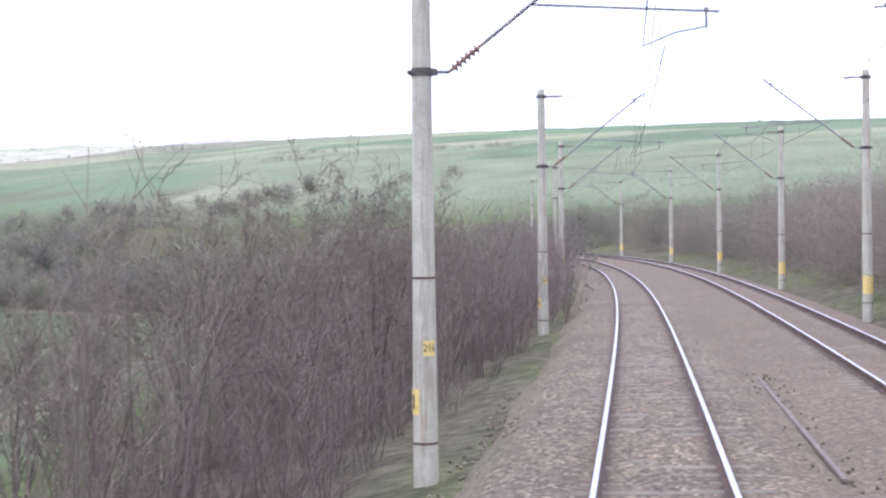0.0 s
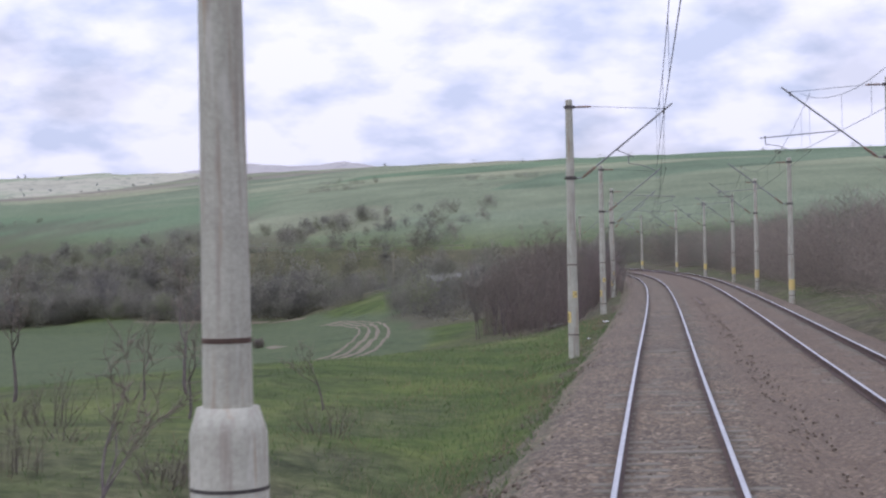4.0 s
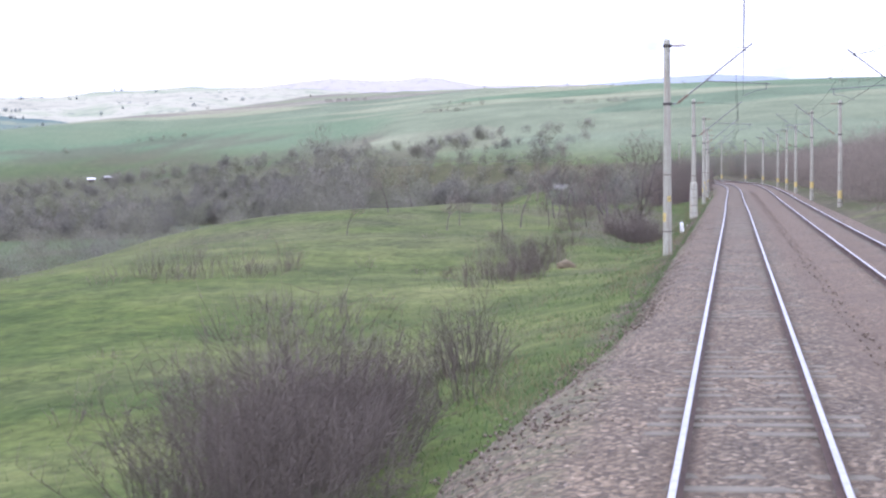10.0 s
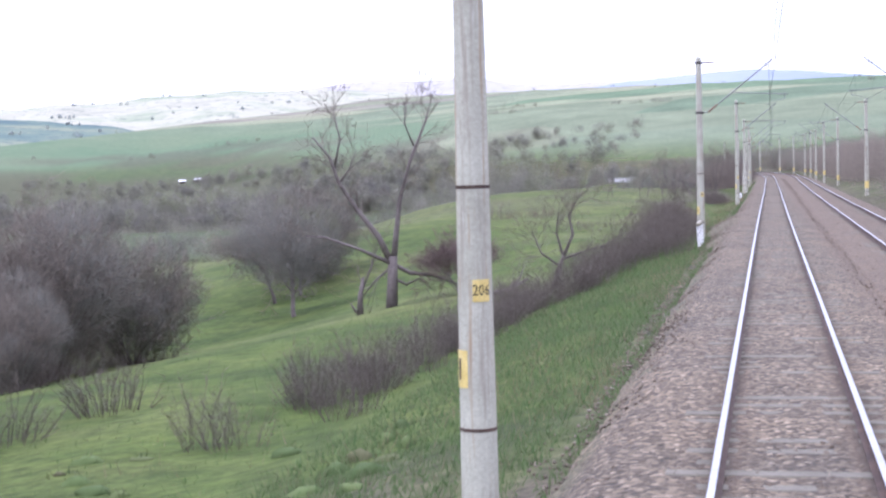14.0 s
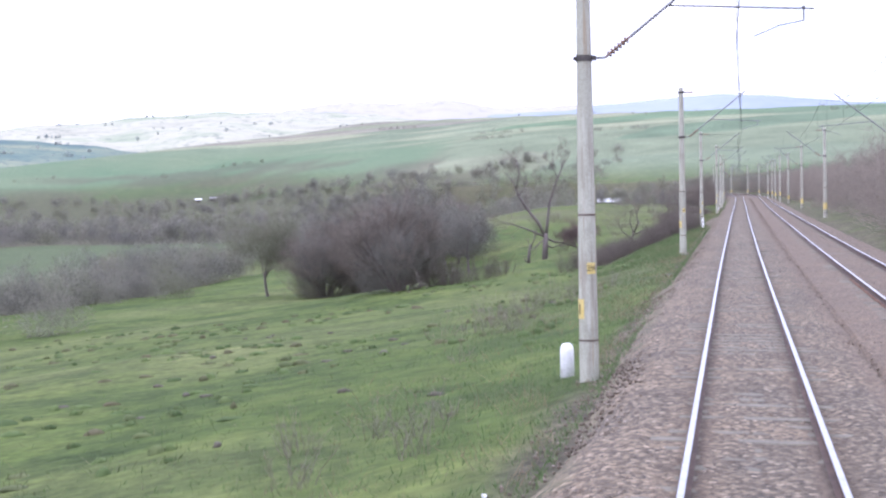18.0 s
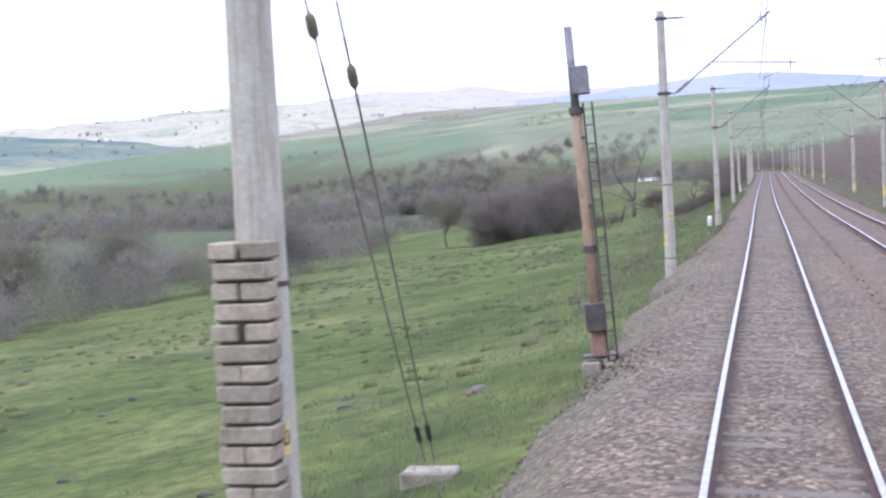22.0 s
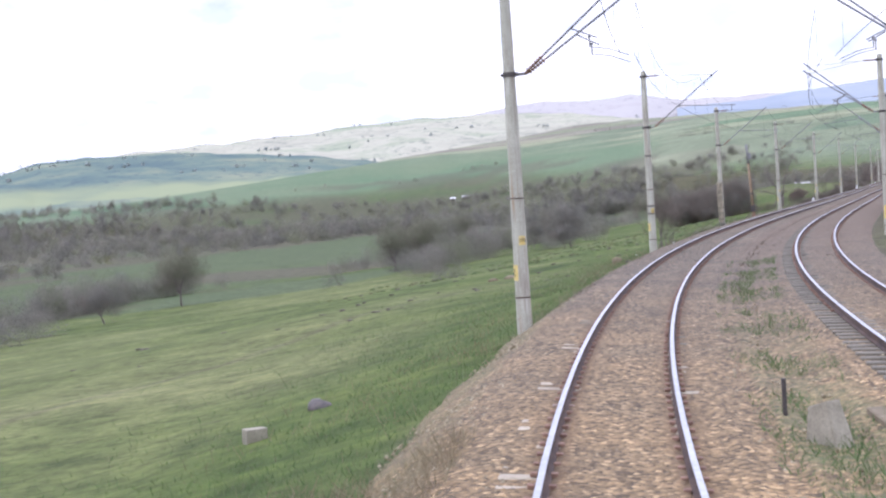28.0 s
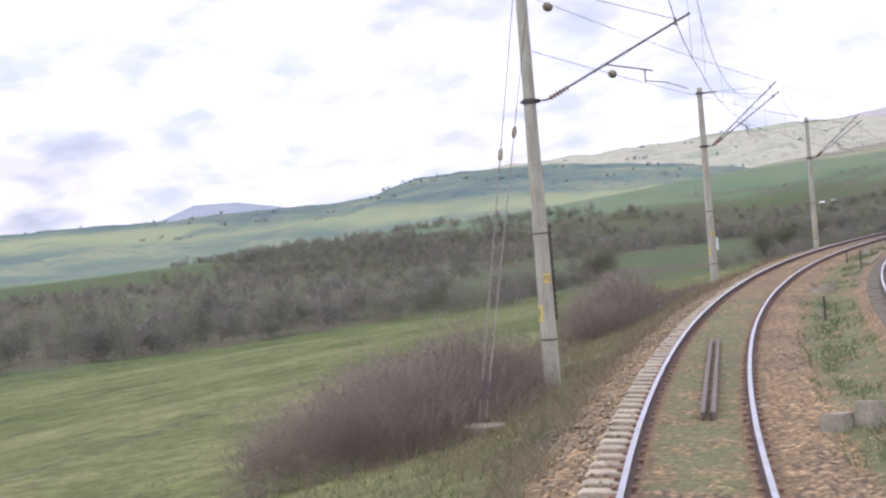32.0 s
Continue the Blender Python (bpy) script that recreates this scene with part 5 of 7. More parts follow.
            v2, f2 = spikes(b0, b0 + w * height * rng.uniform(0.03, 0.1, (m_, 1)), np.full(m_, 0.007))
            v, f = np.concatenate([v, v2]), np.concatenate([f, f2 + len(v)])
        o = new(nm, raw_mesh(nm, v, f, mat, smooth=(nm == "trunk")))
        o.parent = t
    return t


def lobes(r, h, w, low=True, n_l=9):
    """Centres and radii of the clumps of one rounded crown."""
    a = r.uniform(0, 6.28, n_l)
    q = np.sqrt(r.uniform(0, 1, n_l))
    c = np.stack([np.cos(a) * q * w * 0.3, np.sin(a) * q * w * 0.3, h * r.uniform(0.25 if low else 0.42, 0.78, n_l) * (1.05 - 0.45 * q ** 2 * low)], 1)
    if low:
        c[:3, 2] = h * r.uniform(0.12, 0.3, 3)
    return c, w * r.uniform(0.17, 0.27, n_l)


def crown_arrays(r, h, w, k, width, size=1.0, low=True):
    """Corners and normals of a rounded crown of several lobes, each lobe a shell of fine twigs."""
    c, rad = lobes(r, h, w, low)
    i = r.integers(0, len(c), k)
    u = r.normal(0, 1, (k, 3))
    u /= np.linalg.norm(u, axis=1, keepdims=True)
    p = c[i] + u * (rad[i] * r.uniform(0.25, 1.0, k) ** 0.5)[:, None]
    p[:, 2] = np.maximum(p[:, 2], 0.05)
    out = p - np.array([0, 0, h * 0.35])
    out /= np.linalg.norm(out, axis=1, keepdims=True) + 1e-9
    nor = u * 0.55 + out * 0.6 + r.normal(0, 0.12, (k, 3))
    nor /= np.linalg.norm(nor, axis=1, keepdims=True)
    way = u * 0.6 + np.array([0, 0, 0.45]) + r.normal(0, 0.6, (k, 3))
    way /= np.linalg.norm(way, axis=1, keepdims=True)
    side = np.cross(way, nor + r.normal(0, 0.3, (k, 3)))
    side = side / (np.linalg.norm(side, axis=1, keepdims=True) + 1e-9) * r.uniform(0.5, 1.4, (k, 1)) * width
    tip = p + way * r.uniform(0.07, 0.17, (k, 1)) * h * size
    A, B = p - side, p + side
    flip = (np.cross(B - A, tip - A) * nor).sum(1) < 0
    A[flip], B[flip] = B[flip].copy(), A[flip].copy()
    return np.stack([A, B, tip], 1).reshape(-1, 3), np.repeat(nor, 3, 0)


def crown_mesh(name, V, N, T, mat):
    me = raw_mesh(name, V, np.arange(len(V)).reshape(-1, 3), mat, True)
    at = me.attributes.new("tone", "FLOAT", "POINT")
    at.data.foreach_set("value", T.astype(np.float32))
    me.normals_split_custom_set_from_vertices(N.tolist())
    return me


def crowns(name, label, spots, seed, mat, twigs=200, width=0.05, size=1.0):
    """Far bare trees as one joined mass."""
    r = np.random.default_rng(seed)
    V, N, T = [], [], []
    for x, y, z, h, w in spots:
        v, n = crown_arrays(r, h, w, int(1.05 * twigs * min(2.2, max(0.4, h * w / 30))), width * 0.8, size * 0.8)
        V.append(v + np.array([x, y, z]))
        N.append(n)
        T.append(np.full(len(v), r.uniform(0, 1)))
    return tagged(new(name, crown_mesh(name, np.concatenate(V), np.concatenate(N), np.concatenate(T), mat)), label, "trees", kind="stuff")


def fluff(t, seed, h, w, k, width, tone, size=0.8, low=False):
    """Dense outer twigs on a tree."""
    v, n = crown_arrays(np.random.default_rng(seed), h, w, k, width, size, low)
    o = new("outer_crown", crown_mesh("outer_crown", v, n, np.full(len(v), tone), M_CROWN))
    o.parent = t
    return t


def plant(o, s, d, turn=0.0, scale=1.0, sink=0.0):
    o.matrix_world = Matrix.Translation(ground_at(s, d) - Vector((0, 0, sink))) @ Matrix.Rotation(turn, 4, "Z") @ Matrix.Diagonal((scale, scale, scale, 1))
    return o


# trees of the first straight
plant(tree("thin straight bare tree on the meadow brow", 12, 5.6, 0.06, 1, 0.6, 4, (4, 3, 3, 2)), 80, 11.9)
sap = tree("young bare sapling on the meadow", 13, 3.4, 0.05, 1, 0.5, 4, (3, 3, 2, 2))
plant(sap, 66, 6.4)
rng = np.random.default_rng(5)
for i in range(24):
    s_ = float(rng.uniform(44, 104))
    d_ = float(rng.uniform(5.2, 12.5)) if i < 19 else float(rng.uniform(12, 24))
    plant(copy_thing(sap, Matrix.Identity(4)), s_, d_, float(rng.uniform(0, 6)), float(rng.uniform(0.55, 1.35)))
for s_, d_ in ((95.9, 15.8), (99.8, 12.8), (95.2, 12.4), (93.9, 9.6)):
    plant(copy_thing(sap, Matrix.Identity(4)), s_, d_, s_ * 2.3, 0.75 + 0.4 * ((s_ * 7.3) % 1))
plant(tree("old crooked bare tree with low spreading limbs", 14, 4.6, 0.09, 2, 0.8, 5, (3, 3, 3, 2, 2), lean=0.3), 75, 9.0)
# trees of the hollow
def limb_tree(label, limbs, seed, twig=None, group="bare trees by the line"):
    """A tree drawn limb by limb: (points, radius at the foot, at the tip, side shoots); shoots grow on the outer part of each limb."""
    r = np.random.default_rng(seed)
    t = thing("tree", label, "tree", group)
    g, out = Geo(), []
    for pts, r0, r1, shoots in limbs:
        P = [Vector((x, float(r.normal(0, 0.1)), z)) for x, z in pts]
        rad = [r0 + (r1 - r0) * k / (len(P) - 1) for k in range(len(P))]
        g.tube(P, rad, 8)
        for _ in range(shoots):
            u = float(r.uniform(0.35, 1.0)) * (len(P) - 1)
            k = min(int(u), len(P) - 2)
            q = P[k].lerp(P[k + 1], u - k)
            w = (P[k + 1] - P[k]).normalized()
            side = Vector(r.normal(0, 1, 3))
            side = (side - w * side.dot(w)).normalized()
            grow(r, q, (w * 0.75 + side * 0.6).normalized(), float(r.uniform(0.5, 1.1)), max(0.35 * (rad[k] + (rad[k + 1] - rad[k]) * (u - k)), 0.012), 2, 4, out, 0.6, (0, 0, 3, 3, 2), 0.03)
    part("trunk", g, M_BARK, t, smooth=True)
    A = [np.array([tuple(o[i]) for o in out]) for i in (0, 1)]
    B = [np.array([o[i] for o in out]) for i in (2, 3)]
    v, f = prisms(A[0], A[1], np.maximum(B[0], 0.007), np.maximum(B[1], 0.005), 3)
    o = new("crown", raw_mesh("crown", v, f, twig or M_TWIG))
    o.parent = t
    return t


plant(limb_tree("slender bare tree with several pale brown stems by the gully", [
    ([(-0.1, -0.3), (-0.1, 2.0), (-0.2, 4.8), (-0.5, 6.7)], 0.036, 0.01, 22),
    ([(0.1, -0.3), (0.0, 2.0), (0.6, 3.3), (1.0, 3.6), (1.9, 3.9)], 0.042, 0.012, 16),
    ([(0.05, 1.9), (0.15, 4.2), (0.4, 5.5), (0.75, 6.4)], 0.036, 0.01, 20),
    ([(-0.1, 2.6), (-0.35, 4.4), (-0.7, 5.7)], 0.03, 0.01, 16),
    ([(0.55, 3.2), (0.85, 4.5), (1.1, 5.6), (1.6, 6.2)], 0.03, 0.01, 16),
    ([(-0.2, -0.2), (-0.25, 1.2), (-0.2, 2.3)], 0.026, 0.01, 4), ([(0.2, -0.2), (0.22, 1.3), (0.3, 2.5)], 0.026, 0.01, 4), ([(0.32, -0.2), (0.4, 1.0), (0.35, 2.0)], 0.03, 0.012, 4)], 45), 91.2, 5.7, 0.15, 0.86)
big = limb_tree("large bare tree forking into two long crooked limbs in the hollow", [
    ([(0, -0.3), (0.08, 1.2), (0.12, 2.3)], 0.28, 0.2, 0),
    ([(0.0, 2.1), (-0.5, 3.2), (-1.35, 4.3), (-2.2, 5.6), (-2.6, 6.8), (-3.3, 7.7)], 0.16, 0.03, 22),
    ([(-2.4, 6.2), (-2.1, 7.6), (-2.4, 9.0)], 0.06, 0.02, 14),
    ([(-2.2, 5.6), (-1.7, 6.3), (-1.4, 7.1)], 0.05, 0.015, 8),
    ([(0.16, 2.1), (0.3, 3.3), (0.5, 4.8), (1.0, 6.5), (1.75, 8.3), (2.1, 9.5)], 0.15, 0.025, 20),
    ([(1.2, 7.2), (0.8, 8.2), (0.9, 9.2)], 0.05, 0.015, 10),
    ([(0.15, 1.9), (0.9, 1.5), (1.8, 1.4), (2.9, 1.0), (3.6, 0.8)], 0.11, 0.03, 12),
    ([(0.1, 1.3), (0.7, 1.0), (1.3, 1.25), (1.9, 0.7)], 0.08, 0.02, 8),
    ([(0.0, 2.0), (-1.3, 2.6), (-2.9, 3.2), (-3.8, 3.3)], 0.1, 0.025, 12),
    ([(-0.1, 1.7), (-0.7, 1.2), (-1.3, 0.5)], 0.06, 0.02, 4)], 41)
plant(big, 184.3, 16.9, 0.2)
plant(limb_tree("broken twin stump of an old tree beside a forked tree", [([(0, -0.3), (0.05, 0.9), (0.2, 1.7)], 0.17, 0.06, 3), ([(-0.15, 0.1), (-0.4, 0.5)], 0.07, 0.03, 0), ([(0.1, 1.0), (0.6, 2.2), (0.9, 3.4)], 0.05, 0.015, 12)], 42), 184.6, 18.3, 0.2)
plant(limb_tree("half-dead leaning tree with a split pale trunk", [([(0, -0.3), (0.25, 0.8), (0.5, 1.5)], 0.15, 0.1, 0), ([(0.5, 1.5), (0.9, 2.4), (0.75, 3.2), (1.3, 4.2)], 0.09, 0.02, 16), ([(0.4, 1.3), (1.3, 1.6), (2.4, 1.9), (3.2, 2.4)], 0.07, 0.02, 14),
                 ([(0.3, 1.0), (-0.5, 1.6), (-0.9, 2.6)], 0.06, 0.02, 14), ([(0.45, 1.5), (0.2, 2.5), (0.3, 3.6)], 0.06, 0.015, 14), ([(0.35, 1.1), (0.5, 0.3)], 0.05, 0.03, 0)], 43), 183.9, 9.6, 0.2)
fallen = limb_tree("fallen dark trunk lying along the ditch in the hollow", [([(0, 0.05), (1.2, 0.12), (2.6, 0.2), (4.0, 0.55)], 0.14, 0.07, 2), ([(2.6, 0.2), (3.3, 0.7), (3.7, 1.2)], 0.06, 0.02, 6)], 44)
plant(fallen, 188.5, 12.3, 1.1)
orchard = tree("low wide bare fruit tree on the pasture", 22, 5.6, 0.16, 1, 0.95, 5, (6, 4, 3, 3, 2), droop=0.05, fuzz=2.0)
fluff(orchard, 3, 5.2, 6.6, 9000, 0.011, 0.1, 0.6)
plant(orchard, 169, 26.4, 0, 1.2)
plant(copy_thing(orchard, Matrix.Identity(4)), 160, 30.5, 2.0, 1.1)
dense = tree("dense bare bushy tree on the pasture slope", 24, 6.0, 0.07, 12, 0.75, 3, (6, 5, 3), lean=0.42, fuzz=3.2)
fluff(dense, 5, 6.0, 6.0, 10000, 0.010, 0.15, 0.6, low=True)
plant(dense, 222.6, 21.6, 0, 1.32)
SKIRT = [(222, 19.5, 2.6, 4.5), (224, 17.6, 2.0, 3.2), (223, 18.6, 2.4, 3.6), (225, 20.5, 1.6, 3.0), (221, 16.4, 1.7, 3.0), (217, 15.6, 1.9, 3.0)]
round_tree = tree("rounded dense bare tree standing alone on the slope", 25, 7.6, 0.19, 1, 0.85, 5, (7, 4, 4, 2, 2), fuzz=2.2)
fluff(round_tree, 4, 7.8, 8.0, 12000, 0.013, 0.28, 0.5)
plant(round_tree, 188.8, 40.9)
plant(copy_thing(round_tree, Matrix.Identity(4)), 158, 29.5, 2.0, 0.8)
plant(copy_thing(orchard, Matrix.Identity(4)), 260, 41.5, 2.0, 0.7)
plant(copy_thing(orchard, Matrix.Identity(4)), 251, 42.6, 1.0, 1.3)
for s_, d_, sc in ((188, 32, 1.45), (193, 29.5, 1.5), (184, 29.5, 1.2), (198, 29, 0.95), (203, 25.5, 0.7), (152, 31, 1.3), (195, 34, 1.3)):
    plant(copy_thing(dense, Matrix.Identity(4)), s_, d_, s_ * 1.3, sc)
    SKIRT += [(s_ + 1, d_ - 0.5, 3.2 * sc, 5.0 * sc), (s_ - 1.5, d_ + 1, 2.6 * sc, 4.5 * sc)]
for s_, d_, sc in ((150, 30, 0.9), (270, 60, 1.0), (255, 70, 1.0), (236, 66, 1.1), (215, 58, 0.9), (300, 84, 1.0), (330, 78, 0.8)):
    plant(copy_thing(orchard if sc < 0.95 else round_tree, Matrix.Identity(4)), s_, d_, s_ * 2.1, sc)
shrub_tree = tree("small many-stemmed bare shrub beside the cess", 26, 3.3, 0.021, 6, 0.4, 4, (3, 3, 3, 2), lean=0.13, fuzz=0.7)
plant(shrub_tree, 400.8, 3.5, 0, 1.05)
plant(copy_thing(shrub_tree, Matrix.Identity(4)), 399.6, 3.2, 2, 0.85)

# ---------------------------------------------------------------- thickets and hedges
rng = np.random.default_rng(7)


def band(n, s0, s1, dfun, jitter, h, w):
    out = []
    for _ in range(n):
        s_ = float(rng.uniform(s0, s1))
        out.append((s_, dfun(s_) + float(rng.uniform(*jitter)), float(rng.uniform(*h)), float(rng.uniform(*w))))
    return out


th = [(s_, d_, h_, w_) for s_, d_, h_, w_ in band(215, -95, 1, lambda s: 3.3 + 0.055 * max(0.0, s + 32), (0, 11), (2.6, 6.0), (1.5, 2.7)) if d_ < 10.6 - max(0, (s_ + 10)) * 0.3]
scatter_bushes("thicket", "dense purple-brown leafless thicket beside the line", "bushes", th[::2], M_TWIG_PURPLE, 71, 17, 10, 0.016, 0.95)
scatter_bushes("thicket_undergrowth", "grey-brown leafless brush among the thicket trees", "bushes", th[1::2], M_TWIG, 73, 14, 10, 0.015, 0.92)
under_ = [b for b in band(120, -60, 0, lambda s: 3.5 + 0.055 * max(0.0, s + 32), (0, 7), (0.7, 1.9), (1.2, 2.2)) if b[1] < 10.4 - max(0, (b[0] + 10)) * 0.3]
scatter_bushes("brambles", "low tangled brambles at the foot of the thicket", "bushes", under_, M_TWIG_PURPLE, 79, 30, 11, 0.009, 0.3)
slim = tree("tall slender bare tree with a dark stem in the thicket", 17, 6.0, 0.05, 2, 0.45, 4, (5, 4, 3, 2), lean=0.12, fuzz=1.6, group="thicket trees")
plant(slim, -4.5, 10.4, 0, 0.8)
for s_, d_, sc in ((-3, 8.8, 0.85), (-9, 9.9, 0.9), (-16, 9.4, 0.95), (-6, 7.4, 1.0), (-13, 7.0, 1.05), (-26, 9, 1.0), (-18, 6.2, 1.05), (-28, 7.4, 1.1), (-38, 10, 1.1), (-48, 8, 1.1)):
    plant(copy_thing(slim, Matrix.Identity(4)), s_, d_, s_ * 1.7, sc)
hd_ = band(58, 152, 222, lambda s: 4.0 + (s - 118) * 0.048, (-0.5, 1.6), (1.3, 2.1), (1.6, 2.6))
hd_ += band(34, 197, 225, lambda s: 7.4 + (s - 197) * 0.09, (-0.5, 1.2), (1.2, 2.0), (1.6, 2.4))
hd_ += band(20, 172, 199, lambda s: 4.5 + (s - 170) * 0.06, (-0.3, 1.5), (1.7, 2.9), (1.7, 2.4))
hd_ += band(7, 174, 189, lambda s: 3.9, (0, 0.9), (1.9, 2.6), (1.4, 1.9))
hd_ += [(166, 5.4, 3.0, 3.4), (163, 6.3, 3.0, 3.4), (165, 6.8, 2.8, 3.4), (168, 5.0, 2.4, 2.8), (164, 5.2, 2.6, 3.0), (160, 6.0, 2.3, 3.0), (163, 5.2, 2.0, 2.6), (158, 4.6, 1.6, 2.2), (168, 4.4, 1.9, 2.4), (174, 4.2, 1.8, 2.0)]
scatter_bushes("hedge", "low dark purple-grey hedge of leafless shrubs", "hedge", hd_, M_TWIG_DARK, 72, 40, 9, 0.009, 0.45)
red = tree("round reddish leafless bush in the hollow", 31, 3.5, 0.04, 9, 0.6, 4, (4, 4, 3, 3), twig=M_TWIG_RED, lean=0.5, group="", fuzz=2.5)
red.name, red["category"] = "red_bush", "bush"
plant(red, 183.8, 13.6, 0, 0.95)
scatter_bushes("gully_scrub", "dark scrub and brambles in the gully", "bushes", [(s_ + i * 0.5, d_ + 0.35 * (i % 3 - 1), 1.0 + 0.25 * (i % 3), 1.1) for s_, d_ in ((122.7, 8.2), (120.8, 8.2), (118.1, 8.3), (113.9, 8.5), (124.2, 9.2), (126.2, 8.0), (109.4, 8.1), (113.8, 9.9), (95.4, 9.5), (94.8, 6.3)) for i in range(3)] + band(30, 76, 100, lambda s: 5.4, (-0.8, 1.5), (0.7, 1.9), (1.2, 2.0)) + band(34, 52, 90, lambda s: 6.2, (0, 7), (0.5, 1.5), (1.0, 2.0)) + [(92, 6.6, 2.2, 2.2), (94, 5.6, 2.4, 1.8)] + band(14, 104, 128, lambda s: 6, (0, 7), (0.3, 0.8), (0.6, 1.3)), M_TWIG_DARK, 74, 40, 8, 0.009, 0.4)
scatter_bushes("bush_skirt", "tangled lower shoots round the slope trees", "bushes", SKIRT, M_TWIG_DARK, 78, 40, 10, 0.014, 0.35)
scatter_bushes("pasture_scrub", "thin grey shrubs scattered over the pasture", "bushes",
               band(20, 98, 160, lambda s: 9, (0, 26), (0.4, 1.0), (0.9, 2.0)) + band(20, 119, 127, lambda s: 18.5, (0, 7), (1.0, 2.0), (1.2, 2.4)) + band(14, 134, 142, lambda s: 11.5, (0, 3.4), (0.7, 1.4), (1.0, 2.0)) + band(14, 118, 130, lambda s: 6.8, (0, 2.8), (0.9, 1.8), (1.0, 1.8)) + band(16, 74, 86, lambda s: 8, (0, 12), (0.8, 1.8), (0.8, 1.6)) + band(16, 108, 124, lambda s: 8, (0, 4), (0.6, 1.4), (0.9, 1.8)) + [(160, 17, 1.8, 2.2), (159, 16.4, 1.6, 2.0), (268, 9.8, 1.0, 2.0), (268.5, 8.6, 1.2, 2.2), (270.4, 7.6, 1.3, 2.2), (270, 6.8, 1.3, 2.2), (266, 8.2, 1.2, 2.2)] + band(24, 255, 345, lambda s: 4.4, (0, 4), (0.5, 1.3), (0.8, 1.7)) + [(259, 7.4, 1.6, 2.6), (261.5, 8.0, 1.5, 2.6), (256, 6.6, 1.5, 2.4), (263, 9, 1.3, 2.2), (318.5, 42.7, 2.0, 4.0), (319.5, 44.5, 1.8, 3.4)] + band(16, 366, 380, lambda s: 4.3, (-0.3, 2.0), (0.6, 1.4), (0.9, 1.5)) + band(10, 322, 345, lambda s: 4.2, (0, 1.4), (0.8, 1.6), (1.0, 1.8)), M_TWIG, 75, 26, 7, 0.008, 0.5)
dry_ = band(16, 507, 517.5, lambda s: 3.4 + (517 - s) * 0.16, (0, 1.3), (1.1, 1.7), (1.4, 2.0)) + band(24, 479, 500, lambda s: 4.4, (0, 1.5), (1.1, 2.0), (1.5, 2.4)) + band(16, 506, 522, lambda s: 4.2, (0, 3.0), (0.7, 1.3), (1.2, 2.0)) + band(42, 508.5, 519, lambda s: 4.4, (0, 4.0), (1.4, 2.3), (1.8, 2.6)) + band(12, 488, 496.5, lambda s: 3.9, (0, 2.8), (1.7, 2.4), (2.0, 2.8)) + band(24, 466, 481, lambda s: 4.2, (0, 5), (0.5, 1.2), (0.8, 1.6)) + band(14, 470, 478, lambda s: 4.0, (0, 2), (0.4, 0.9), (0.8, 1.3))
scatter_bushes("dry_bushes", "dry straw-brown leafless bushes along the curve", "bushes", dry_, M_TWIG_DRY, 76, 40, 11, 0.008, 0.05)
rt = [(s_, d_ - gap(s_) - 4.6, h_, w_) for s_, d_, h_, w_ in band(220, -150, 60, lambda s: 0, (-11, 0), (2.8, 6.4), (1.8, 3.4)) + band(230, 60, 400, lambda s: 0, (-12, 0), (4.0, 7.6), (2.2, 3.8))]
rt += [(s_, d_ - gap(s_) - 10, h_, w_) for s_, d_, h_, w_ in band(70, 120, 400, lambda s: 0, (-16, 0), (4.5, 7.0), (3, 4.4))]
LINE_SCRUB = [(s_, d_, h_, w_) for s_, d_, h_, w_ in rt]


def woods(name, label, spots, seed, mat, twigs=250, width=0.035, size=1.0):
    """Far scrub: fine twigs fanning up through uneven crowns that reach the ground, one joined mass."""
    r = np.random.default_rng(seed)
    V = []
    for x, y, z, h, w in spots:
        k = int(twigs * min(2.0, max(0.4, h * w / 25)))
        lobe = r.normal(0, 1, (5, 2)) * w * 0.2
        tall = r.uniform(0.7, 1.0, 5)
        i = r.integers(0, 5, k)
        off = r.normal(0, 1, (k, 2)) * w * 0.15
        rho = np.sqrt((off ** 2).sum(1)) / (w * 0.3)
        p = np.empty((k, 3))
        p[:, :2] = lobe[i] + off
        p[:, 2] = r.uniform(0, 0.9, k) ** 0.8 * h * tall[i] * np.clip(1.05 - 0.4 * rho ** 2, 0.15, 1)
        way = np.concatenate([off / (w * 0.25), np.full((k, 1), 0.6)], 1) + r.normal(0, 0.7, (k, 3))
        way /= np.linalg.norm(way, axis=1, keepdims=True)
        side = np.cross(way, r.normal(0, 1, (k, 3)))
        side = side / (np.linalg.norm(side, axis=1, keepdims=True) + 1e-9) * r.uniform(0.5, 1.4, (k, 1)) * width
        tip = p + way * r.uniform(0.1, 0.26, (k, 1)) * h * size
        V.append(np.stack([p - side, p + side, tip], 1).reshape(-1, 3) + np.array([x, y, z]))
    V = np.concatenate(V)
    o = new(name, raw_mesh(name, V, np.arange(len(V)).reshape(-1, 3), mat))
    return tagged(o, label, "trees", kind="stuff")


def spots_sd(n, pick, seed, h, w, gaps=True):
    r = np.random.default_rng(seed)
    s_, d_ = pick(r, n)
    x, y, z = ground_many(s_, d_)
    keep = (value_noise(x / 45, y / 45, 83, 2) > (-0.25 if gaps else -9)) & ~first_field(s_, d_) & ~crop_field(s_, d_, x, y)
    return [(float(a), float(b), float(c), float(h[0] + (h[1] - h[0]) * 1.25 * r.uniform(0, 1) ** 1.5), float(r.uniform(*w))) for a, b, c, k in zip(x, y, z, keep) if k]


def hedge_line(r, n):
    s_ = r.uniform(120, 300, n)
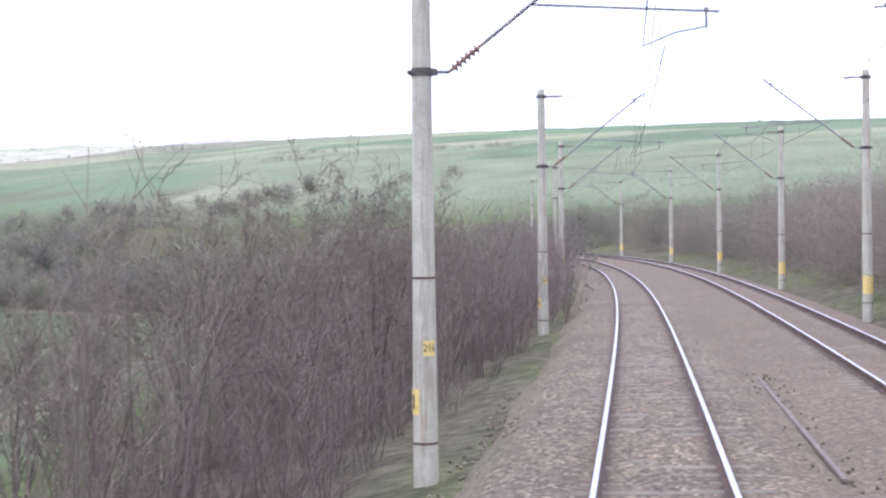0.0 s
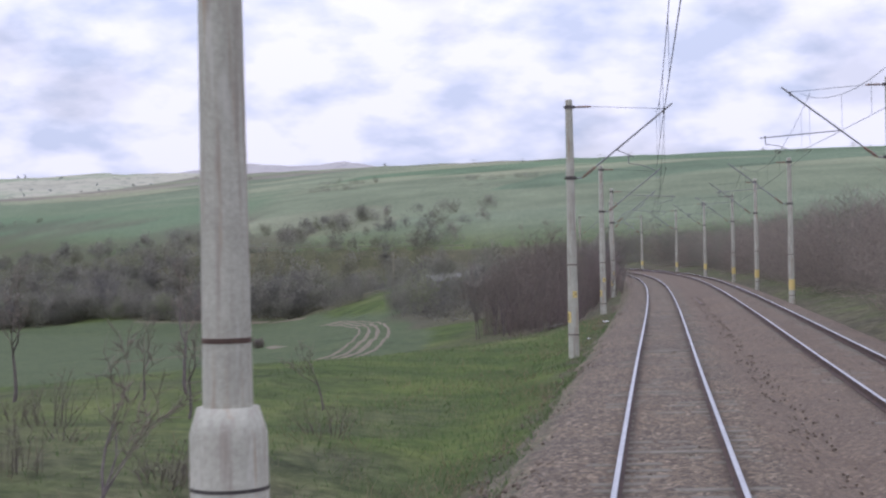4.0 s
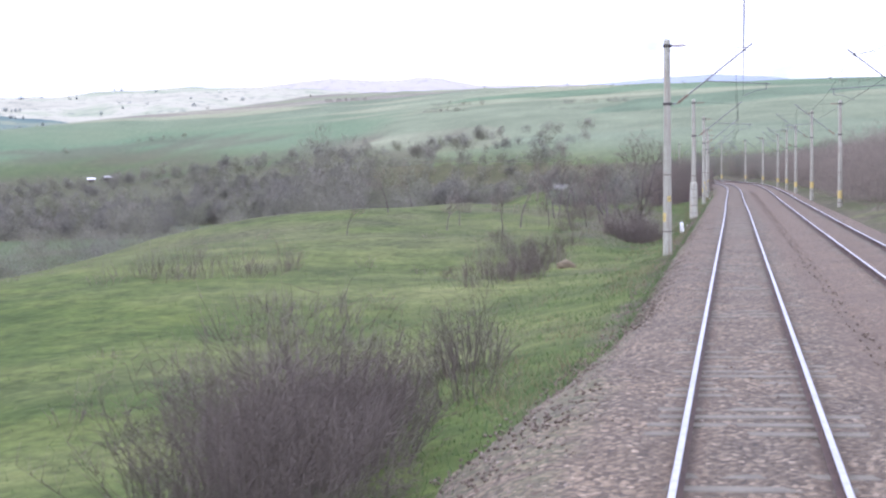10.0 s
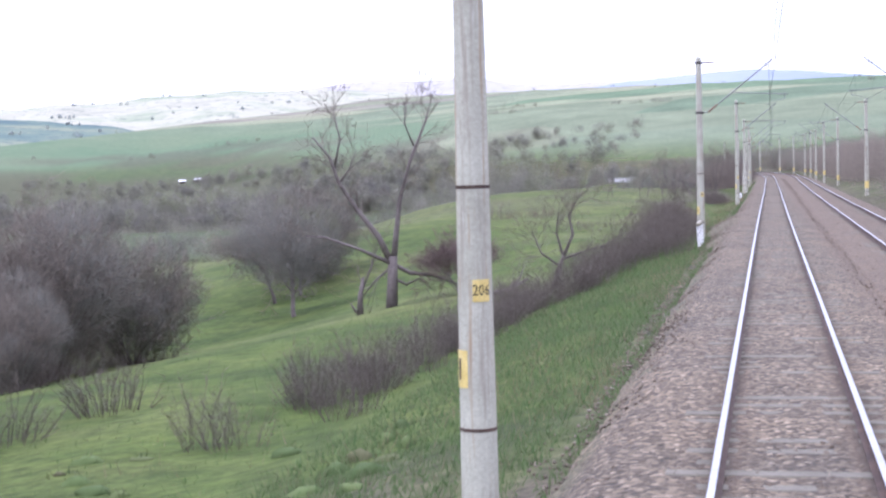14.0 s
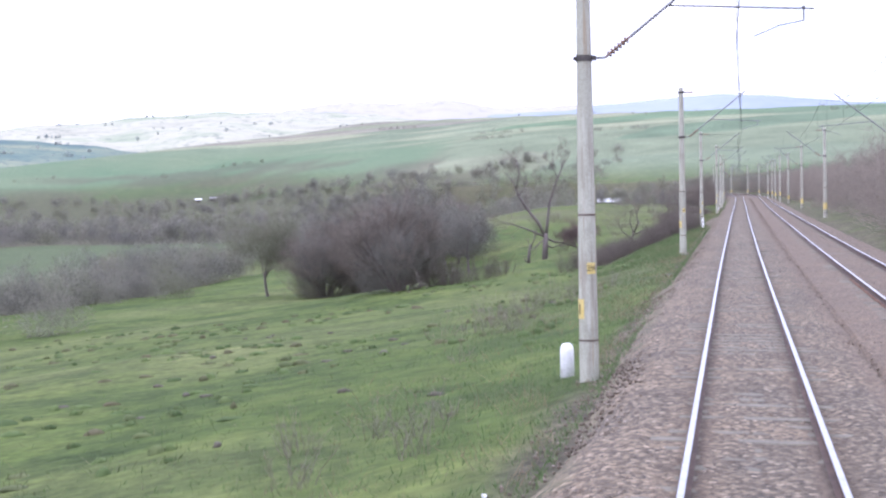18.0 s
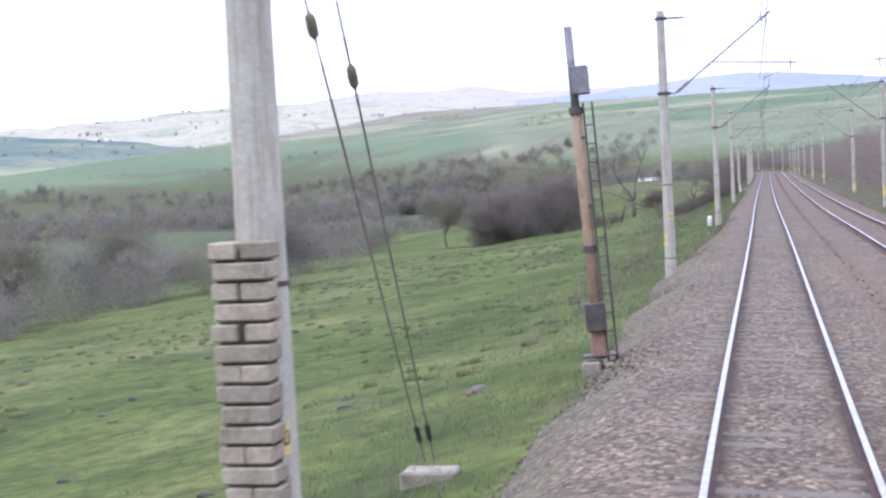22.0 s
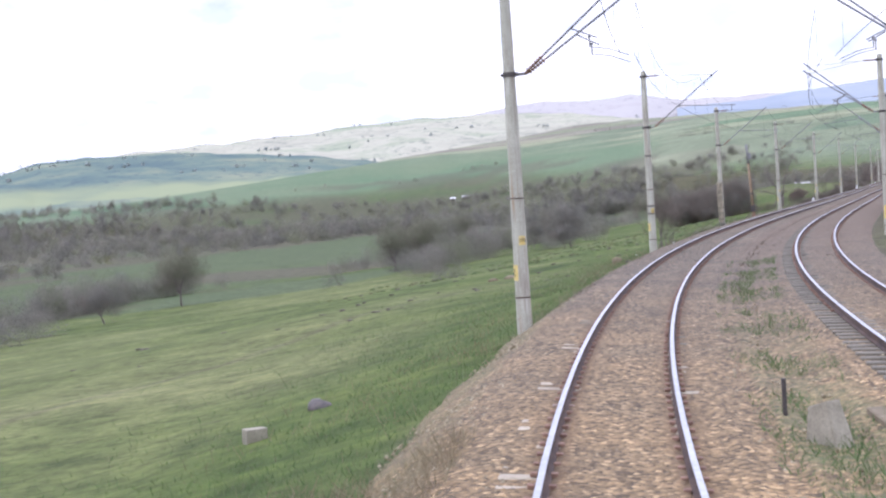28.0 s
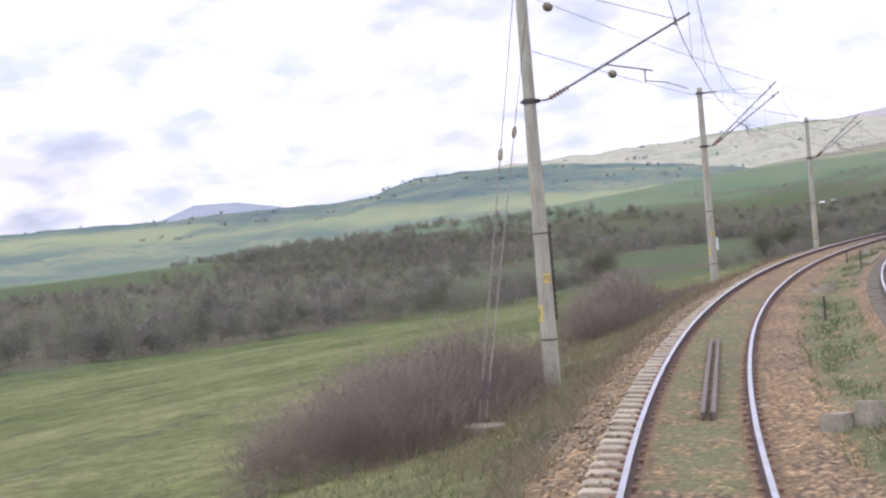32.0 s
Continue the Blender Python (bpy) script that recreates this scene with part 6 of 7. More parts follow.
    return s_, np.interp(s_, FRONT_S, FRONT_D) + r.uniform(-1.5, 7, n)


def wood_band(r, n):
    s_ = r.uniform(285, 600, n)
    return s_, np.interp(s_, FRONT_S, FRONT_D) + r.uniform(0, 1, n) ** 1.4 * 75


def valley_near(r, n):
    y, x = r.uniform(40, 170, n), r.uniform(-230, 0, n)
    return -y, -x


def valley(r, n):
    y, x = r.uniform(110, 380, n), r.uniform(-560, -40, n)
    return -y, -x


def valley_left(r, n):
    y, x = r.uniform(-330, 160, n), r.uniform(-520, -150, n)
    return -y, -x


def middle(r, n):
    s_ = r.uniform(-60, 150, n)
    return s_, r.uniform(70, 130, n)


def behind_thicket(r, n):
    s_ = r.uniform(-300, -40, n)
    return s_, r.uniform(15, 90, n) + np.maximum(0, s_ + 200) * 0.1


def right_far(r, n):
    return r.uniform(-330, 60, n), -r.uniform(22, 90, n)


def right_near(r, n):
    s_ = r.uniform(-240, 10, n)
    return s_, -np.interp(s_, D_S, D_V) - 6.4 - r.uniform(0, 1, n) ** 1.5 * 21


crowns("hedgerow", "leafless dark hedgerow along the field edge", spots_sd(420, hedge_line, 81, (3.0, 6.2), (3.5, 6)), 81, M_CROWN, 620, 0.034)
crowns("hollow_wood", "dark leafless wood along the stream", spots_sd(560, wood_band, 82, (4.5, 8.5), (4, 6.5), False), 82, M_CROWN, 440, 0.065)
crowns("valley_wood", "grey-brown leafless woods across the valley", spots_sd(1700, valley, 83, (5, 10), (5, 9)), 83, M_CROWN, 210, 0.11)
crowns("near_valley_wood", "dense grey-brown scrub below the first curve", spots_sd(420, valley_near, 94, (3.5, 7), (3.5, 6)), 94, M_CROWN, 300, 0.075)
crowns("far_valley_wood", "grey-olive woods and scrub on the valley floor", spots_sd(900, valley_left, 84, (3.5, 7), (4, 8)), 84, M_CROWN, 260, 0.12)
def curve_end(r, n):
    s_ = r.uniform(-260, -172, n)
    return s_, np.where(r.uniform(0, 1, n) < 0.55, -r.uniform(13, 48, n), r.uniform(8, 36, n))


crowns("curve_end_wood", "grey-olive bare wood where the line bends away", spots_sd(120, curve_end, 109, (4.5, 8.5), (4, 7)), 109, M_CROWN, 620, 0.035)


def field_edge(r, n):
    d_ = r.uniform(30, 150, n)
    return -226 - np.clip(d_ - 41, 0, 20) * 4.3 - r.uniform(0, 1, n) ** 1.5 * 60, d_


def beside_track(r, n):
    s_ = r.uniform(-225, -70, n)
    return s_, np.interp(s_, TRACK_S, TRACK_D) - 6 - r.uniform(0, 1, n) ** 1.4 * 14


crowns("field_edge_wood", "rounded grey-olive trees along the far edge of the field", spots_sd(330, field_edge, 101, (6, 10.5), (6, 9)), 101, M_CROWN, 400, 0.085)
crowns("track_side_wood", "olive-brown bare trees beside the cart track", spots_sd(170, beside_track, 102, (3, 6), (3.5, 6)), 102, M_CROWN, 700, 0.035)
crowns("lone_bush", "single small dark bush in the open field", [tuple(ground_at(-69, 38.9)) + (1.5, 2.0)], 103, M_TWIG_DARK, 2600, 0.04)


def brow_side(r, n):
    s_ = r.uniform(5, 105, n)
    return s_, np.maximum(30, 0.85 * (62 - s_) + 3) + r.uniform(0, 1, n) ** 1.2 * 32


crowns("brow_wood", "grey-brown bare trees behind the meadow brow", spots_sd(190, brow_side, 104, (3.5, 8), (3.5, 6.5)), 104, M_CROWN, 700, 0.022)
crowns("bush_row", "dark leafless bushes below the pasture", [tuple(ground_at(s_, d_)) + (h_, w_) for s_, d_, h_, w_ in ((296, 53, 3.5, 6), (291, 54, 4.6, 7), (286, 53, 5, 8), (280, 55, 4.4, 7.5), (274, 54, 4.8, 8), (267, 55, 4.4, 8), (260, 54, 5, 8),
       (304, 60.5, 2.4, 4), (365, 67, 3.4, 6), (362, 71, 4, 7), (358, 75, 4.6, 7), (352, 72, 4, 7), (354, 81, 5, 8), (348, 86, 5, 8), (346, 78, 4.6, 7), (178, 54, 4, 6.5), (178, 60, 3.4, 7), (177, 66, 4.6, 7), (177, 72, 5.2, 8), (172, 57, 3, 7), (165, 62, 3, 8), (158, 68, 3, 8), (346, 31.5, 1.4, 3.2), (345, 33.5, 1.2, 3.0), (248, 57, 7, 9), (247, 52, 5.5, 8), (251, 63, 7, 10), (246, 47, 4, 7), (250, 70, 6, 9), (228, 50, 5, 8), (222, 46, 4.5, 7))], 105, M_CROWN, 2200, 0.026)
crowns("low_bush", "dense dark purple rounded bush beside the line", [tuple(ground_at(s_, d_)) + (h_, w_) for s_, d_, h_, w_ in ((164, 6.0, 2.7, 4.4), (166.5, 5.2, 2.2, 3.2), (161.5, 6.8, 2.2, 3.4))], 106, M_TWIG_DARK, 9000, 0.007, 1.3)
crowns("gully_brush", "dark brambles in the gully", [tuple(ground_at(s_, d_)) + (h_, w_) for s_, d_, h_, w_ in ((92, 6.0, 1.4, 2.2), (94.5, 6.3, 1.5, 2.2), (89, 5.8, 1.1, 1.8), (96, 7.2, 1.2, 1.8), (86, 6.2, 1.0, 1.6))], 107, M_TWIG_DARK, 4200, 0.007, 1.3)


r_ = np.random.default_rng(108)
dome = [(float(r_.uniform(508.5, 519)), float(r_.uniform(4.8, 8.6)), float(r_.uniform(1.5, 2.4)), float(r_.uniform(2.2, 3.4))) for _ in range(22)]
dome += [(float(r_.uniform(487, 497)), float(r_.uniform(4.4, 5.8)), float(r_.uniform(1.4, 2.2)), float(r_.uniform(2.0, 3.0))) for _ in range(12)]
crowns("tangled_bushes", "tangled dry brown leafless bushes along the curve", [tuple(ground_at(s_, d_)) + (h_, w_) for s_, d_, h_, w_ in dome], 108, M_TWIG_DRY, 6500, 0.005, 1.5)


def hill_foot(r, n):
    x, y = r.uniform(-620, 30, n), 250 + r.uniform(0, 1, n) ** 1.15 * 265
    open_ = (x > -128) & (x < -40) & (y > 300) & (y < 352)
    return -np.where(open_, 420, y), -x


crowns("hill_foot_scrub", "grey-brown scrub on the lower hill slope", spots_sd(1900, hill_foot, 93, (3.5, 7.5), (5, 9)), 93, M_CROWN, 230, 0.14)
crowns("middle_wood", "leafless scrub between the valley fields", spots_sd(260, middle, 89, (3.5, 6.5), (4, 7)), 89, M_CROWN, 600, 0.045)
crowns("curve_wood", "leafless scrub wood inside the first curve", spots_sd(420, behind_thicket, 85, (3, 6.5), (3, 5.5)), 85, M_CROWN, 600, 0.030)
crowns("slope_wood", "leafless scrub on the slope beyond the first curve", spots_sd(260, right_far, 86, (3, 7), (3, 6)), 86, M_CROWN, 800, 0.020)
woods("curve_scrub", "dense grey scrub beside the second track", spots_sd(430, right_near, 90, (3.2, 6.4), (2.6, 4.2)), 90, M_WOODS, 820, 0.014, 0.7)
def verge(r, n):
    s_ = r.uniform(-90, 70, n)
    return s_, -np.interp(s_, D_S, D_V) - 4.9 - r.uniform(0, 1, n) ** 1.3 * 9


woods("verge_scrub", "tall bare scrub on the verge of the second track", spots_sd(250, verge, 96, (3.2, 6.2), (2.2, 3.6)), 96, M_TWIG, 1000, 0.012, 0.7)
crowns("budding_scrub", "yellow-green budding shrubs among the valley woods", spots_sd(46, valley_left, 97, (3, 5.5), (4, 7)) + spots_sd(30, middle, 98, (3, 5), (4, 6)), 97, M_WILLOW, 300, 0.09)
crowns("willow_scrub", "yellow-green budding shrubs behind the curve", [tuple(ground_at(s_, d_)) + (h_, w_) for s_, d_, h_, w_ in ((-140, 9, 4, 5), (-150, 3, 4.5, 5), (-146, 16, 4, 6), (-158, -2, 4, 5), (-165, 8, 5, 6), (-170, -14, 4, 6))], 92, M_WILLOW, 900, 0.030)
woods("line_scrub", "tall grey-brown leafless scrub beyond the second track", [tuple(ground_at(s_, d_)) + (h_, w_) for s_, d_, h_, w_ in LINE_SCRUB], 77, M_TWIG, 1000, 0.014, 0.8)
# hedgerows and single bushes on the hill's fields
r_ = np.random.default_rng(87)
scr = []
for path_, step_, keep_ in (([(-267, 741), (-193, 679), (-107, 597)], 3.0, 0.05), ([(-88, 598), (-64, 569)], 2.4, -1), ([(7, 579), (45, 548), (88, 519), (170, 500)], 2.6, -0.25),
                            ([(-193, 539), (-172, 549), (-148, 552)], 3.0, -0.2), ([(-181, 588), (-170, 595)], 2.2, -1), ([(-250, 703), (-200, 668)], 3.4, 0.0), ([(-130, 470), (-60, 440)], 3.5, 0.0)):
    for (xa, ya), (xb, yb) in zip(path_, path_[1:]):
        for k in range(int(math.hypot(xb - xa, yb - ya) / step_)):
            u = k * step_ / math.hypot(xb - xa, yb - ya)
            x, y = xa + (xb - xa) * u + float(r_.normal(0, 1.2)), ya + (yb - ya) * u + float(r_.normal(0, 1.2))
            if float(value_noise(np.array([x / 16]), np.array([y / 16]), 91, 1)[0]) < keep_:
                continue
            X, Y, Z = ground_many(np.array([-y]), np.array([-x + float(axis_at(-y)[0])]))
            scr.append((x, y, float(Z[0]), float(r_.uniform(1.6, 3.4)), float(r_.uniform(5, 9))))
for _ in range(12):
    x0_, u0_ = float(r_.uniform(-620, 420)), float(r_.uniform(0.3, 1.0))
    for k in range(int(r_.integers(3, 16))):
        x = x0_ + k * 3.6 + float(r_.normal(0, 1.5))
        cy = float(np.interp(x, CREST_X, CREST_Y))
        y = cy - 560 + 560 * u0_ + float(r_.normal(0, 1.2)) + k * 0.6
        s_, d_ = -y, -x
        X, Y, Z = ground_many(np.array([s_]), np.array([d_ + float(axis_at(s_)[0])]))
        scr.append((float(X[0]), float(Y[0]), float(Z[0]), float(r_.uniform(1.5, 3.2)), float(r_.uniform(4, 8))))
for _ in range(26):
    x = float(r_.uniform(-640, 420))
    cy = float(np.interp(x, CREST_X, CREST_Y))
    X, Y, Z = ground_many(np.array([-(cy - float(r_.uniform(-25, 30)))]), np.array([-x + float(axis_at(-cy)[0])]))
    scr.append((float(X[0]), float(Y[0]), float(Z[0]), float(r_.uniform(1.5, 3)), float(r_.uniform(3, 7))))
crowns("field_hedges", "dark hedges and lone bushes between hill fields", scr, 88, M_CROWN, 340, 0.12)

# lone trees and copses on the far hills
r_ = np.random.default_rng(131)
for nm_, count_, lo_, hi_ in (("hill_green", 70, 0.45, 0.98), ("hill_pale", 60, 0.5, 0.98)):
    me = bpy.data.objects[nm_].data
    co = np.empty(len(me.vertices) * 3)
    me.vertices.foreach_get("co", co)
    co = co.reshape(220, -1, 3)
    spots_ = []
    for _ in range(count_):
        a, b = int(r_.integers(4, 216)), 15 * float(r_.uniform(lo_, hi_) ** 0.7)
        k = int(b)
        base = co[a, k] * (1 - b + k) + co[a, min(k + 1, 15)] * (b - k)
        for _ in range(int(r_.integers(1, 4))):
            spots_.append((float(base[0] + r_.normal(0, 14)), float(base[1] + r_.normal(0, 5)), float(base[2]) - 1.0, float(r_.uniform(5, 10)), float(r_.uniform(7, 14))))
    crowns("far_copse", "dark bare trees dotted over a far hill", spots_, 132, M_HAZY_TREES, 40, 0.9, 1.4)

# ---------------------------------------------------------------- grass, weeds, stones
rng = np.random.default_rng(91)


def blades(name, label, s_, d_, hmin, hmax, width, mat, seed, lean=0.5, on_bed=False):
    r = np.random.default_rng(seed)
    n = len(s_)
    if on_bed:
        x, y, z, p = axis_at(s_)
        X, Y, Z = x - np.cos(p) * d_, y - np.sin(p) * d_, z + bed_height(s_, d_)
    else:
        X, Y, Z = ground_many(s_, d_)
        Z = np.where(d_ < 2.6, np.maximum(Z, axis_at(s_)[2] + bed_height(s_, d_)), Z)
    h = r.uniform(hmin, hmax, n)
    a = r.uniform(0, 2 * math.pi, n)
    w = width * r.uniform(0.6, 1.4, n)
    dx, dy = np.cos(a) * w, np.sin(a) * w
    lx, ly = r.normal(0, lean, n) * h, r.normal(0, lean, n) * h
    base = np.stack([X, Y, Z - 0.02], 1)
    v = np.stack([base - np.stack([dx, dy, 0 * dx], 1), base + np.stack([dx, dy, 0 * dx], 1), base + np.stack([lx, ly, h], 1)], 1).reshape(-1, 3)
    o = new(name, raw_mesh(name, v, np.arange(n * 3).reshape(-1, 3), mat))
    return tagged(o, label, "grass", kind="stuff")


n = 210000
s_ = rng.uniform(0, 560, n)
d_ = 2.35 + rng.exponential(4.2, n)
keep = value_noise(s_ / 1.6, d_ / 1.6, 92, 3) > -0.25
blades("grass", "short fresh spring grass on the embankment", s_[keep], d_[keep], 0.04, 0.17, 0.010, M_GRASS, 93)
n = 60000
s_ = rng.uniform(0, 560, n)
d_ = 2.7 + rng.exponential(2.0, n)
keep = (value_noise(s_ / 2.2, d_ / 1.2, 94, 3) > 0.12) | (s_ > 470)
blades("dry_grass", "dry straw and weeds along the ballast edge", s_[keep], d_[keep], 0.08, 0.42, 0.006, M_DRYGRASS, 95, 0.6)
n = 42000
s_ = rng.uniform(462, 557, n)
d_ = 1.75 + rng.exponential(1.5, n)
keep = value_noise(s_ / 1.5, d_ / 1.0, 100, 3) > -0.2
blades("straw", "pale dry straw over the shoulder of the second curve", s_[keep], d_[keep], 0.06, 0.36, 0.007, M_DRYGRASS, 101, 0.7)
n = 26000
s_ = rng.uniform(425, 560, n)
d_ = -rng.uniform(1.7, 3.3, n)
keep = value_noise(s_ / 2.0, d_ / 1.0, 96, 3) > -0.02
blades("track_weeds", "weeds and thin grass between the two tracks", s_[keep], d_[keep], 0.04, 0.2, 0.009, M_GRASS, 97, 0.6, True)
n = 20000
s_ = rng.uniform(178, 240, n)
d_ = rng.uniform(2.9, 7.5, n)
blades("tall_grass", "taller rank grass below the ballast shoulder", s_, d_, 0.08, 0.24, 0.012, M_GRASS, 98, 0.35)


def stones(name, label, s_, d_, size, mat, seed, lift):
    r = np.random.default_rng(seed)
    n = len(s_)
    x, y, z, p = axis_at(s_)
    c = np.stack([x - np.cos(p) * d_, y - np.sin(p) * d_, z + lift], 1)
    octa = np.array([[1, 0, 0], [-1, 0, 0], [0, 1, 0], [0, -1, 0], [0, 0, 1], [0, 0, -1]], float)
    R = r.normal(0, 1, (n, 3, 3))
    q, _ = np.linalg.qr(R)
    k = size * r.uniform(0.6, 1.45, (n, 6, 1))
    v = (octa[None] * k * r.uniform(0.75, 1.25, (n, 6, 3)))
    v = np.einsum("nij,nkj->nki", q, v) + c[:, None]
    tri = np.array([[0, 2, 4], [2, 1, 4], [1, 3, 4], [3, 0, 4], [2, 0, 5], [1, 2, 5], [3, 1, 5], [0, 3, 5]])
    f = (np.arange(n)[:, None, None] * 6 + tri[None]).reshape(-1, 3)
    o = new(name, raw_mesh(name, v.reshape(-1, 3), f, mat))
    return tagged(o, label, "stones", kind="stuff")


n = 30000
s_ = rng.uniform(-15, 556, n)
d_ = np.where(rng.uniform(0, 1, n) < 0.82, rng.uniform(-2.4, 3.1, n), rng.uniform(-5.6, -2.4, n))
keep = (np.abs(np.abs(d_) - 0.75) > 0.1) & (np.abs(np.abs(d_ + np.interp(s_, D_S, D_V)) - 0.75) > 0.1)
s_, d_ = s_[keep], d_[keep]
n = 19000
s2 = rng.uniform(60, 556, n)
d2 = 1.1 + rng.uniform(0, 1.22, n) ** 0.9 * (np.interp(s2, TOE_S, TOE_D) - 1.1)
s_, d_ = np.concatenate([s_, s2]), np.concatenate([d_, d2])
for nm_, pick_, mt_ in (("ballast_stone", s_ < 440, M_STONES), ("sandy_ballast_stone", s_ >= 440, M_SANDSTONE)):
    stones(nm_, "loose angular ballast stones on the bed" if mt_ is M_STONES else "loose sandy-brown ballast stones on the bed", s_[pick_], d_[pick_], 0.032, mt_, 99, bed_level(s_[pick_], d_[pick_]) + 0.007)

# ---------------------------------------------------------------- things beside the line
def upright(o, s, d, h=None, turn=0.0, lean_x=0.0, lean_y=0.0):
    """Stand a thing at chainage and offset, on the ground unless a height over the rails is given."""
    p = ground_at(s, d) if h is None else on(s, d, h)
    o.matrix_world = Matrix.Translation(p) @ Matrix.Rotation(heading(s) + turn, 4, "Z") @ Matrix.Rotation(lean_y, 4, "Y") @ Matrix.Rotation(lean_x, 4, "X")
    return o


def solo(name, g, mat, label, category, group="", smooth=False):
    o = g.ob(name, mat, None, "", smooth)
    fresh_normals(o.data)
    return tagged(o, label, category, group)


def lump(rx, ry, rz, seed, flat=0.3):
    """An uneven stone."""
    bm = bmesh.new()
    bmesh.ops.create_icosphere(bm, subdivisions=2, radius=1.0)
    r = random.Random(seed)
    ox = Vector((r.uniform(0, 9), r.uniform(0, 9), r.uniform(0, 9)))
    for v in bm.verts:
        k = 1 + 0.45 * noise.noise(v.co * 1.3 + ox)
        v.co = Vector((v.co.x * rx * k, v.co.y * ry * k, max(v.co.z, -flat) * rz * k))
    g = Geo()
    bm.verts.ensure_lookup_table()
    g.add([v.co for v in bm.verts], [[v.index for v in f.verts] for f in bm.faces])
    bm.free()
    return g


# kilometre stones
g = Geo().lathe([(0.115, -0.3), (0.11, 0.3), (0.1, 0.6), (0.085, 0.66), (0.045, 0.69)], 14)
upright(solo("marker_post", g, M_WHITE, "white painted concrete marker post leaning beside the ballast", "marker post", smooth=True), 97.4, 3.02, -0.85, 0, 0.0, -0.07)
g = Geo().lathe([(0.14, -0.3), (0.135, 0.4), (0.125, 0.5), (0.09, 0.56), (0.04, 0.58)], 14)
upright(solo("marker_stone", g, M_WHITE, "stubby round-topped white marker stone beside a mast", "marker stone", smooth=True), 288.3, 3.45, -0.72)
# culvert railing
rail_ = thing("culvert_railing", "white painted concrete culvert railing, leaning and worn", "railing")
for k in range(3):
    part("post", Geo().box((0, -1.5 + k * 1.5, 0.35), (0.13, 0.2, 1.1), ch=0.02), M_WHITE, rail_)
part("handrail", Geo().box((0, 0, 0.96), (0.17, 3.5, 0.13), ch=0.02), M_BLOCK, rail_, "grey concrete handrail")
part("lower_rail", Geo().box((0, 0, 0.45), (0.08, 3.2, 0.12), ch=0.015), M_WHITE, rail_)
upright(rail_, 184.0, 3.12, -0.72, 0.0, 0.0, -0.05)

# old signal post with ladder
sig = thing("signal_post", "disused rusty signal post with a ladder, leaning over grass", "signal post")
part("foundation", Geo().box((-0.16, 0, 0.06), (0.34, 0.5, 0.42), ch=0.03).box((0.24, 0, 0.06), (0.3, 0.45, 0.36), ch=0.03), M_BLOCK, sig, "grey concrete foundation blocks")
part("post", Geo().tube([(0, 0, 0.3), (0, 0, 4.7)], [0.105, 0.095], 14), M_SIGNAL, sig, "thick rusty steel tube", True)
part("upper_post", Geo().tube([(0, 0, 4.65), (0, 0, 6.15)], [0.075, 0.07], 12), M_GALV, sig, "thinner grey top tube", True)
part("base_plate", Geo().box((0, 0, 0.36), (0.6, 0.4, 0.04), ch=0.01), M_STEEL, sig)
for z in (4.68, 2.24):
    part("collar", Geo().tube([(0, 0, z - 0.06), (0, 0, z + 0.06)], 0.125, 14), M_STEEL, sig)
part("signal_box", Geo().box((0.13, -0.05, 5.2), (0.3, 0.26, 0.5), ch=0.02), M_GALV, sig, "grey sheet-metal box")
part("cable_box", Geo().box((0, -0.13, 1.05), (0.34, 0.24, 0.5), ch=0.02), M_STEEL, sig, "dark cable box")
part("cable_foot", Geo().tube([(0, 0, 0.35), (0, 0, 0.85)], [0.17, 0.13], 12), M_RUST, sig)
for x in (0.14, 0.3):
    part("ladder_rail", Geo().box((x, -0.06, 2.5), (0.035, 0.05, 4.6), ch=0.004), M_STEEL, sig)
for k in range(13):
    part("rung", Geo().tube([(0.14, -0.06, 0.45 + k * 0.33), (0.3, -0.06, 0.45 + k * 0.33)], 0.013, 6), M_STEEL, sig)
for z in (1.5, 3.0, 4.2):
    part("ladder_bracket", Geo().box((0.09, -0.05, z), (0.12, 0.06, 0.05), ch=0.005), M_STEEL, sig)
upright(sig, 356.9, 3.05, -0.78, 0.0, 0.0, radians(-3.2))

# loose rails
def short_rail(length):
    prof = RAIL
    g = Geo()
    for y in (0, length):
        g.v += [(a, y, b + 0.165) for a, b in prof]
    m_ = len(prof)
    g.f += [(k, (k + 1) % m_, m_ + (k + 1) % m_, m_ + k) for k in range(m_)] + [tuple(range(m_)), tuple(range(m_, 2 * m_))]
    g.m = [0] * len(g.f)
    return g


upright(solo("loose_rail", short_rail(13), M_OLDRAIL, "rusty spare rail half sunk between the tracks", "rail"), -1, -2.15, -0.36)
for k in (-0.075, 0.075):
    upright(solo("spare_rail", short_rail(12.5), M_OLDRAIL, "rusty spare rail lying in the middle of the track", "rail", "pair of spare rails"), 523.5, -0.12 + k, -0.2)
beam = Geo()
upright(solo("timber_edging", beam.box((0, 7, 0), (0.22, 15, 0.2), ch=0.02), M_STUMP, "long weathered timber edging beside the second track", "timber"), 476, -3.35, -0.2)

# concrete blocks and slabs of the second curve
def wedge(w, l, h, t):
    g = Geo()
    g.add([(-w, -l, 0), (w, -l, 0), (w, l, 0), (-w, l, 0), (-w * 0.7, -l * t, h), (w * 0.7, -l * t, h), (w * 0.75, l * 0.9, h * 0.8), (-w * 0.75, l * 0.9, h * 0.8)],
          [(3, 2, 1, 0), (4, 5, 6, 7), (0, 1, 5, 4), (1, 2, 6, 5), (2, 3, 7, 6), (3, 0, 4, 7)])
    return g


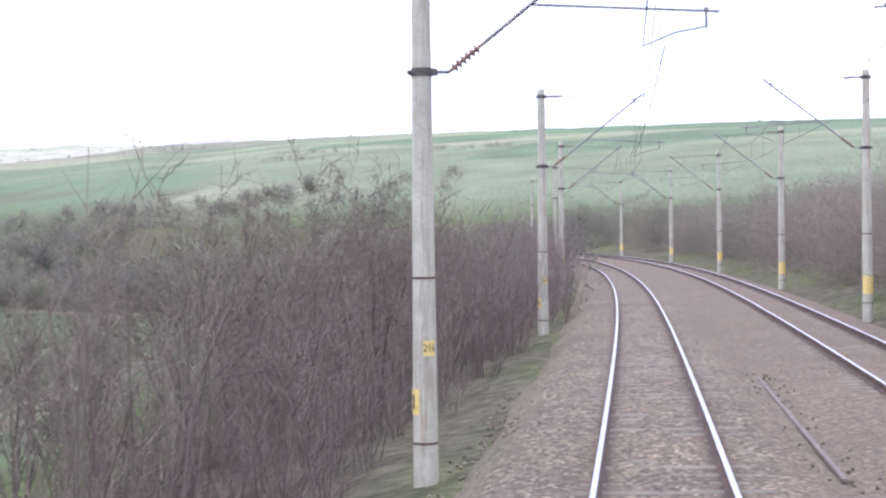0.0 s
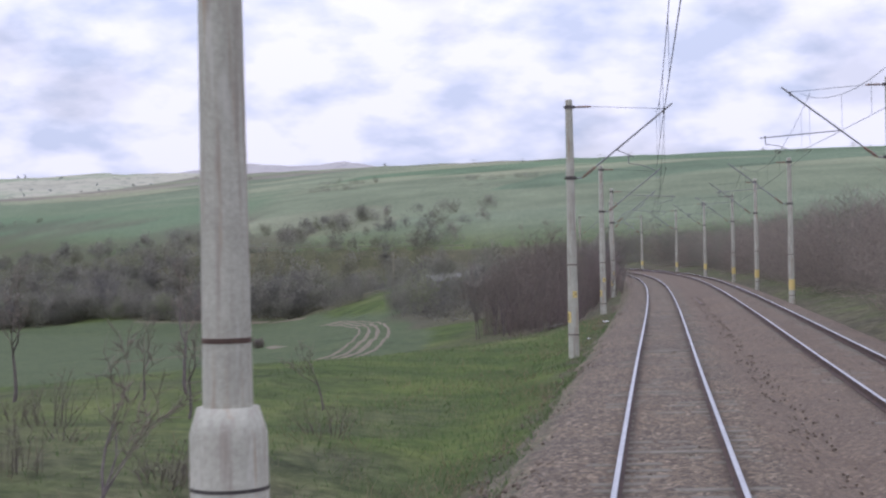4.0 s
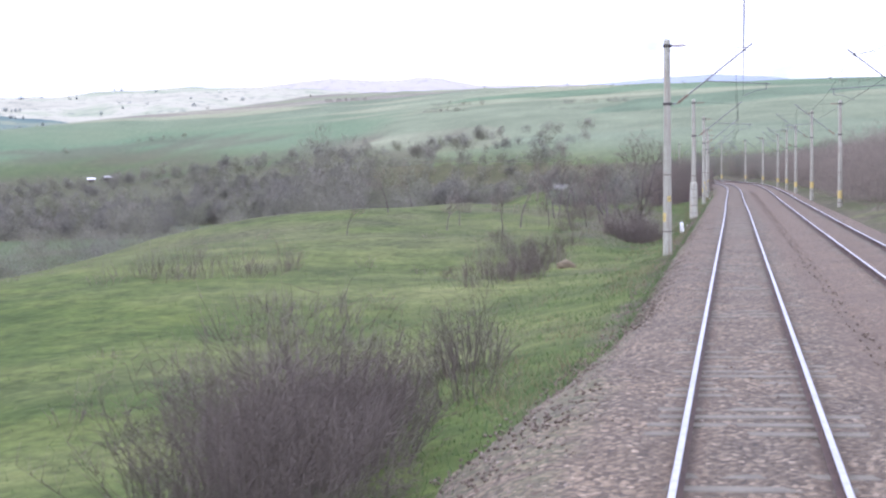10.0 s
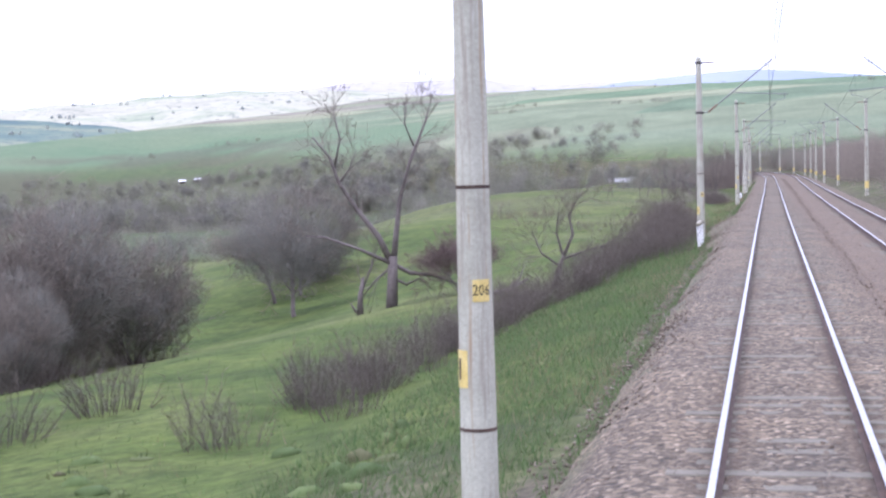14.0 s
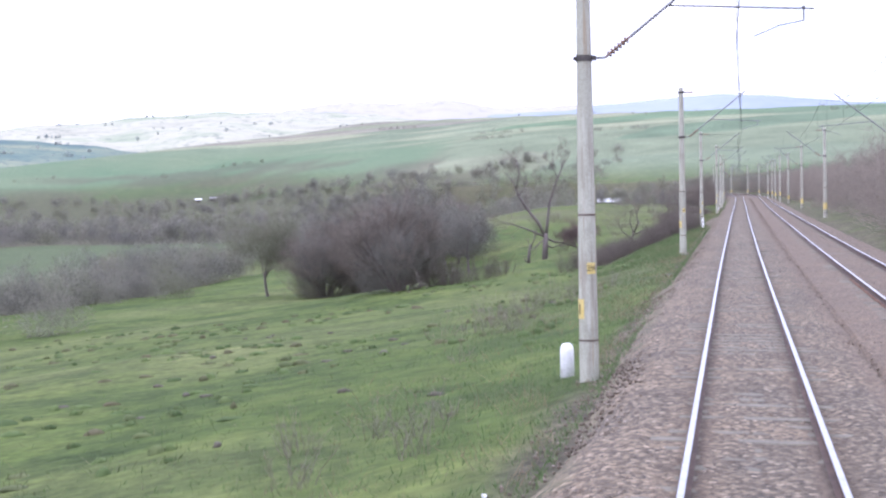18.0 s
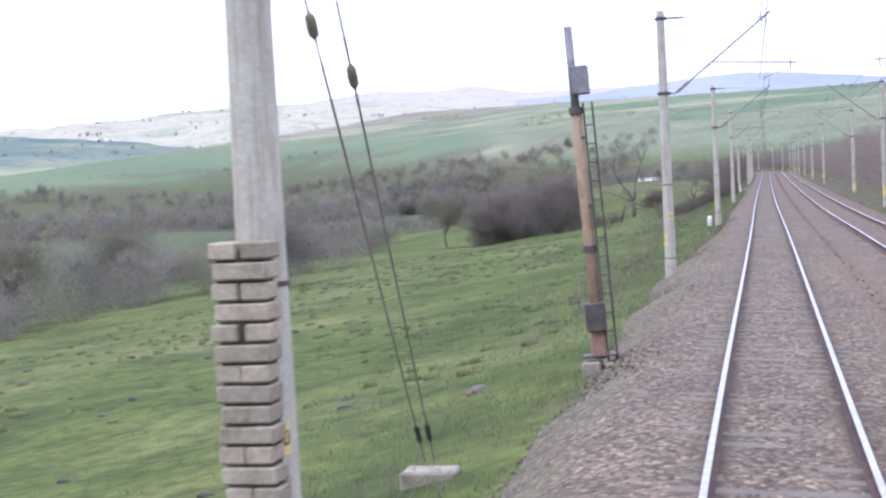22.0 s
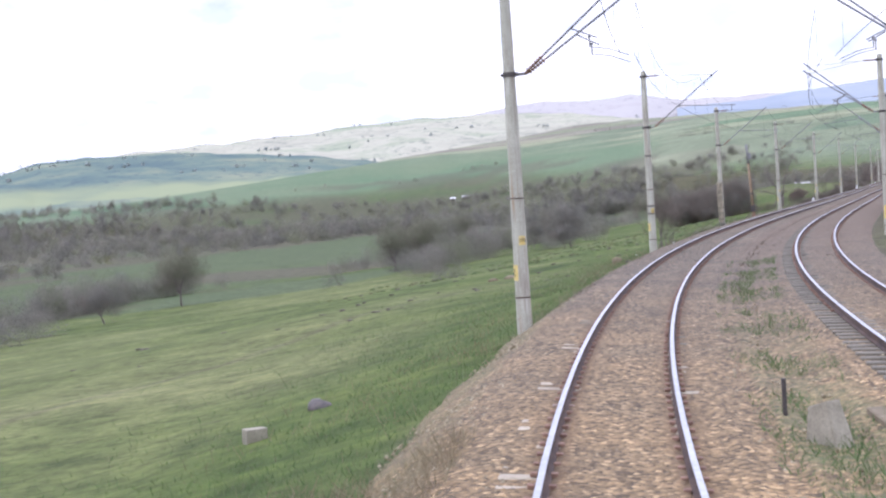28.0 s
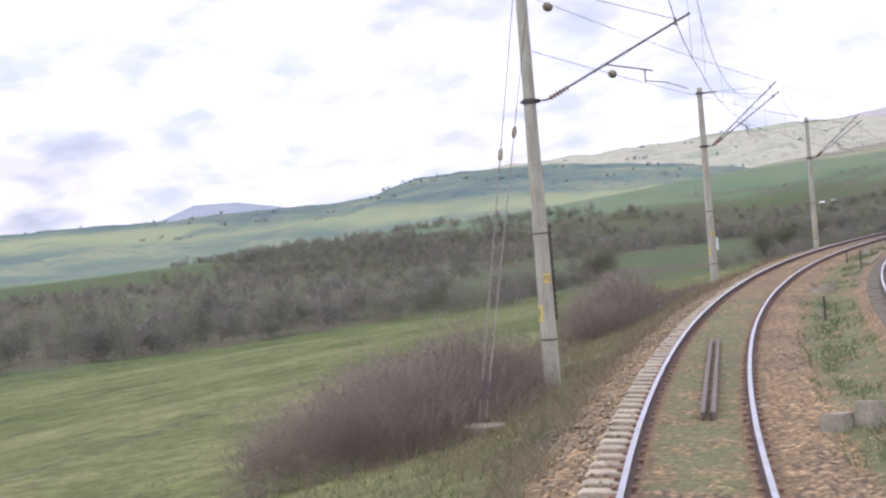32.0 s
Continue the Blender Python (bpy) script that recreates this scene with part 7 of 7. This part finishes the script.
def worn(g, seed, amount=0.02, width=0.02):
    """Bevel and roughen a block."""
    me = g.mesh("block", [M_BLOCK])
    bm = bmesh.new()
    bm.from_mesh(me)
    bmesh.ops.recalc_face_normals(bm, faces=bm.faces)
    bmesh.ops.bevel(bm, geom=bm.edges[:] + bm.verts[:], offset=width, segments=2, affect="EDGES", profile=0.6)
    bmesh.ops.subdivide_edges(bm, edges=bm.edges[:], cuts=1)
    for v in bm.verts:
        v.co += Vector((noise.noise(v.co * 5 + Vector((seed, 0, 0))), noise.noise(v.co * 5 + Vector((0, seed, 0))), noise.noise(v.co * 5 + Vector((0, 0, seed))))) * amount
    bm.to_mesh(me)
    bm.free()
    return me


for i, (s_, d_, w_, l_, h_, t_, turn) in enumerate([(463.0, -2.35, 0.13, 0.3, 0.55, 0.3, 0.5), (464.2, -3.2, 0.3, 0.14, 0.14, 0.8, 0.2), (493.8, -2.1, 0.2, 0.38, 0.3, 0.8, 0.55), (493.0, -2.4, 0.17, 0.34, 0.36, 0.7, 0.5),
                                                    (524.2, -1.85, 0.2, 0.36, 0.3, 0.8, -0.4), (524.0, -2.25, 0.15, 0.36, 0.42, 0.7, -0.35), (473, -3.0, 0.2, 0.16, 0.16, 0.8, 0.3)]):
    o = new("concrete_block", worn(wedge(w_, l_, h_, t_), i * 3.1))
    tagged(o, "broken weathered concrete block on the grass between tracks", "concrete block", "blocks between the tracks")
    upright(o, s_, d_, -0.33, turn)
for s_, d_, h_ in ((461, -2.05, 0.5), (471.2, -2.1, 0.6), (480, -3.2, 0.9), (505, -2.4, 0.6)):
    g = Geo().box((0, 0, h_ / 2 - 0.1), (0.05, 0.05, h_ + 0.2), ch=0.008)
    upright(solo("steel_stake", g, M_STEEL, "short dark steel stake between the tracks", "stake", "stakes between the tracks"), s_, d_, -0.28, 0.4)
# point-rod stand and black cable by the curve
cab = thing("track_cable", "black cable on a rusty stand reaching to the rail", "cable")
part("stand", Geo().box((0, 0, 0.18), (0.08, 0.3, 0.5), ch=0.01).box((0.1, 0, 0.36), (0.28, 0.22, 0.09), ch=0.015), M_RUST, cab)
part("cable", Geo().tube([(0.2, 0, 0.36), (0.55, 0.1, 0.25), (0.9, 0.02, 0.27), (1.3, 0.05, 0.32), (1.75, 0, 0.36)], 0.02, 7), M_STEEL, cab)
upright(cab, 471.2, 2.1, -0.42)

# stones, clods and litter on the pasture
for i, (s_, d_, sx, sy, sz, mt, lb) in enumerate([(298, 9.45, 0.16, 0.14, 0.26, M_CLOD, "small black stump on the pasture"), (401.5, 5.7, 0.26, 0.24, 0.36, M_STUMP, "brown weathered stump on the embankment slope"), (381.5, 16.7, 0.6, 0.35, 0.22, M_STUMP, "rusty brown heap of earth on the pasture"), (382.3, 17.6, 0.4, 0.3, 0.2, M_STUMP, "rusty brown clod beside an earth heap"),
                                                  (409.5, 3.9, 0.16, 0.14, 0.14, M_STEEL, "dark stone at the foot of the ballast"), (449, 6.8, 0.34, 0.25, 0.22, M_STEEL, "dark flat rock on the pasture"),
                                                  (121.5, 6.9, 0.46, 0.3, 0.3, M_STUMP, "brown-grey boulder above the gully"), (355, 5.7, 0.5, 0.12, 0.12, M_BARK, "dead dark log on the slope")]):
    o = solo("stone", lump(sx, sy, sz, i), mt, lb, "stone", smooth=True)
    upright(o, s_, d_, None, i * 1.1)
o = new("concrete_block", worn(Geo().box((0, 0, 0.1), (0.42, 0.3, 0.3)), 9.0, 0.015))
upright(tagged(o, "squared pale concrete block lying on the pasture", "concrete block"), 452.5, 7.2, None, 0.6)
o = new("concrete_block", worn(Geo().box((0, 0, 0.06), (0.75, 0.16, 0.16)), 12.0, 0.015))
upright(tagged(o, "broken pale concrete beam lying among dry grass", "concrete block"), 500, 5.7, None, 0.9)
r_ = np.random.default_rng(101)
V, F, nn = [], [], 0
for k in range(150):
    s_, d_ = float(r_.uniform(250, 420)), float(r_.uniform(6, 34))
    g = lump(*(float(v) for v in r_.uniform((0.08, 0.07, 0.04), (0.26, 0.2, 0.11))), k % 7)
    v = np.array(g.v) + np.array(ground_at(s_, d_))
    V.append(v), F.append(np.array(g.f) + nn)
    nn += len(v)
tagged(new("molehill", raw_mesh("molehill", np.concatenate(V), np.concatenate(F), M_CLOD, True)), "molehills and dark tussocks over the pasture", "molehills", kind="stuff")
for i, (s_, d_, w_) in enumerate([(7.8, 2.75, 0.3), (21, 3.0, 0.12), (88.5, 4.4, 0.26), (86.5, 4.0, 0.2), (85.2, 3.1, 0.14), (368.1, 6.1, 0.4), (384.6, 5.0, 0.42), (390.0, 6.6, 0.12), (404, 3.6, 0.2), (300.5, 3.1, 0.1)]):
    g = Geo()
    n_ = 7
    r = random.Random(i)
    pts = [(w_ * (a / n_ - 0.5), w_ * 0.5 * (b / 3 - 0.5), 0.04 + r.uniform(0, 0.09) * w_ * 2) for a in range(n_ + 1) for b in range(4)]
    low = [(x, y, -0.01) for x, y, z in pts]
    fs = []
    for a in range(n_):
        for b in range(3):
            q = (a * 4 + b, a * 4 + b + 1, a * 4 + b + 5, a * 4 + b + 4)
            fs += [q, tuple(j + len(pts) for j in q[::-1])]
    rim = [a * 4 for a in range(n_ + 1)] + [n_ * 4 + b for b in range(1, 4)] + [a * 4 + 3 for a in range(n_ - 1, -1, -1)] + [2, 1]
    fs += [(rim[j], rim[(j + 1) % len(rim)], rim[(j + 1) % len(rim)] + len(pts), rim[j] + len(pts)) for j in range(len(rim))]
    g.add(pts + low, fs)
    upright(solo("plastic_bag", g, M_WHITE, "crumpled white plastic bag caught on the grass", "litter", "litter beside the line", True), s_, d_, None, i * 0.9)

# ---------------------------------------------------------------- mast fittings
def mast_at(s):
    p = on(s, 3.0)
    return min((o for o in bpy.data.objects if o.name.startswith("catenary_mast")), key=lambda o: (o.matrix_world.translation.xy - p.xy).length)


m2 = mast_at(72.6)
g = Geo()
zs = [-0.5, 0.1, 0.12, 0.75, 0.77, 1.35, 1.37, 1.95, 1.97, 2.45, 2.62]
g.tube([(0, 0, z) for z in zs], [0.29 - 0.018 * z + (0.006 if i % 2 else 0) for i, z in enumerate(zs[:-1])] + [0.2], 22)
part("sleeve", g, M_CONCRETE, m2, "thick cast concrete sleeve round the mast's foot", True)
for z in (0.4, 0.95, 1.5, 2.1):
    part("hoop", Geo().tube([(0, 0, z - 0.012), (0, 0, z + 0.012)], 0.294 - 0.018 * z, 22), M_STEEL, m2)
m8 = mast_at(374.4)
rb = random.Random(4)
brick_whole, brick_half = {}, {}
for wd, store in ((0.36, brick_whole), (0.174, brick_half)):
    g = Geo().box((0, 0, 0), (wd, 0.24, 0.108), ch=0.012)
    store["me"] = g.mesh("brick", [M_BRICK])
    fresh_normals(store["me"])
for k in range(21):
    z = 0.74 + k * 0.127
    for x, me in (((0.0, brick_whole["me"]),) if k % 2 else ((-0.093, brick_half["me"]), (0.093, brick_half["me"]))):
        o = new("brick", me)
        o.parent = m8
        o.matrix_basis = Matrix.Translation((-0.04 + x + rb.uniform(-0.022, 0.022), -0.24 + rb.uniform(-0.015, 0.015), z)) @ Matrix.Rotation(rb.uniform(-0.06, 0.06), 4, "Z")
part("mortar", Geo().box((-0.04, -0.225, 1.99), (0.31, 0.18, 2.6), ch=0.01), M_CLOD, m8, "dark recessed joints")
part("casing_clamp", Geo().box((-0.08, -0.12, 0.52), (0.56, 0.56, 0.06), ch=0.01), M_STEEL, m8)
m9 = mast_at(409.7)
for z in (1.95, 2.3, 4.6):
    part("black_band", Geo().tube([(0, 0, z - 0.03), (0, 0, z + 0.03)], pole_radius(z) + 0.012, 20), M_STEEL, m9)
for s_ in (477.3, 409.7):
    mm = mast_at(s_)
    if s_ > 450:
        part("marker_plate", Geo().box((0.24, -0.02, 1.62), (0.11, 0.02, 0.56), ch=0.004).box((0.19, -0.02, 1.5), (0.06, 0.03, 0.04)), M_WHITE, mm, "narrow white marker plate")
m12 = mast_at(512.3)
g = Geo().box((0.19, 0.06, 2.2), (0.04, 0.04, 2.1), ch=0.006)
for k in range(15):
    g.box((0.215, 0.06, 1.25 + k * 0.138), (0.04, 0.05, 0.05), ch=0.004)
part("toothed_rack", g, M_STEEL, m12, "dark toothed steel rack behind the mast")


def guy(s, d, top_h, s1, d1, label):
    a, b = on(s, d, top_h), ground_at(s1, d1)
    t = thing("guy_wire", label, "guy wire", "mast stays")
    t.location = b
    inv = Matrix.Translation(b).inverted()
    side = (a - b).cross(Vector((0, 0, 1))).normalized() * 0.12
    for k in (-1, 1):
        p0, p1 = b + Vector((0, 0, 0.25)) + side * k * 0.5, a + side * k * (1.2 if k > 0 else 1.0) + Vector((0, 0, -0.35 * (k > 0)))
        o = Geo().tube([p0, p0.lerp(p1, 0.62)], 0.012, 7).ob("stay_rod", M_STAYROD, t, "rusty stay rod")
        o.matrix_parent_inverse = inv
        o = Geo().tube([p0.lerp(p1, 0.62), p1], 0.008, 6).ob("stay_cable", M_WIRE, t)
        o.matrix_parent_inverse = inv
        w = (p1 - p0).normalized()
        c = p0.lerp(p1, 0.62 + 0.04 * k)
        o = Geo().lathe([(0.012, -0.16), (0.045, -0.1), (0.05, 0), (0.045, 0.1), (0.012, 0.16)], 10, c, w).ob("strain_insulator", M_BLOCK, t, smooth=True)
        o.matrix_parent_inverse = inv
        o = Geo().lathe([(0.02, -0.2), (0.035, -0.15), (0.035, 0.15), (0.02, 0.2)], 8, p0.lerp(p1, 0.06), w).ob("turnbuckle", M_STEEL, t)
        o.matrix_parent_inverse = inv
    o = Geo().box(b + Vector((0, 0, -0.02)), (0.7, 0.5, 0.34), ch=0.03).ob("anchor_block", M_BLOCK, t)
    o.matrix_parent_inverse = inv
    return t


guy(374.4, 3.35, 7.0, 365.0, 4.4, "pair of rusty mast stays anchored in a concrete block")
guy(512.7, 3.5, 7.75, 517.9, 4.05, "pair of reddish mast stays anchored among dry bushes")
# strain wires with egg insulators from the last mast
for h0_, h1_, u in ((7.7, 7.0, 0.14), (6.5, 6.0, 0.62)):
    a, b = on(512.3, 3.4, h0_), on(478, -2.6, h1_)
    sw = thing("strain_wire", "thin strain wire with a grey egg insulator", "wire", "strain wires")
    sw.location = a
    inv = Matrix.Translation(a).inverted()
    pts = [a.lerp(b, k / 10) - Vector((0, 0, 0.5 * 4 * (k / 10) * (1 - k / 10) * 0.4)) for k in range(11)]
    o = Geo().tube(pts, 0.007, 5).ob("wire", M_WIRE, sw)
    o.matrix_parent_inverse = inv
    c, w = a.lerp(b, u * 0.25) - Vector((0, 0, 0.1)), (b - a).normalized()
    o = Geo().lathe([(0.02, -0.17), (0.07, -0.14), (0.10, -0.06), (0.105, 0.04), (0.085, 0.12), (0.03, 0.17)], 12, c, w).ob("egg_insulator", M_BLOCK, sw, "grey egg-shaped insulator", True)
    o.matrix_parent_inverse = inv

# ---------------------------------------------------------------- far road, poles and sheds
def world_ground(x, y):
    X, Y, Z = ground_many(np.array([-float(y)]), np.array([-float(x) + float(axis_at(-float(y))[0])]))
    return Vector((float(X[0]), float(Y[0]), float(Z[0])))


bar = thing("road_barrier", "long pale road barrier along the foot of the hill", "barrier")
a_, b_ = Vector((-118, 343, 8.0)), Vector((-52, 345.6, 7.2))
bar.location = a_
inv = Matrix.Translation(a_).inverted()
o = Geo().box((a_ + b_) / 2, ((b_ - a_).length, 0.2, 0.24), rot=Matrix.Rotation(math.atan2(2.6, 66), 3, "Z") @ Matrix.Rotation(math.atan2(0.8, 66), 3, "Y")).ob("rail", M_BLOCK, bar)
o.matrix_parent_inverse = inv
for k in range(21):
    p = a_.lerp(b_, k / 20)
    gz = world_ground(p.x, p.y).z
    o = Geo().box((p.x, p.y, (p.z + gz) / 2 - 0.3), (0.16, 0.16, max(0.6, p.z - gz + 0.6))).ob("post", M_BLOCK, bar)
    o.matrix_parent_inverse = inv
pole_mesh = Geo().tube([(0, 0, -0.5), (0, 0, 8.2)], [0.17, 0.11], 10).box((0, 0, 7.7), (1.3, 0.1, 0.12), ch=0.01).mesh("utility_pole", [M_BLOCK])
fresh_normals(pole_mesh)
for x, y in ((-46, 194), (-85, 262), (-122, 330), (-150, 400), (-190, 300), (-235, 255), (-285, 215)):
    o = new("utility_pole", pole_mesh)
    o.location = world_ground(x, y)
    tagged(o, "pale concrete utility pole among the valley woods", "utility pole", "utility poles in the valley")


def shed(label, x, y, w, l, h, turn):
    t = thing("shed", label, "shed")
    part("wall", Geo().box((0, 0, h / 2 - 0.4), (l, w, h + 0.8), ch=0.02), M_BLOCK, t)
    g = Geo()
    e = 0.4
    g.add([(-l / 2 - e, -w / 2 - e, h), (l / 2 + e, -w / 2 - e, h), (l / 2 + e, 0, h + w * 0.3), (-l / 2 - e, 0, h + w * 0.3), (-l / 2 - e, w / 2 + e, h), (l / 2 + e, w / 2 + e, h),
           (-l / 2 - e, -w / 2 - e, h - 0.15), (l / 2 + e, -w / 2 - e, h - 0.15), (-l / 2 - e, w / 2 + e, h - 0.15), (l / 2 + e, w / 2 + e, h - 0.15)],
          [(0, 1, 2, 3), (3, 2, 5, 4), (6, 7, 1, 0), (8, 4, 5, 9), (6, 8, 9, 7), (0, 3, 4, 8, 6), (1, 7, 9, 5, 2)])
    part("roof", g, M_WHITE, t, "pale sheet roof")
    for k in (-1, 1):
        part("door", Geo().box((k * l * 0.2, -w / 2 - 0.03, h * 0.42), (1.1, 0.06, h * 0.8), ch=0.01), M_STEEL, t)
    t.matrix_world = Matrix.Translation(world_ground(x, y)) @ Matrix.Rotation(turn, 4, "Z")


shed("low pale-roofed shed at the edge of the woods", -46, 262, 4, 8, 1.7, 0.1)
shed("small white-roofed hut in the valley", -294, 517, 2.4, 3, 1.4, 0.3)
shed("small white-roofed hut beside another in the valley", -285, 516, 2.4, 2.6, 1.4, -0.2)

# ---------------------------------------------------------------- sleepers
sm = sleeper_mesh()
sm_pale = sm.copy()
sm_pale.materials[0] = M_SLEEPER_PALE
for tr, centre, tilt in tracks:
    inv = Matrix.Translation(tr.location).inverted()
    main = tilt == 1.0
    lo, hi = (376.0, 555.4) if main else (268.0, 448.0)
    V, F, nn = [], [], 0
    far = Geo().box((0, 0, -0.265), (2.5, 0.26, 0.19), ch=0.015)
    base_v = np.array(far.v)
    for s_ in np.arange(-205, 596, 0.6):
        c_ = cant(s_) * tilt
        mtx = Matrix.Translation(on(s_, centre(s_), random.uniform(-0.012, 0.008))) @ Matrix.Rotation(heading(s_) + random.uniform(-0.008, 0.008), 4, "Z") @ Matrix.Rotation(math.atan2(c_, 1.5), 4, "Y")
        if lo <= s_ <= hi:
            o = new("sleeper", sm_pale if main and s_ > 452 else sm)
            o.parent = tr
            o.matrix_parent_inverse = inv
            o.matrix_basis = mtx
        else:
            mm = np.array(mtx)
            V.append(base_v @ mm[:3, :3].T + mm[:3, 3])
            F += [[i + nn for i in q] for q in far.f]
            nn += len(base_v)
    me = bpy.data.meshes.new("sleeper_row")
    me.from_pydata(np.concatenate(V).tolist(), [], F)
    me.materials.append(M_SLEEPER)
    o = new("sleeper_row", me)
    o.parent = tr
    o.matrix_parent_inverse = inv
    o["kind"] = "stuff"
    o["label"] = "concrete sleepers half sunk in ballast"

# ---------------------------------------------------------------- cart track and fallen planks
def sheet_z(s, d):
    """Level of the ground sheet, between its grid lines."""
    i = np.clip(np.searchsorted(gs, s) - 1, 0, len(gs) - 2)
    j = np.clip(np.searchsorted(gd, d) - 1, 0, len(gd) - 2)
    u, v = (s - gs[i]) / (gs[i + 1] - gs[i]), (d - gd[j]) / (gd[j + 1] - gd[j])
    return GZ[i, j] * (1 - u) * (1 - v) + GZ[i + 1, j] * u * (1 - v) + GZ[i, j + 1] * (1 - u) * v + GZ[i + 1, j + 1] * u * v


cart_track = thing("cart_track", "pale sandy wheel ruts winding over the green field", "track", kind="structure")


def rut(ss, dd, width, seed, name="rut"):
    wob = value_noise(ss / 9.0, np.full(len(ss), seed * 3.7), seed, 3)
    half = width * (0.75 + 0.55 * wob)
    rows = []
    for f, lift in ((-1, -0.03), (-0.45, 0.07), (0.45, 0.07), (1, -0.03)):
        d_ = dd + half * f + 0.06 * wob
        x, y = warp_xy(ss, d_)
        rows.append(np.stack([x, y, sheet_z(ss, d_) + lift], 1))
    P = np.stack(rows, 1).reshape(-1, 3)
    base = (np.arange(len(ss) - 1) * 4)[:, None]
    F = np.concatenate([base + np.array([[k, k + 1, k + 5, k + 4]]) for k in range(3)], 0)
    o = new(name, raw_mesh(name, P, F, M_RUT, True))
    o.parent = cart_track


RUT_S, RUT_D = [-170, -140, -110, -80, -54, -38, -23, -16, -8, 8], [40, 36, 32.2, 28.6, 25.0, 22.2, 20.0, 19.4, 18.8, 17.8]
bend = np.polynomial.Polynomial.fit(RUT_S, RUT_D, 4)
for k, (off, w_) in enumerate(((-1.15, 0.2), (-0.2, 0.3), (0.6, 0.26), (1.5, 0.2))):
    ss = np.arange(2.0, -165, -1.2)
    rut(ss, bend(ss) + off, w_, 5 + k)
for k, (s0_, s1_, d0_, d1_, w_) in enumerate(((-57, -66, 34, 37, 0.9), (-70, -90, 44, 60, 0.35), (-150, -215, 62, 52, 0.6), (-215, -228, 40, 45, 1.6), (-232, -300, 45, 62, 1.5))):
    ss = np.linspace(s0_, s1_, 26)
    rut(ss, np.linspace(d0_, d1_, 26), w_, 15 + k, "bare_strip")
for k, (s_, d_, L, w_, turn) in enumerate(((-0.6, 5.7, 3.4, 0.24, 0.5), (-1.2, 6.1, 2.8, 0.2, 0.62), (-1.6, 5.6, 2.2, 0.22, 0.4))):
    g = Geo().box((0, 0, 0.07), (L, w_, 0.08), ch=0.012)
    p = solo("plank", g, M_CLOD, "dark rotten plank lying by the thicket", "plank", "fallen planks")
    upright(p, s_, d_, turn=turn + 1.0, lean_x=0.06)

# tussocks of the pasture
M_TUSSOCK = islands("tussock_grass", [(0.054, 0.0783, 0.0297), (0.081, 0.115, 0.0405), (0.101, 0.135, 0.0486), (0.0945, 0.0864, 0.0486), (0.0675, 0.101, 0.0351)])
r_ = np.random.default_rng(211)
n = 1500
s_ = r_.uniform(225, 352, n)
d_ = 5.5 + r_.uniform(0, 1, n) ** 1.3 * 38
x, y = warp_xy(s_, d_)
keep = value_noise(x / 7, y / 7, 61, 2) > -0.1
s_, d_, x, y = s_[keep], d_[keep], x[keep], y[keep]
z = sheet_z(s_, d_)
n = len(s_)
wide, high = r_.uniform(0.08, 0.27, n), r_.uniform(0.05, 0.16, n)
V, ring = [], 7
for f, g_ in ((1.0, -0.35), (0.85, 0.45), (0.45, 0.9)):
    for k in range(ring):
        a = 2 * math.pi * k / ring + r_.uniform(-0.2, 0.2, n)
        q = wide * f * r_.uniform(0.75, 1.25, n)
        V.append(np.stack([x + np.cos(a) * q * 1.3, y + np.sin(a) * q, z + high * g_ * r_.uniform(0.8, 1.2, n)], 1))
V.append(np.stack([x, y, z + high], 1))
V = np.stack(V, 1)
F = [[i * ring + k, i * ring + (k + 1) % ring, (i + 1) * ring + (k + 1) % ring] for i in range(2) for k in range(ring)]
F += [[i * ring + k, (i + 1) * ring + (k + 1) % ring, (i + 1) * ring + k] for i in range(2) for k in range(ring)]
F += [[2 * ring + k, 2 * ring + (k + 1) % ring, 3 * ring] for k in range(ring)]
F = (np.arange(n)[:, None, None] * (3 * ring + 1) + np.array(F)[None]).reshape(-1, 3)
tagged(new("tussock", raw_mesh("tussock", V.reshape(-1, 3), F, M_TUSSOCK, True)), "low grassy hummocks scattered over the pasture", "grass", kind="stuff")
# rank blades on the hummocks
k_ = np.repeat(np.arange(n), 22)
blades("tussock_blades", "rank dark grass on the pasture hummocks", s_[k_] + r_.normal(0, 0.11, len(k_)), d_[k_] + r_.normal(0, 0.11, len(k_)), 0.08, 0.24, 0.011, M_TUSSOCK, 212, 0.4)
